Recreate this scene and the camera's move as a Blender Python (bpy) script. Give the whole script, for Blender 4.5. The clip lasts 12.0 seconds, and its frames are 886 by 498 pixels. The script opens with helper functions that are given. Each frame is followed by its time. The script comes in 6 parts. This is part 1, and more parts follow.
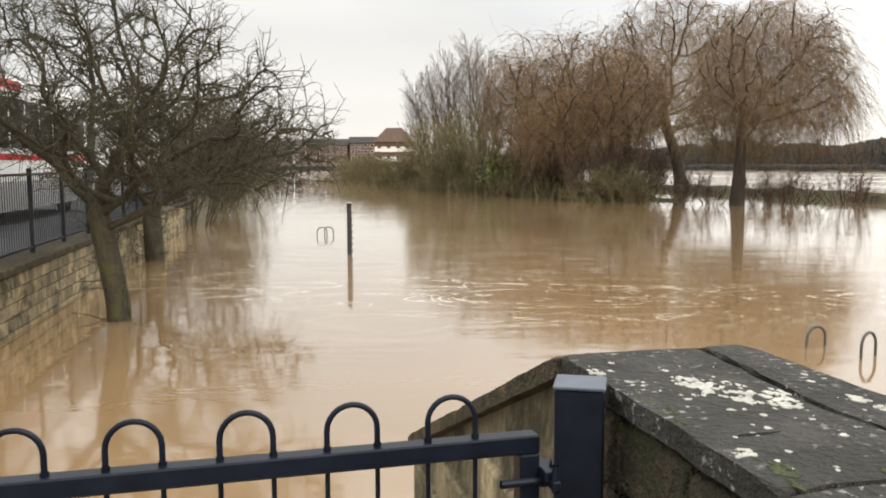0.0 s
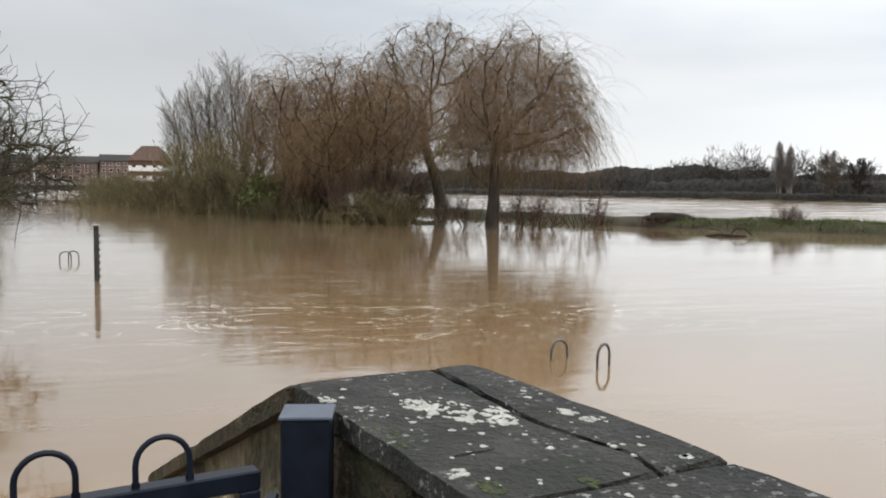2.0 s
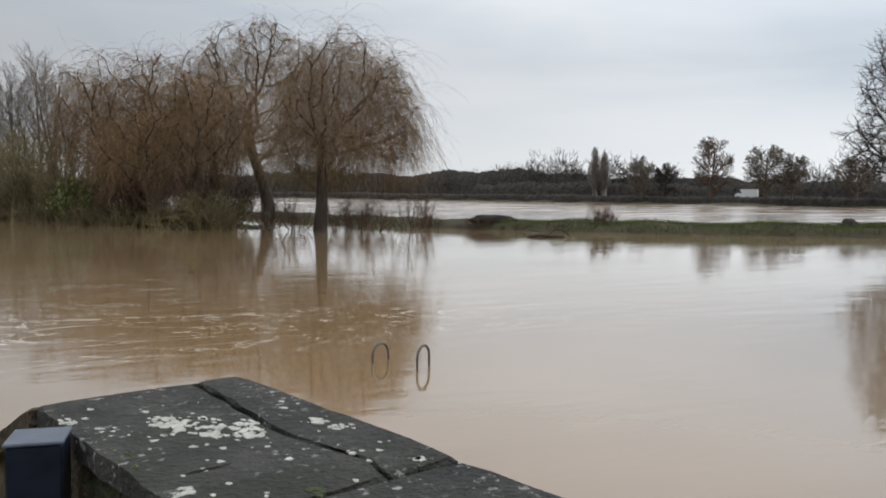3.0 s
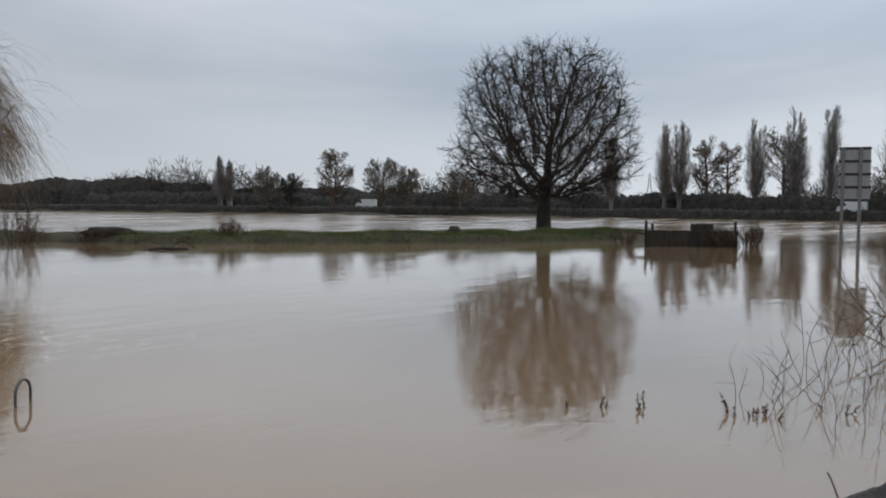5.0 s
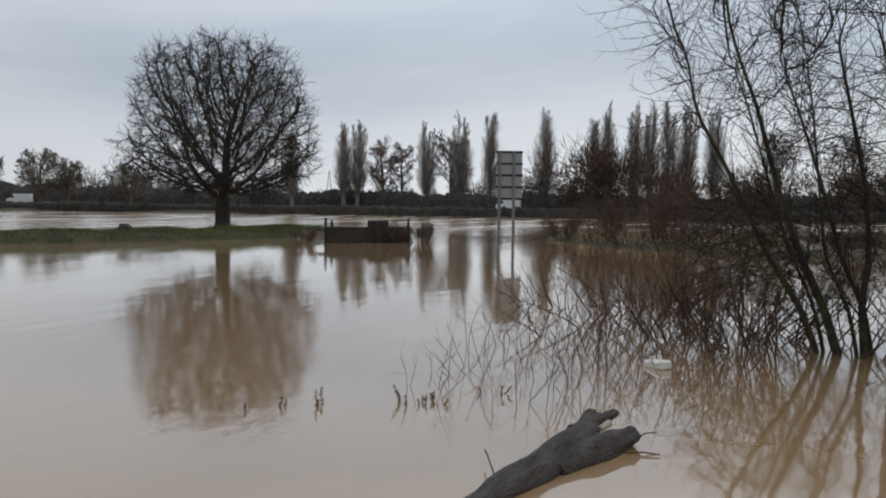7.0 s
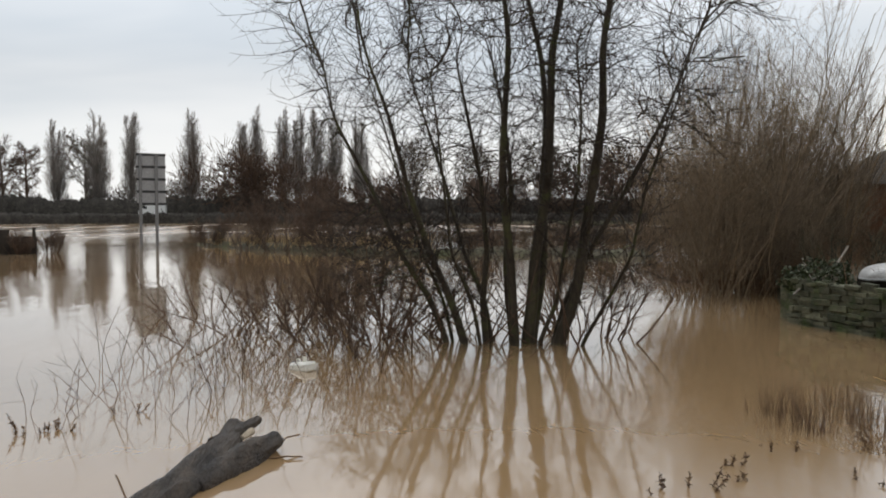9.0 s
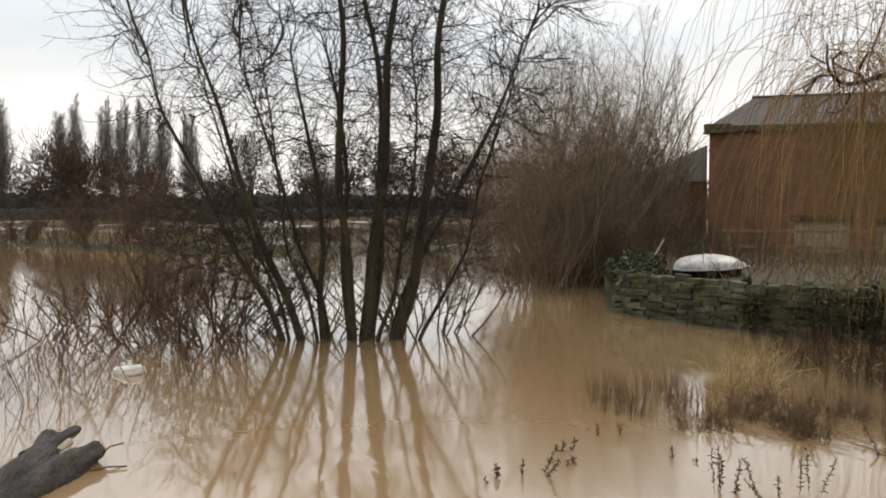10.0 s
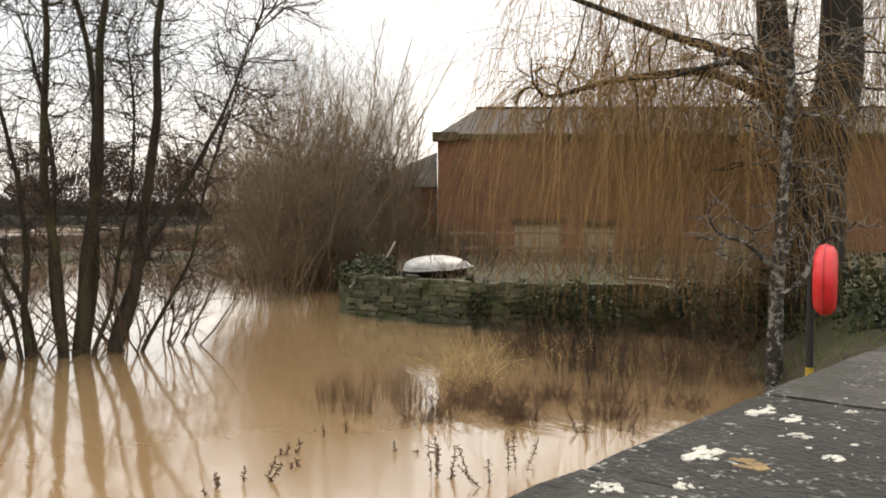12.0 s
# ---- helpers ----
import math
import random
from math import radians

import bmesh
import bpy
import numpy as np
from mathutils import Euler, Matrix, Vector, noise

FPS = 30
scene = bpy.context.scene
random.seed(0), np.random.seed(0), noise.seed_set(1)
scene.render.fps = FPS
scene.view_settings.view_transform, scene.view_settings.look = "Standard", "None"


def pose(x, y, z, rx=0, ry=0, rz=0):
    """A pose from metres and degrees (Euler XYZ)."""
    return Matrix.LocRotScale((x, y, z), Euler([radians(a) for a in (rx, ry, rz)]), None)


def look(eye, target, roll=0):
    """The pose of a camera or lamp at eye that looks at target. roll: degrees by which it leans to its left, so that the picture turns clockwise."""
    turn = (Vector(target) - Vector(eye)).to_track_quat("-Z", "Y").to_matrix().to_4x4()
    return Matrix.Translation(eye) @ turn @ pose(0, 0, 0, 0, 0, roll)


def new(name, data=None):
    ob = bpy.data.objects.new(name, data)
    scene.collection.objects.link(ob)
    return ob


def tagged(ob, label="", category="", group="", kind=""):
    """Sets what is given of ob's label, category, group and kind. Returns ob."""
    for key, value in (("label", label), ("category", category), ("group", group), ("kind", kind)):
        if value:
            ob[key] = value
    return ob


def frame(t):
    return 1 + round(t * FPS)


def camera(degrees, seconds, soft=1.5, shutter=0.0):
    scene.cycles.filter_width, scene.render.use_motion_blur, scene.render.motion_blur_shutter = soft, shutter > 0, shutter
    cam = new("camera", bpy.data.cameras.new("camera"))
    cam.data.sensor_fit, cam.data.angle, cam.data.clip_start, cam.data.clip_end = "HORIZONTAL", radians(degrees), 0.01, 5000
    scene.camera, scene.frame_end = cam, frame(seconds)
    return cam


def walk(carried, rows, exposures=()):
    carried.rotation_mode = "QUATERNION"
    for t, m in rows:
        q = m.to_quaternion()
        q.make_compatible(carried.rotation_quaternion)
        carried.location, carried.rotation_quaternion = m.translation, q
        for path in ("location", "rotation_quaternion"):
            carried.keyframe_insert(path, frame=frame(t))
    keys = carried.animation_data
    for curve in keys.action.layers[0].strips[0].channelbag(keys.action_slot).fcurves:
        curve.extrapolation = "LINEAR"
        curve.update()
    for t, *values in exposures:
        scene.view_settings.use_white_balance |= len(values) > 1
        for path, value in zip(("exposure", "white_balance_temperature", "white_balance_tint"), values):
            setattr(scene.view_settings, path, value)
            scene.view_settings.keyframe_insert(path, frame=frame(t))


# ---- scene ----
PATH = [
    (0, (-0.012, -0.108, 2.433), (-0.018, 1.882, 2.231), -0.2),
    (0.5, (0.007, -0.115, 2.432), (0.265, 1.861, 2.254), 0.7),
    (1, (0.019, -0.084, 2.43), (0.412, 1.871, 2.271), 1.1),
    (1.5, (0.03, -0.076, 2.431), (0.48, 1.867, 2.281), 0.7),
    (2, (0.073, -0.091, 2.439), (0.616, 1.828, 2.292), 0.6),
    (2.5, (0.147, -0.134, 2.45), (0.852, 1.732, 2.304), 0.6),
    (3, (0.229, -0.169, 2.457), (1.145, 1.604, 2.321), 0.5),
    (3.5, (0.285, -0.144, 2.445), (1.432, 1.491, 2.331), 0.8),
    (3.7, (0.321, -0.136, 2.451), (1.551, 1.437, 2.343), 0.8),
    (5.3, (0.413, 0.018, 2.497), (2.039, 1.178, 2.39), 0.4),
    (5.5, (0.417, 0.013, 2.508), (2.065, 1.141, 2.401), 0.4),
    (6, (0.36, -0.022, 2.518), (2.085, 0.984, 2.41), 0.3),
    (6.5, (0.364, -0.047, 2.533), (2.196, 0.747, 2.422), 0.5),
    (7, (0.396, -0.068, 2.532), (2.317, 0.479, 2.425), 0.7),
    (7.5, (0.418, -0.109, 2.538), (2.391, 0.205, 2.438), 1.0),
    (7.7, (0.415, -0.094, 2.543), (2.4, 0.131, 2.447), 1.5),
    (9.3, (0.505, -0.238, 2.539), (2.466, -0.618, 2.442), -0.2),
    (9.5, (0.529, -0.214, 2.528), (2.473, -0.674, 2.428), -0.1),
    (10, (0.531, -0.252, 2.528), (2.422, -0.894, 2.427), 0.1),
    (10.5, (0.44, -0.348, 2.489), (2.271, -1.148, 2.389), 0.0),
    (11, (0.456, -0.402, 2.481), (2.211, -1.356, 2.383), -0.0),
    (11.5, (0.46, -0.426, 2.478), (2.143, -1.502, 2.386), 0.1),
    (12, (0.459, -0.453, 2.475), (2.069, -1.637, 2.388), -0.1),
]
cam = camera(55.9, 12.0, soft=1.9)
walk(cam, [(t, look(eye, aim, roll)) for t, eye, aim, roll in PATH],
     [(0.0, 1.06, 7550, 12), (0.6, 0.80, 7200, 11), (1.0, 0.67, 7050, 11), (2.5, 0.52, 6850, 11), (3.5, 0.06, 6650, 11), (4.0, -0.04, 6550, 11), (5.5, -0.17, 6380, 11), (7.5, -0.02, 6700, 11), (9.5, 0.43, 7250, 12), (10.5, 0.74, 7700, 13), (12.0, 1.06, 7900, 13)])

# ---- light ----
SUN_AZ, SUN_EL = 150.0, 28.0
world = bpy.data.worlds.new("overcast_sky")
scene.world = world
world.use_nodes = True
wt = world.node_tree
wt.nodes.clear()


def wnode(kind, **inputs):
    n = wt.nodes.new(kind)
    for k, v in inputs.items():
        n.inputs[k].default_value = v
    return n


w_out = wnode("ShaderNodeOutputWorld")
w_bg = wnode("ShaderNodeBackground", Strength=1.0)
w_sky = wnode("ShaderNodeTexSky")
w_sky.sky_type = "NISHITA"
w_sky.sun_disc = False
w_sky.sun_elevation, w_sky.sun_rotation = radians(SUN_EL), radians(SUN_AZ)
w_scale = wnode("ShaderNodeVectorMath")
w_scale.operation = "SCALE"
w_scale.inputs["Scale"].default_value = 0.09
w_tc = wnode("ShaderNodeTexCoord")
w_map = wnode("ShaderNodeMapping", Scale=(1.1, 1.1, 5.0))
w_noise = wnode("ShaderNodeTexNoise", Scale=1.5, Detail=4.0, Roughness=0.5, Distortion=0.3)
w_ramp = wnode("ShaderNodeValToRGB")
w_ramp.color_ramp.elements[0].position, w_ramp.color_ramp.elements[0].color = 0.36, (0.53, 0.605, 0.695, 1)
w_ramp.color_ramp.elements[1].position, w_ramp.color_ramp.elements[1].color = 0.66, (0.74, 0.79, 0.855, 1)
w_sep = wnode("ShaderNodeSeparateXYZ")
w_low = wnode("ShaderNodeMapRange")
for k, v in (("From Min", 0.01), ("From Max", 0.14), ("To Min", 0.82), ("To Max", 0.0)):
    w_low.inputs[k].default_value = v
w_hor = wnode("ShaderNodeMix")
w_hor.data_type = "RGBA"
w_hor.inputs["B"].default_value = (0.88, 0.93, 0.985, 1)
w_mix = wnode("ShaderNodeMix")
w_mix.data_type = "RGBA"
w_mix.inputs["Factor"].default_value = 0.9
wt.links.new(w_tc.outputs["Generated"], w_map.inputs["Vector"])
wt.links.new(w_map.outputs["Vector"], w_noise.inputs["Vector"])
wt.links.new(w_noise.outputs["Fac"], w_ramp.inputs["Fac"])
wt.links.new(w_tc.outputs["Generated"], w_sep.inputs["Vector"])
wt.links.new(w_sep.outputs["Z"], w_low.inputs["Value"])
wt.links.new(w_low.outputs["Result"], w_hor.inputs["Factor"])
wt.links.new(w_ramp.outputs["Color"], w_hor.inputs["A"])
wt.links.new(w_sky.outputs["Color"], w_scale.inputs[0])
wt.links.new(w_scale.outputs["Vector"], w_mix.inputs["A"])
wt.links.new(w_hor.outputs["Result"], w_mix.inputs["B"])
w_top = wnode("ShaderNodeMapRange")
for k, v in (("From Min", 0.15), ("From Max", 0.9), ("To Min", 0.84), ("To Max", 2.25)):
    w_top.inputs[k].default_value = v
wt.links.new(w_sep.outputs["Z"], w_top.inputs["Value"])
w_side = wnode("ShaderNodeMapRange")
for k, v in (("From Min", 0.0), ("From Max", 0.88), ("To Min", 0.67), ("To Max", 1.13)):
    w_side.inputs[k].default_value = v
w_mul = wnode("ShaderNodeMath")
w_mul.operation = "MULTIPLY"
wt.links.new(w_sep.outputs["X"], w_side.inputs["Value"])
wt.links.new(w_top.outputs["Result"], w_mul.inputs[0])
wt.links.new(w_side.outputs["Result"], w_mul.inputs[1])
wt.links.new(w_mul.outputs["Value"], w_bg.inputs["Strength"])
wt.links.new(w_mix.outputs["Result"], w_bg.inputs["Color"])
wt.links.new(w_bg.outputs["Background"], w_out.inputs["Surface"])

sun_data = bpy.data.lights.new("sun", "SUN")
sun_data.energy, sun_data.angle, sun_data.color = 0.6, radians(25), (1.0, 0.96, 0.9)
sun = new("sun", sun_data)
sun_to = Vector((math.sin(radians(SUN_AZ)) * math.cos(radians(SUN_EL)), math.cos(radians(SUN_AZ)) * math.cos(radians(SUN_EL)), math.sin(radians(SUN_EL))))
sun.matrix_basis = look(sun_to * 60, (0, 0, 0))


# ---- materials ----
def shader(name):
    m = bpy.data.materials.new(name)
    m.use_nodes = True
    return m, m.node_tree, m.node_tree.nodes["Principled BSDF"]


def add(tree, kind, **inputs):
    n = tree.nodes.new(kind)
    for k, v in inputs.items():
        n.inputs[k].default_value = v
    return n


def ramp(tree, fac, stops):
    r = add(tree, "ShaderNodeValToRGB")
    e = r.color_ramp.elements
    while len(e) < len(stops):
        e.new(0.5)
    for el, (p, c) in zip(e, stops):
        el.position, el.color = p, (*c, 1)
    tree.links.new(fac, r.inputs["Fac"])
    return r.outputs["Color"]


def blend(tree, fac, a, b, mode="MIX"):
    n = add(tree, "ShaderNodeMix")
    n.data_type, n.blend_type = "RGBA", mode
    for key, v in (("Factor", fac), ("A", a), ("B", b)):
        if isinstance(v, (int, float)):
            n.inputs[key].default_value = v
        elif isinstance(v, tuple):
            n.inputs[key].default_value = (*v, 1)
        else:
            tree.links.new(v, n.inputs[key])
    return n.outputs["Result"]


def rough_mat(name, dark, light, scale=3.0, fine=30.0, rough=0.85, bump=0.3, depth=0.02, metal=0.0, vary="", stretch=(1, 1, 1), stain=None, gloss=0.4):
    """A worn surface: broad patches, fine grain, relief, and stains of another colour."""
    m, t, b = shader(name)
    geo = add(t, "ShaderNodeNewGeometry")
    mp = add(t, "ShaderNodeMapping", Scale=stretch)
    t.links.new(geo.outputs["Position"], mp.inputs["Vector"])
    n1 = add(t, "ShaderNodeTexNoise", Scale=scale, Detail=5.0, Roughness=0.6)
    n2 = add(t, "ShaderNodeTexNoise", Scale=fine, Detail=3.0, Roughness=0.6)
    for n in (n1, n2):
        t.links.new(mp.outputs["Vector"], n.inputs["Vector"])
    col = ramp(t, n1.outputs["Fac"], ((0.3, dark), (0.7, light)))
    grain = ramp(t, n2.outputs["Fac"], ((0.3, (0.55, 0.55, 0.55)), (0.7, (1.25, 1.25, 1.25))))
    col = blend(t, 0.7, col, grain, "MULTIPLY")
    if stain:
        n3 = add(t, "ShaderNodeTexNoise", Scale=scale * 0.6, Detail=6.0, Roughness=0.7, Distortion=0.6)
        t.links.new(geo.outputs["Position"], n3.inputs["Vector"])
        col = blend(t, ramp(t, n3.outputs["Fac"], ((0.5, (0, 0, 0)), (0.62, (0.85, 0.85, 0.85)))), col, stain)
    if vary:
        if vary == "piece":
            r = add(t, "ShaderNodeObjectInfo").outputs["Random"]
        else:
            r = geo.outputs["Random Per Island"]
        col = blend(t, 1.0, col, ramp(t, r, ((0.0, (0.6, 0.6, 0.6)), (1.0, (1.35, 1.3, 1.25)))), "MULTIPLY")
    t.links.new(col, b.inputs["Base Color"])
    b.inputs["Roughness"].default_value, b.inputs["Metallic"].default_value = rough, metal
    b.inputs["Specular IOR Level"].default_value = gloss
    if bump:
        bp = add(t, "ShaderNodeBump", Strength=bump, Distance=depth)
        t.links.new(n2.outputs["Fac"], bp.inputs["Height"])
        t.links.new(bp.outputs["Normal"], b.inputs["Normal"])
    return m


def brick_mat(name, c1, c2, mortar, width, height, gap, turn, rough=0.85, gloss=0.4):
    """Courses too small to be built one by one. turn: degrees of the wall's line in the plan."""
    m, t, b = shader(name)
    geo = add(t, "ShaderNodeNewGeometry")
    mp = add(t, "ShaderNodeMapping", Rotation=(0, 0, radians(-turn)))
    t.links.new(geo.outputs["Position"], mp.inputs["Vector"])
    sep = add(t, "ShaderNodeSeparateXYZ")
    t.links.new(mp.outputs["Vector"], sep.inputs["Vector"])
    com = add(t, "ShaderNodeCombineXYZ")
    t.links.new(sep.outputs["X"], com.inputs["X"])
    t.links.new(sep.outputs["Z"], com.inputs["Y"])
    bt = add(t, "ShaderNodeTexBrick", Scale=1.0, Color1=(*c1, 1), Color2=(*c2, 1), Mortar=(*mortar, 1))
    bt.inputs["Mortar Size"].default_value = gap
    bt.inputs["Brick Width"].default_value, bt.inputs["Row Height"].default_value = width, height
    t.links.new(com.outputs["Vector"], bt.inputs["Vector"])
    n1 = add(t, "ShaderNodeTexNoise", Scale=0.7, Detail=6.0, Roughness=0.65)
    t.links.new(geo.outputs["Position"], n1.inputs["Vector"])
    col = blend(t, 0.8, bt.outputs["Color"], ramp(t, n1.outputs["Fac"], ((0.3, (0.55, 0.52, 0.5)), (0.7, (1.2, 1.15, 1.1)))), "MULTIPLY")
    t.links.new(col, b.inputs["Base Color"])
    b.inputs["Roughness"].default_value, b.inputs["Specular IOR Level"].default_value = rough, gloss
    bp = add(t, "ShaderNodeBump", Strength=0.4, Distance=0.01)
    t.links.new(bt.outputs["Fac"], bp.inputs["Height"])
    bp.invert = True
    t.links.new(bp.outputs["Normal"], b.inputs["Normal"])
    return m


def plain_mat(name, colour, rough=0.4, metal=0.0, wear=0.25, clear=0.0, gloss=0.5):
    m, t, b = shader(name)
    geo = add(t, "ShaderNodeNewGeometry")
    n = add(t, "ShaderNodeTexNoise", Scale=14.0, Detail=6.0, Roughness=0.7)
    t.links.new(geo.outputs["Position"], n.inputs["Vector"])
    lo = tuple(c * (1 - wear) for c in colour)
    hi = tuple(min(1, c * (1 + wear)) for c in colour)
    t.links.new(ramp(t, n.outputs["Fac"], ((0.35, lo), (0.65, hi))), b.inputs["Base Color"])
    mr = add(t, "ShaderNodeMapRange")
    mr.inputs["To Min"].default_value, mr.inputs["To Max"].default_value = rough * 0.75, min(1, rough * 1.3)
    t.links.new(n.outputs["Fac"], mr.inputs["Value"])
    t.links.new(mr.outputs["Result"], b.inputs["Roughness"])
    b.inputs["Metallic"].default_value, b.inputs["Coat Weight"].default_value = metal, clear
    b.inputs["Specular IOR Level"].default_value = gloss
    return m


def water_mat():
    """Silty flood water: an opaque brown body under a smooth, faintly rippled skin, with thin lines of froth."""
    m, t, b = shader("flood_water")
    geo = add(t, "ShaderNodeNewGeometry")
    p = geo.outputs["Position"]

    def field(scale, detail, stretch, turn=0.0, distort=0.0):
        mp = add(t, "ShaderNodeMapping", Scale=stretch, Rotation=(0, 0, radians(turn)))
        t.links.new(p, mp.inputs["Vector"])
        n = add(t, "ShaderNodeTexNoise", Scale=scale, Detail=detail, Roughness=0.55, Distortion=distort)
        t.links.new(mp.outputs["Vector"], n.inputs["Vector"])
        return n.outputs["Fac"]

    silt = field(0.05, 4.0, (1, 1, 1))
    col = ramp(t, silt, ((0.3, (0.275, 0.172, 0.086)), (0.7, (0.335, 0.217, 0.112))))
    froth = ramp(t, field(0.45, 4.0, (0.5, 1.15, 1), 25, 2.4), ((0.482, (0, 0, 0)), (0.5, (1, 1, 1)), (0.516, (0, 0, 0))))
    where = ramp(t, field(0.07, 2.0, (1, 1, 1), 0, 0.5), ((0.40, (0, 0, 0)), (0.50, (1, 1, 1))))
    froth = blend(t, 1.0, froth, where, "MULTIPLY")
    # froth gathers on the open river only
    split = add(t, "ShaderNodeSeparateXYZ")
    t.links.new(p, split.inputs["Vector"])
    river = add(t, "ShaderNodeMapRange")
    for key, v in (("From Min", 11.0), ("From Max", 15.0), ("To Min", 0.0), ("To Max", 1.0)):
        river.inputs[key].default_value = v
    t.links.new(split.outputs["Y"], river.inputs["Value"])
    froth = blend(t, 1.0, froth, river.outputs["Result"], "MULTIPLY")
    col = blend(t, froth, col, (0.75, 0.66, 0.52))
    t.links.new(col, b.inputs["Base Color"])
    b.inputs["IOR"].default_value = 1.5
    rr = ramp(t, field(0.11, 3.0, (0.4, 1.5, 1), 20), ((0.4, (0.035, 0.035, 0.035)), (0.65, (0.10, 0.10, 0.10))))
    # open water over the field beyond the bank is ruffled by wind
    open_field = add(t, "ShaderNodeVectorMath")
    open_field.operation = "DOT_PRODUCT"
    open_field.inputs[1].default_value = (0.8, 0.6, 0.0)
    t.links.new(p, open_field.inputs[0])
    ruffle = add(t, "ShaderNodeMapRange")
    for key, v in (("From Min", 62.0), ("From Max", 78.0), ("To Min", 1.0), ("To Max", 3.2)):
        ruffle.inputs[key].default_value = v
    t.links.new(open_field.outputs["Value"], ruffle.inputs["Value"])
    rr2 = add(t, "ShaderNodeMath")
    rr2.operation = "MULTIPLY"
    t.links.new(rr, rr2.inputs[0])
    t.links.new(ruffle.outputs["Result"], rr2.inputs[1])
    t.links.new(rr2.outputs["Value"], b.inputs["Roughness"])
    t.links.new(rr2.outputs["Value"], b.inputs["Coat Roughness"])
    b.inputs["Coat Weight"].default_value = 0.6
    b.inputs["Coat IOR"].default_value = 1.5
    waves = add(t, "ShaderNodeMath")
    waves.operation = "MULTIPLY_ADD"
    t.links.new(field(1.6, 3.0, (0.6, 1.4, 1), 15, 0.4), waves.inputs[0])
    waves.inputs[1].default_value = 0.35
    t.links.new(field(0.35, 2.0, (0.5, 1.6, 1), 10, 0.6), waves.inputs[2])
    chop = add(t, "ShaderNodeMath")
    chop.operation = "MULTIPLY"
    t.links.new(waves.outputs["Value"], chop.inputs[0])
    windy = add(t, "ShaderNodeMapRange")
    for key, v in (("From Min", 62.0), ("From Max", 78.0), ("To Min", 1.0), ("To Max", 16.0)):
        windy.inputs[key].default_value = v
    t.links.new(open_field.outputs["Value"], windy.inputs["Value"])
    t.links.new(windy.outputs["Result"], chop.inputs[1])
    bp = add(t, "ShaderNodeBump", Strength=0.10, Distance=0.12)
    t.links.new(chop.outputs["Value"], bp.inputs["Height"])
    t.links.new(bp.outputs["Normal"], b.inputs["Normal"])
    t.links.new(bp.outputs["Normal"], b.inputs["Coat Normal"])
    return m


WATER = water_mat()
EARTH = rough_mat("bank_earth", (0.045, 0.036, 0.022), (0.09, 0.075, 0.04), 0.8, 9, 0.95, 0.6, 0.05, stain=(0.055, 0.062, 0.022))
GRASS = rough_mat("bank_grass", (0.055, 0.08, 0.02), (0.125, 0.15, 0.042), 0.6, 5, 0.9, 0, vary="island")
STRAW = rough_mat("dead_grass", (0.42, 0.30, 0.15), (0.66, 0.50, 0.28), 2, 20, 0.9, 0, vary="island")
STEM = rough_mat("dead_stems", (0.10, 0.06, 0.035), (0.20, 0.125, 0.07), 2, 20, 0.9, 0, vary="island")
BARK_DARK = rough_mat("dark_bark", (0.028, 0.022, 0.017), (0.065, 0.052, 0.04), 2.5, 22, 0.9, 0.7, 0.03, stretch=(1, 1, 0.3))
BARK_BLACK = rough_mat("wet_black_bark", (0.014, 0.012, 0.009), (0.042, 0.034, 0.026), 2.5, 22, 0.9, 0.7, 0.03, stretch=(1, 1, 0.3))
BARK_MOSS = rough_mat("mossy_bark", (0.035, 0.028, 0.02), (0.075, 0.06, 0.04), 2.5, 22, 0.9, 0.7, 0.03, stretch=(1, 1, 0.3), stain=(0.075, 0.08, 0.03))
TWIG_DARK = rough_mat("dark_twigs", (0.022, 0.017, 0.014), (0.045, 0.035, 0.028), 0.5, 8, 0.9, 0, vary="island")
# paled: distance haze over the far woods is mixed into this colour
TWIG_FAR = rough_mat("hazed_distant_twigs", (0.06, 0.052, 0.046), (0.12, 0.105, 0.092), 0.12, 2, 0.95, 0, vary="island")
TWIG_SCRUB = rough_mat("pale_brown_twigs", (0.16, 0.12, 0.08), (0.28, 0.215, 0.145), 0.4, 8, 0.9, 0, vary="island")
TWIG_GREY = rough_mat("grey_twigs", (0.085, 0.07, 0.055), (0.15, 0.125, 0.095), 0.3, 8, 0.9, 0, vary="island")
TWIG_OLIVE = rough_mat("olive_twigs", (0.135, 0.115, 0.06), (0.225, 0.19, 0.10), 0.3, 8, 0.9, 0, vary="island")
TWIG_RED = rough_mat("red_brown_twigs", (0.07, 0.046, 0.032), (0.13, 0.085, 0.06), 0.4, 8, 0.9, 0, vary="island")
TWIG_MOSS = rough_mat("lichened_twigs", (0.035, 0.032, 0.02), (0.085, 0.08, 0.045), 0.9, 8, 0.9, 0, vary="island")
WILLOW_ORANGE = rough_mat("orange_willow_shoots", (0.155, 0.10, 0.05), (0.26, 0.17, 0.088), 0.35, 8, 0.85, 0, vary="island")
WILLOW_BROWN = rough_mat("brown_willow_shoots", (0.17, 0.118, 0.068), (0.29, 0.20, 0.12), 0.35, 8, 0.85, 0, vary="island")
WILLOW_GOLD = rough_mat("golden_willow_shoots", (0.19, 0.115, 0.045), (0.35, 0.22, 0.09), 0.6, 8, 0.8, 0, vary="island")
# poplar grey, paled further to carry the haze over the far bank
TWIG_HAZE = rough_mat("hazed_grey_poplar_twigs", (0.19, 0.172, 0.16), (0.31, 0.285, 0.265), 0.3, 8, 0.95, 0, vary="island")
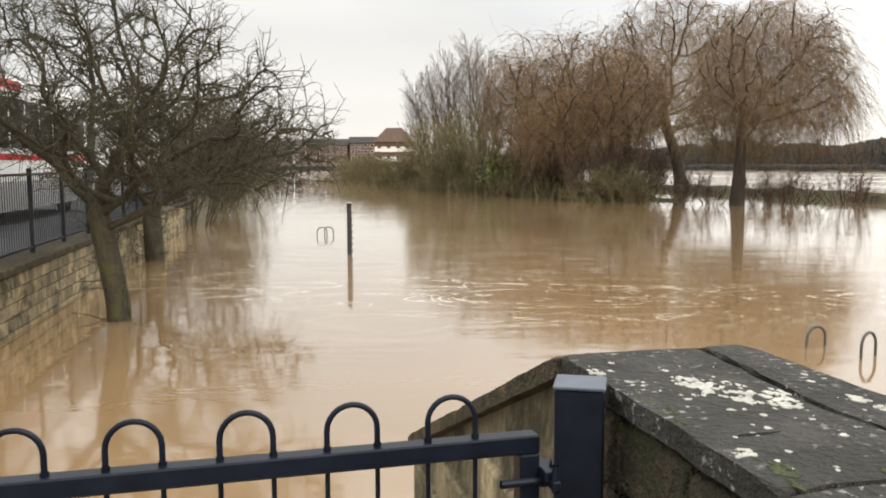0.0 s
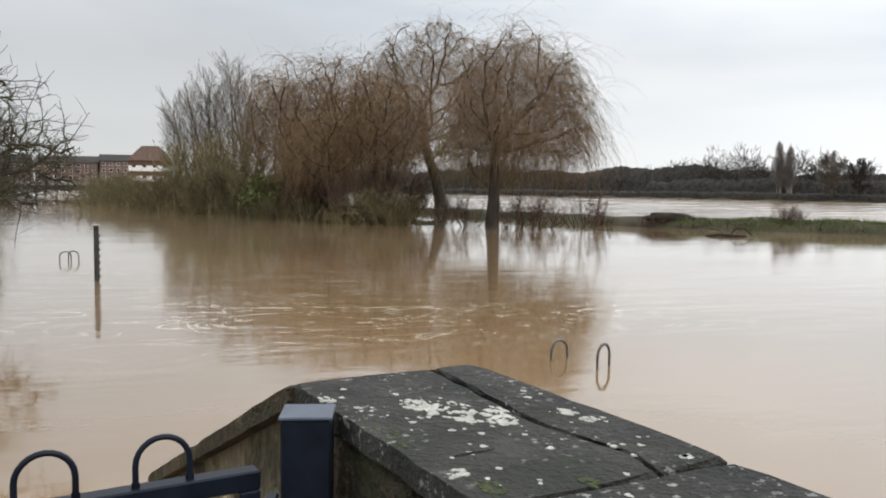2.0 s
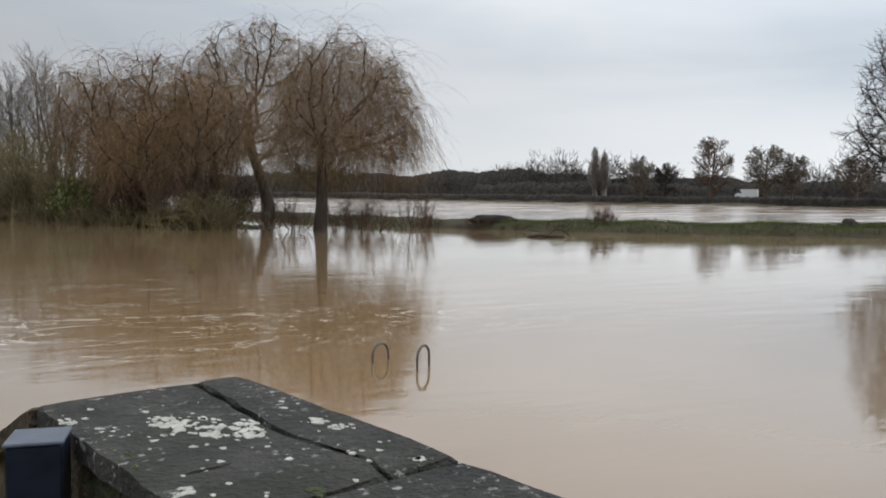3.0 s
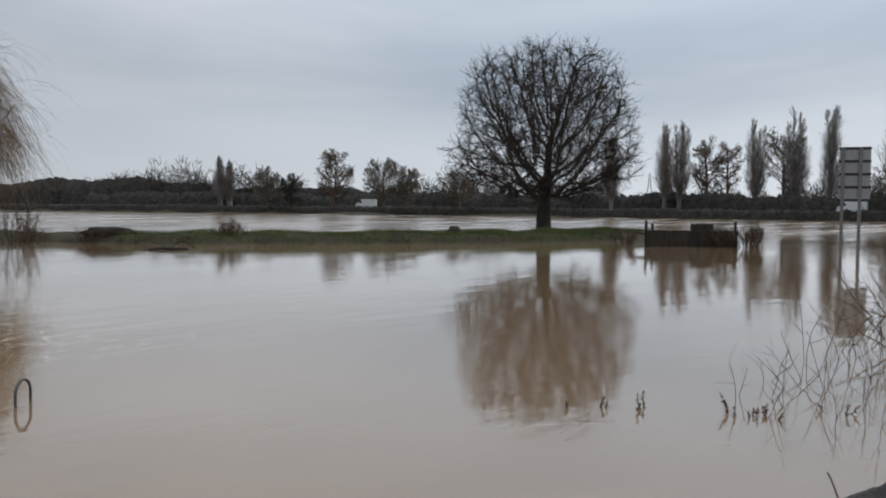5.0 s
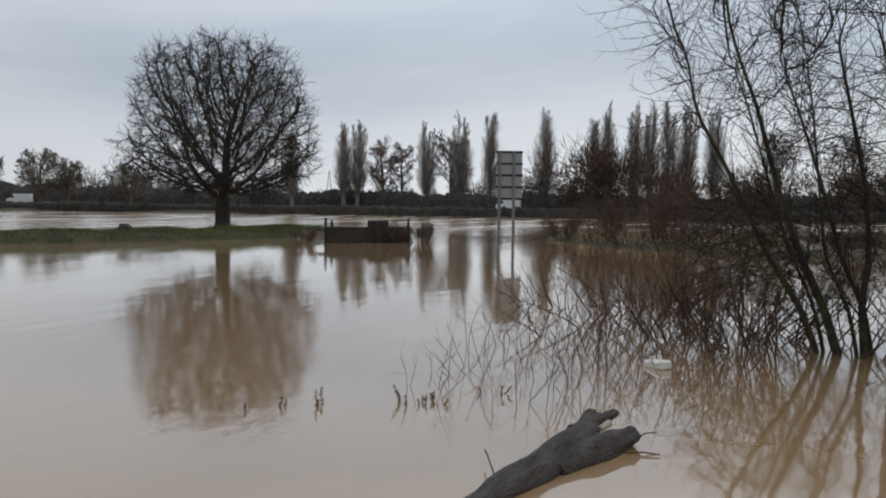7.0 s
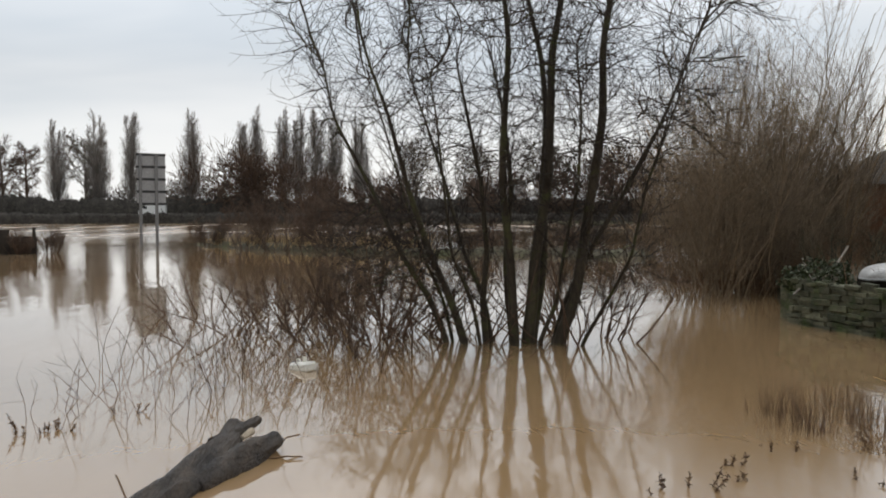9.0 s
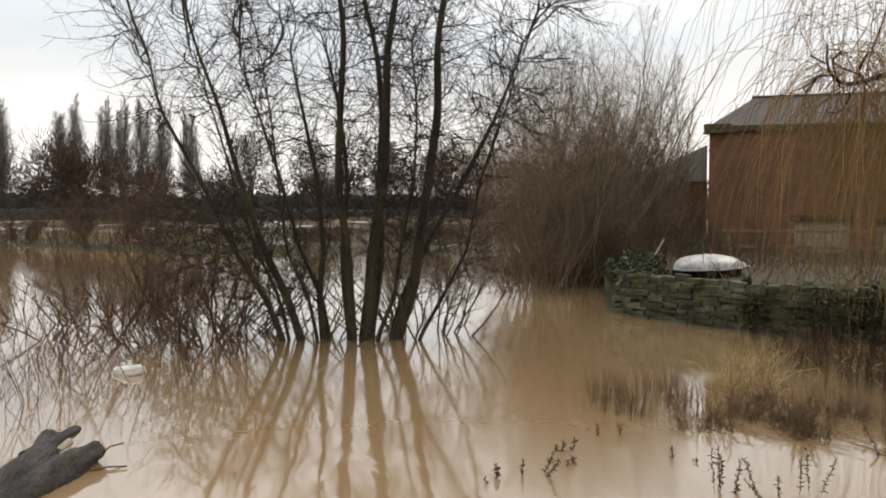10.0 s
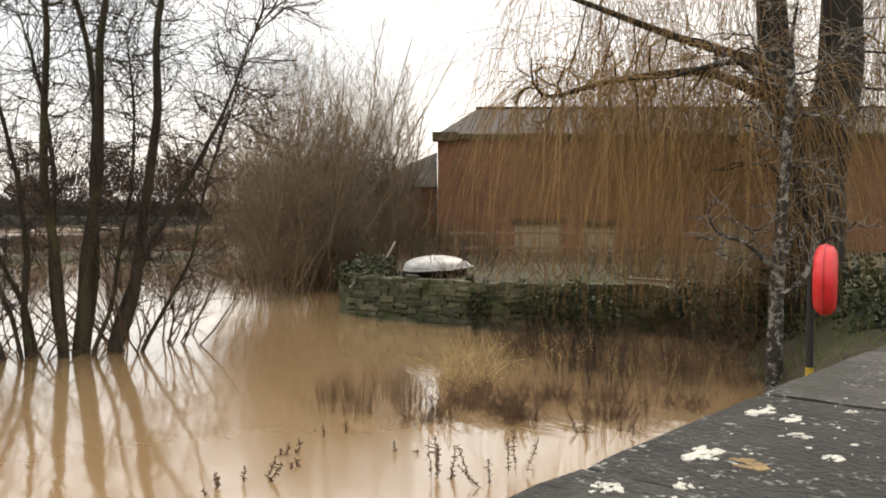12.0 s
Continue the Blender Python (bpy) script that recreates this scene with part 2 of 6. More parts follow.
# dark tone stands in for shade inside the hedges, lifted for distance haze
HEDGE_DARK = rough_mat("hedge_core_shade", (0.035, 0.031, 0.026), (0.085, 0.075, 0.062), 0.9, 4, 0.98, 1.0, 0.5)
IVY = rough_mat("ivy_leaves", (0.02, 0.03, 0.01), (0.055, 0.07, 0.025), 1.5, 20, 0.6, 0, vary="island")
PALE_LEAF = rough_mat("pale_leaves", (0.10, 0.13, 0.035), (0.25, 0.27, 0.11), 1.5, 20, 0.7, 0, vary="island")
COPING = rough_mat("weathered_coping", (0.018, 0.018, 0.016), (0.066, 0.063, 0.056), 6, 55, 0.85, 1.0, 0.022, vary="piece", stain=(0.026, 0.028, 0.019))
ct = COPING.node_tree
cb = ct.nodes["Principled BSDF"]
under = cb.inputs["Base Color"].links[0].from_socket
cg = add(ct, "ShaderNodeNewGeometry")
c1, c2 = add(ct, "ShaderNodeTexNoise", Scale=42.0, Detail=5.0, Roughness=0.65), add(ct, "ShaderNodeTexNoise", Scale=4.5, Detail=3.0)
for n in (c1, c2):
    ct.links.new(cg.outputs["Position"], n.inputs["Vector"])
spots = blend(ct, 1.0, ramp(ct, c1.outputs["Fac"], ((0.58, (0, 0, 0)), (0.63, (1, 1, 1)))), ramp(ct, c2.outputs["Fac"], ((0.48, (0, 0, 0)), (0.62, (0.9, 0.9, 0.9)))), "MULTIPLY")
ct.links.new(blend(ct, spots, under, (0.40, 0.39, 0.35)), cb.inputs["Base Color"])
LICHEN = rough_mat("white_lichen", (0.40, 0.39, 0.34), (0.66, 0.64, 0.56), 18, 120, 0.95, 0.6, 0.004)
# near-black tone for the shade inside a slit in the coping
SLIT_SHADE = rough_mat("slit_shade", (0.008, 0.008, 0.006), (0.018, 0.017, 0.012), 30, 150, 0.95, 0.6, 0.004)
MOSS_GREEN = rough_mat("green_moss", (0.035, 0.042, 0.015), (0.085, 0.10, 0.04), 30, 150, 0.95, 0.6, 0.004)
LICHEN_OCHRE = rough_mat("ochre_lichen", (0.20, 0.13, 0.06), (0.34, 0.23, 0.11), 18, 120, 0.95, 0.6, 0.004)
STONE_PALE = rough_mat("pale_sandstone", (0.14, 0.118, 0.07), (0.44, 0.365, 0.235), 3.5, 40, 0.92, 1.0, 0.03, vary="piece", stretch=(1, 1, 0.45), stain=(0.055, 0.05, 0.028))
STONE_DARK = rough_mat("mossy_sandstone", (0.022, 0.019, 0.013), (0.17, 0.13, 0.078), 8, 60, 0.92, 1.0, 0.035, vary="piece", stain=(0.05, 0.055, 0.022))
STONE_GREEN = rough_mat("green_rubble_stone", (0.045, 0.05, 0.028), (0.17, 0.17, 0.115), 3, 30, 0.92, 0.8, 0.03, vary="piece", stain=(0.045, 0.068, 0.02))
MORTAR = rough_mat("lime_mortar", (0.10, 0.085, 0.06), (0.20, 0.17, 0.12), 6, 60, 0.95, 0.5, 0.01)
GATE_PAINT = plain_mat("black_gate_paint", (0.008, 0.011, 0.019), 0.36, 0.0, 0.35, 0.0, 0.2)
POST_CAP = plain_mat("wet_steel_cap", (0.075, 0.09, 0.12), 0.3, 0.0, 0.3)
FENCE_PAINT = plain_mat("dark_fence_paint", (0.012, 0.013, 0.017), 0.45)
GALV = plain_mat("galvanised_steel", (0.09, 0.085, 0.078), 0.5, 0.15, 0.3)
SIGN_BACK = plain_mat("grey_sign_back", (0.36, 0.36, 0.36), 0.5, 0.2, 0.25)
SIGN_POST = plain_mat("dull_steel_post", (0.19, 0.19, 0.19), 0.6, 0.1, 0.3)
SIGN_RAIL = plain_mat("dark_sign_rail", (0.03, 0.03, 0.03), 0.6)
TIMBER = rough_mat("dark_wet_timber", (0.022, 0.017, 0.013), (0.05, 0.038, 0.028), 3, 25, 0.85, 0.5, 0.02, stretch=(1, 1, 0.2))
LOG_WOOD = rough_mat("wet_driftwood", (0.014, 0.010, 0.008), (0.078, 0.059, 0.044), 6, 34, 0.6, 1.0, 0.05, stretch=(0.14, 1, 1), stain=(0.010, 0.008, 0.007))
LOG_RAW = rough_mat("broken_pale_wood", (0.30, 0.24, 0.17), (0.5, 0.42, 0.32), 9, 50, 0.85, 0.6, 0.01)
WHITE_PAINT = plain_mat("white_paint", (0.74, 0.74, 0.72), 0.4, 0, 0.12)
WHITE_PLASTIC = plain_mat("white_plastic", (0.78, 0.76, 0.68), 0.4, 0, 0.12)
RED_PAINT = plain_mat("red_paint", (0.45, 0.02, 0.025), 0.35, 0, 0.15)
RED_PLASTIC = plain_mat("red_moulded_plastic", (0.72, 0.03, 0.035), 0.38, 0, 0.1)
YELLOW_PAINT = plain_mat("yellow_paint", (0.45, 0.32, 0.04), 0.5, 0, 0.35)
BLACK_PAINT = plain_mat("black_paint", (0.015, 0.015, 0.015), 0.5)
GLASS_DARK = plain_mat("dark_window_glass", (0.02, 0.023, 0.027), 0.08, 0, 0.2)
TYRE = plain_mat("tyre_rubber", (0.02, 0.02, 0.02), 0.85)
ASPHALT = rough_mat("asphalt", (0.035, 0.036, 0.04), (0.07, 0.07, 0.075), 1.5, 60, 0.8, 0.3, 0.01)
BRICK_RED = brick_mat("old_red_brick", (0.25, 0.10, 0.045), (0.18, 0.068, 0.032), (0.19, 0.14, 0.10), 0.225, 0.075, 0.012, 233.5)
BRICK_FAR = brick_mat("far_red_brick", (0.17, 0.105, 0.085), (0.13, 0.08, 0.065), (0.2, 0.17, 0.15), 0.225, 0.075, 0.01, 0)
SLATE = rough_mat("grey_roof_slate", (0.026, 0.023, 0.020), (0.055, 0.048, 0.041), 1.2, 12, 0.7, 0.4, 0.02, vary="piece", gloss=0.3)
TILE_BROWN = rough_mat("brown_roof_tile", (0.08, 0.05, 0.035), (0.14, 0.085, 0.06), 1.2, 12, 0.8, 0.4, 0.02)
BOARD = rough_mat("weathered_board", (0.26, 0.22, 0.15), (0.38, 0.33, 0.23), 2, 20, 0.85, 0.4, 0.01)
BOAT_HULL = rough_mat("grimy_white_hull", (0.34, 0.33, 0.31), (0.6, 0.59, 0.57), 2.5, 25, 0.45, 0.15, 0.01, stain=(0.2, 0.19, 0.17))
BIRCH = rough_mat("pale_flaking_bark", (0.022, 0.019, 0.015), (0.06, 0.05, 0.04), 16, 50, 0.85, 0.6, 0.02, stain=(0.42, 0.40, 0.36))
PALE_TWIG = rough_mat("pale_bare_twigs", (0.16, 0.14, 0.115), (0.30, 0.27, 0.23), 3, 20, 0.85, 0, vary="island")
BLUE_TARP = plain_mat("blue_sheet", (0.03, 0.05, 0.12), 0.4)
RAIL_WOOD = rough_mat("pale_rail_wood", (0.16, 0.11, 0.07), (0.27, 0.19, 0.12), 4, 30, 0.85, 0.4, 0.01)
CONCRETE = rough_mat("grey_concrete", (0.16, 0.155, 0.145), (0.28, 0.27, 0.25), 1.2, 20, 0.9, 0.3, 0.01)


# ---- mesh helpers ----
def mesh_of(name, verts, faces, smooth=True):
    """A mesh from arrays of vertices and of four-cornered faces."""
    me = bpy.data.meshes.new(name)
    verts, faces = np.asarray(verts, np.float32), np.asarray(faces, np.int32)
    me.vertices.add(len(verts))
    me.vertices.foreach_set("co", verts.ravel())
    me.loops.add(faces.size)
    me.loops.foreach_set("vertex_index", faces.ravel())
    me.polygons.add(len(faces))
    me.polygons.foreach_set("loop_start", np.arange(0, faces.size, 4, dtype=np.int32))
    me.polygons.foreach_set("loop_total", np.full(len(faces), 4, np.int32))
    me.polygons.foreach_set("use_smooth", np.full(len(faces), smooth))
    me.update(calc_edges=True)
    me.validate()
    return me


def hang(name, me, material, parent=None, label="", m=None):
    """Link a mesh as one object, under a thing or a part where one is given."""
    if material is not None and not me.materials:
        me.materials.append(material)
    ob = new(name, me)
    if parent is not None:
        ob.parent = parent
    if m is not None:
        ob.matrix_basis = m
    if label:
        tagged(ob, label)
    return ob


def part(name, bm, material, parent=None, label="", m=None, smooth=False):
    me = bpy.data.meshes.new(name)
    bmesh.ops.recalc_face_normals(bm, faces=bm.faces)
    for f in bm.faces:
        f.smooth = smooth
    bm.to_mesh(me)
    bm.free()
    return hang(name, me, material, parent, label, m)


def thing(name, m, label, category, group="", kind=""):
    ob = new(name)
    ob.matrix_basis = m
    ob.empty_display_size = 0.2
    return tagged(ob, label, category, group, kind)


def box(x0, y0, z0, x1, y1, z1, bevel=0.0, bm=None):
    bm = bm or bmesh.new()
    made = bmesh.ops.create_cube(bm, size=1)["verts"]
    for v in made:
        v.co = Vector(((x0 + x1) / 2 + v.co.x * (x1 - x0), (y0 + y1) / 2 + v.co.y * (y1 - y0), (z0 + z1) / 2 + v.co.z * (z1 - z0)))
    if bevel:
        edges = list({e for v in made for e in v.link_edges})
        bmesh.ops.bevel(bm, geom=edges, offset=bevel, segments=1, affect="EDGES")
    return bm


def prism(outline, z0, z1, bm=None, bevel=0.0):
    """An upright prism over an outline of (x, y)."""
    bm = bm or bmesh.new()
    low = [bm.verts.new((x, y, z0)) for x, y in outline]
    top = [bm.verts.new((x, y, z1)) for x, y in outline]
    bm.faces.new(top)
    bm.faces.new(low[::-1])
    n = len(low)
    for i in range(n):
        bm.faces.new((low[i], low[(i + 1) % n], top[(i + 1) % n], top[i]))
    if bevel:
        bmesh.ops.bevel(bm, geom=[e for e in bm.edges if all(v.co.z > z1 - 1e-4 for v in e.verts)], offset=bevel, segments=1, affect="EDGES")
    return bm


def unit(a):
    return a / np.maximum(np.linalg.norm(a, axis=-1, keepdims=True), 1e-9)


def tubes(P, R, sides, across=None):
    """Tapered tubes round many lines at once: P is lines x points x 3, R is lines x points."""
    m, k, _ = P.shape
    T = unit(np.gradient(P, axis=1))
    lead = unit(P[:, -1] - P[:, 0])
    ref = np.where(np.abs(lead[:, 2:3]) > 0.8, np.array([[1.0, 0.3, 0]]), np.array([[0, 0.2, 1.0]]))[:, None, :]
    if across is not None:
        ref = np.array(across, float)[None, None, :]
    U = unit(np.cross(T, np.broadcast_to(ref, T.shape)))
    V = np.cross(T, U)
    a = np.arange(sides) * 2 * np.pi / sides
    ring = U[:, :, None, :] * np.cos(a)[None, None, :, None] + V[:, :, None, :] * np.sin(a)[None, None, :, None]
    verts = P[:, :, None, :] + ring * R[:, :, None, None]
    at = np.arange(m * k * sides).reshape(m, k, sides)
    nxt = np.roll(at, -1, axis=2)
    faces = np.stack([at[:, :-1], nxt[:, :-1], nxt[:, 1:], at[:, 1:]], -1).reshape(-1, 4)
    return verts.reshape(-1, 3), faces


def joined(groups):
    vs, fs, n = [], [], 0
    for v, f in groups:
        vs.append(v)
        fs.append(f + n)
        n += len(v)
    return np.concatenate(vs), np.concatenate(fs)


def lines(rng, S, D, L, r0, k, jit, trop, taper=0.25, curl=0.0):
    """Wandering lines from starts S along D; trop pulls them up (+) or down (-)."""
    m = len(S)
    P = np.empty((m, k, 3))
    d, p, step = unit(D), S.copy(), (L / (k - 1))[:, None]
    drift = rng.normal(0, curl, (m, 3)) if curl else 0
    for i in range(k):
        P[:, i] = p
        d = unit(d + rng.normal(0, jit, (m, 3)) + drift + np.array([0, 0, trop]))
        p = p + d * step
    return P, r0[:, None] * np.linspace(1, taper, k)[None, :]


def offshoots(rng, P, R, n, t0, t1, angle, spread=0.25):
    """Starts, directions and thickness of n side shoots on each line, and the lines' lengths."""
    m, k, _ = P.shape
    who, j = np.repeat(np.arange(m), n), np.tile(np.arange(n), m)
    t = t0 + (t1 - t0) * (j + rng.random(m * n)) / n
    f = t * (k - 1)
    i = np.minimum(f.astype(int), k - 2)
    w = (f - i)[:, None]
    pos = P[who, i] * (1 - w) + P[who, i + 1] * w
    rad = R[who, i] * (1 - w[:, 0]) + R[who, i + 1] * w[:, 0]
    T = unit(P[who, i + 1] - P[who, i])
    ref = np.where(np.abs(T[:, 2:3]) > 0.9, np.array([[1.0, 0, 0]]), np.array([[0, 0, 1.0]]))
    U = unit(np.cross(T, ref))
    V = np.cross(T, U)
    az = (2.4 * j + rng.normal(0, 0.5, m * n) + np.repeat(rng.random(m) * 6.28, n))[:, None]
    a = (radians(angle) * (1 + rng.normal(0, spread, m * n)))[:, None]
    D = T * np.cos(a) + (U * np.cos(az) + V * np.sin(az)) * np.sin(a)
    span = np.linalg.norm(np.diff(P, axis=1), axis=2).sum(1)[who]
    return pos, D, rad, span, t


def kept_in(pos, D, L, hull, rng):
    """Shorten shoots so that they end near an egg-shaped outline (centre, radii)."""
    c, r = np.array(hull[0]), np.array(hull[1])
    o, d = (pos - c) / r, unit(D) / r
    A, B, C = (d * d).sum(1), (o * d).sum(1), (o * o).sum(1) - 1
    disc = np.maximum(B * B - A * C, 0)
    reach = np.where(C < 0, (-B + np.sqrt(disc)) / A, 0.12 * L)
    return np.minimum(L, reach * rng.uniform(0.85, 1.12, len(L)))


def grown(rng, stems, levels, hull=None, floor=0.05):
    """Lines of a tree, level by level. stems: (x, y, z, dx, dy, dz, length, radius) rows."""
    st = np.array(stems, float)
    first = levels[0]
    P, R = lines(rng, st[:, :3], st[:, 3:6], st[:, 6], st[:, 7], first["k"], first["jit"], first["trop"], first.get("taper", 0.3))
    made = [(P, R)]
    for lv in levels[1:]:
        pools = [made[i] for i in lv.get("of", (-1,))]
        Ps, Rs = [], []
        for P, R in pools:
            pos, D, rad, span, t = offshoots(rng, P, R, lv["n"], lv.get("t0", 0.25), lv.get("t1", 1.0), lv["angle"])
            if "length" in lv:
                L = rng.uniform(lv["length"][0], lv["length"][1], len(pos))
            else:
                L = span * lv["ratio"] * (1 - lv.get("tip", 0.45) * t) * rng.uniform(0.7, 1.25, len(pos))
            if hull is not None and not lv.get("free"):
                L = kept_in(pos, D, L, hull, rng)
            if lv["trop"] < -0.2:
                D[:, 2] = np.minimum(D[:, 2], rng.uniform(-0.3, 0.25, len(D)))
                L = np.minimum(L, np.maximum(pos[:, 2] - floor, 0.2) * rng.uniform(0.75, 1.0, len(pos)))
            r = np.clip(rad * lv["thin"], lv["rmin"], lv.get("rmax", 9))
            Ps.append(None)
            got = lines(rng, pos, D, L, r, lv["k"], lv["jit"], lv["trop"], lv.get("taper", 0.35))
            Ps[-1] = got[0]
            Rs.append(got[1])
        made.append((np.concatenate(Ps), np.concatenate(Rs)))
    return made


def tree(name, at, label, category, seed, stems, levels, bark, twig, hull=None, group="", cut=2, floor=0.05, stem_parts=False, sides=(8, 5, 3, 3, 3, 3)):
    """A bare tree: trunk, branches and twigs are its parts. at: its foot; lines are in its own frame."""
    rng = np.random.default_rng(seed)
    made = grown(rng, stems, levels, hull, floor)
    root = thing(name, pose(*at), label, category, group)
    if stem_parts or 1 < len(stems) <= 12:
        P, R = made[0]
        for i in range(len(P)):
            hang("stem", mesh_of("stem", *tubes(P[i:i + 1], R[i:i + 1], sides[0])), bark, root)
    else:
        ob = hang("trunk" if len(stems) == 1 else "stool", mesh_of("trunk", *tubes(*made[0], sides[0])), bark, root)
        if len(stems) > 1:
            tagged(ob, kind="stuff")
    if cut > 1:
        tagged(hang("branchwork", mesh_of("branchwork", *joined([tubes(*made[i], sides[i]) for i in range(1, cut)])), bark, root), kind="stuff")
    tagged(hang("crown", mesh_of("crown", *joined([tubes(*made[i], sides[i]) for i in range(cut, len(made))])), twig, root), kind="stuff")
    return root


def egg(rng, n, centre, radii, inner=0.3, low=-9.0):
    """Points scattered in an egg-shaped crown, more of them near its skin."""
    u = unit(rng.normal(0, 1, (n, 3))) * rng.uniform(inner ** 3, 1, (n, 1)) ** (1 / 3)
    q = np.array(centre) + u * np.array(radii)
    return q[q[:, 2] > low]


def colonised(rng, starts, aims, step, kill, wander=0.12, rise=0.0, tip=0.02, power=2.2, girth=()):
    """Limbs that grow towards scattered aims, as crowns fill their light. Gives lines grouped by point count."""
    N, parent, stout = [], [], {}
    for j, line in enumerate(starts):
        line = np.array(line, float)
        seg = np.linalg.norm(np.diff(line, axis=0), axis=1)
        at = np.concatenate([[0], np.cumsum(seg)])
        pts = np.stack([np.interp(np.arange(0, at[-1] + 1e-6, step), at, line[:, i]) for i in range(3)], 1)
        for i, q in enumerate(pts):
            parent.append(len(N) - 1 if i else (int(np.argmin([np.linalg.norm(q - o) for o in N])) if N else -1))
            if j < len(girth):
                stout[len(N)] = girth[j][0] + (girth[j][1] - girth[j][0]) * i / max(1, len(pts) - 1)
            N.append(q)
    kids = np.zeros(60000, int)
    near, who = np.full(len(aims), 1e9), np.zeros(len(aims), int)
    fresh = list(range(len(N)))
    for turn in range(140):
        d = np.linalg.norm(aims[:, None] - np.array([N[i] for i in fresh])[None], axis=2)
        j = d.argmin(1)
        closer = d[np.arange(len(aims)), j] < near
        near = np.where(closer, d[np.arange(len(aims)), j], near)
        who = np.where(closer, np.array(fresh)[j], who)
        live = near > kill
        aims, near, who = aims[live], near[live], who[live]
        if not len(aims):
            break
        ids, inv = np.unique(who, return_inverse=True)
        pull = np.zeros((len(ids), 3))
        np.add.at(pull, inv, unit(aims - np.array(N)[who]))
        heading = unit(unit(pull) + rng.normal(0, wander, pull.shape) + np.array([0, 0, rise]))
        fresh = []
        for i, h in zip(ids, heading):
            if kids[i] < 3 and len(N) < 9000:
                kids[i] += 1
                parent.append(int(i))
                fresh.append(len(N))
                N.append(N[i] + h * step)
        if not fresh:
            break
    N, n = np.array(N), len(N)
    area, children = np.zeros(n), [[] for _ in range(n)]
    rad = np.zeros(n)
    for i in range(n - 1, -1, -1):
        rad[i] = stout.get(i) or max(area[i], tip ** power) ** (1 / power)
        if parent[i] >= 0:
            area[parent[i]] += rad[i] ** power
            children[parent[i]].append(i)
    groups = {k: [] for k in (3, 6, 12, 24, 48)}
    for i in range(n):
        q = parent[i]
        if q >= 0 and max(children[q], key=lambda c: rad[c]) == i:
            continue
        chain, radii = ([q, i], [rad[i], rad[i]]) if q >= 0 else ([i], [rad[i]])
        while children[chain[-1]]:
            c = max(children[chain[-1]], key=lambda c: rad[c])
            chain.append(c)
            radii.append(rad[c])
        if len(chain) < 2:
            continue
        k = next(k for k in (3, 6, 12, 24, 48) if len(chain) <= k or k == 48)
        t = np.linspace(0, len(chain) - 1, k)
        P = np.stack([np.interp(t, range(len(chain)), N[chain][:, a]) for a in range(3)], 1)
        P[1:-1] = (P[:-2] + 2 * P[1:-1] + P[2:]) / 4
        groups[k].append((q < 0, P, np.interp(t, range(len(chain)), radii)))
    return groups


def crown_tree(name, at, label, category, seed, starts, aims, step, kill, bark, twig, shoots, wander=0.12, rise=0.0, tip=0.02, group="", floor=0.3, flare=1.25, power=2.2, girth=()):
    """A bare tree whose limbs fill a crown. shoots: levels of twigs on the limbs, each a dict as lv() makes it."""
    rng = np.random.default_rng(seed)
    groups = colonised(rng, starts, aims(rng), step, kill, wander, rise, tip, power, girth)
    root = thing(name, pose(*at), label, category, group)
    limbs, pools = [], []
    for k, rows in groups.items():
        if not rows:
            continue
        for first, P, R in rows:
            if first:
                R = R * np.concatenate([np.linspace(flare, 1, min(4, len(R))), np.ones(len(R) - min(4, len(R)))])
                hang("trunk", mesh_of("trunk", *tubes(P[None], R[None], 12)), bark, root)
            elif len(P) >= 24:
                hang("limb", mesh_of("limb", *tubes(P[None], R[None], 8)), bark, root)
        rest = [(P, R) for first, P, R in rows if not first and len(P) < 24]
        if rest:
            limbs.append(tubes(np.array([q[0] for q in rest]), np.array([q[1] for q in rest]), 5 if k > 3 else 4))
        pools.append((np.array([q[1] for q in rows]), np.array([q[2] for q in rows])))
    if limbs:
        tagged(hang("branchwork", mesh_of("branchwork", *joined(limbs)), bark, root), kind="stuff")
    made = []
    for lvl in shoots:
        got = []
        for P, R in pools:
            n = lvl["n"] if lvl.get("flat") or P.shape[1] < 4 else lvl["n"] * P.shape[1] // 4
            pos, D, rad, span, t = offshoots(rng, P, R, n, lvl.get("t0", 0.15), 1.0, lvl["angle"], 0.35)
            thin = rad < lvl.get("below", 9)
            pos, D, rad = pos[thin], D[thin], rad[thin]
            L = rng.uniform(*lvl["length"], len(pos))
            if lvl["trop"] < -0.2:
                L = np.minimum(L, np.maximum(pos[:, 2] - floor, 0.15) * rng.uniform(0.7, 1.0, len(pos)))
            if len(pos):
                got.append(lines(rng, pos, D, L, np.clip(rad * 0.6, lvl["rmin"], lvl["rmax"]), lvl["k"], lvl["jit"], lvl["trop"], 0.45))
        made += got
        pools = got
    tagged(hang("crown", mesh_of("crown", *joined([tubes(P, R, 3) for P, R in made])), twig, root), kind="stuff")
    return root


def shoot(n, angle, length, rmin, rmax, k=3, jit=0.15, trop=0.0, **more):
    return dict(n=n, angle=angle, length=length, rmin=rmin, rmax=rmax, k=k, jit=jit, trop=trop, **more)


# ---- ground and water ----
def wall_x(y):
    """The line of the old quay wall on the town side."""
    return -6.11 - 0.19 * (y - 11.1)


P0 = Vector((0.74, 1.99, 0))
DIR = Vector((0.2205, -0.9754, 0))
OUT = Vector((0.9754, 0.2205, 0))
PARAPET = Matrix(((DIR.x, OUT.x, 0, P0.x), (DIR.y, OUT.y, 0, P0.y), (0, 0, 1, 0), (0, 0, 0, 1)))


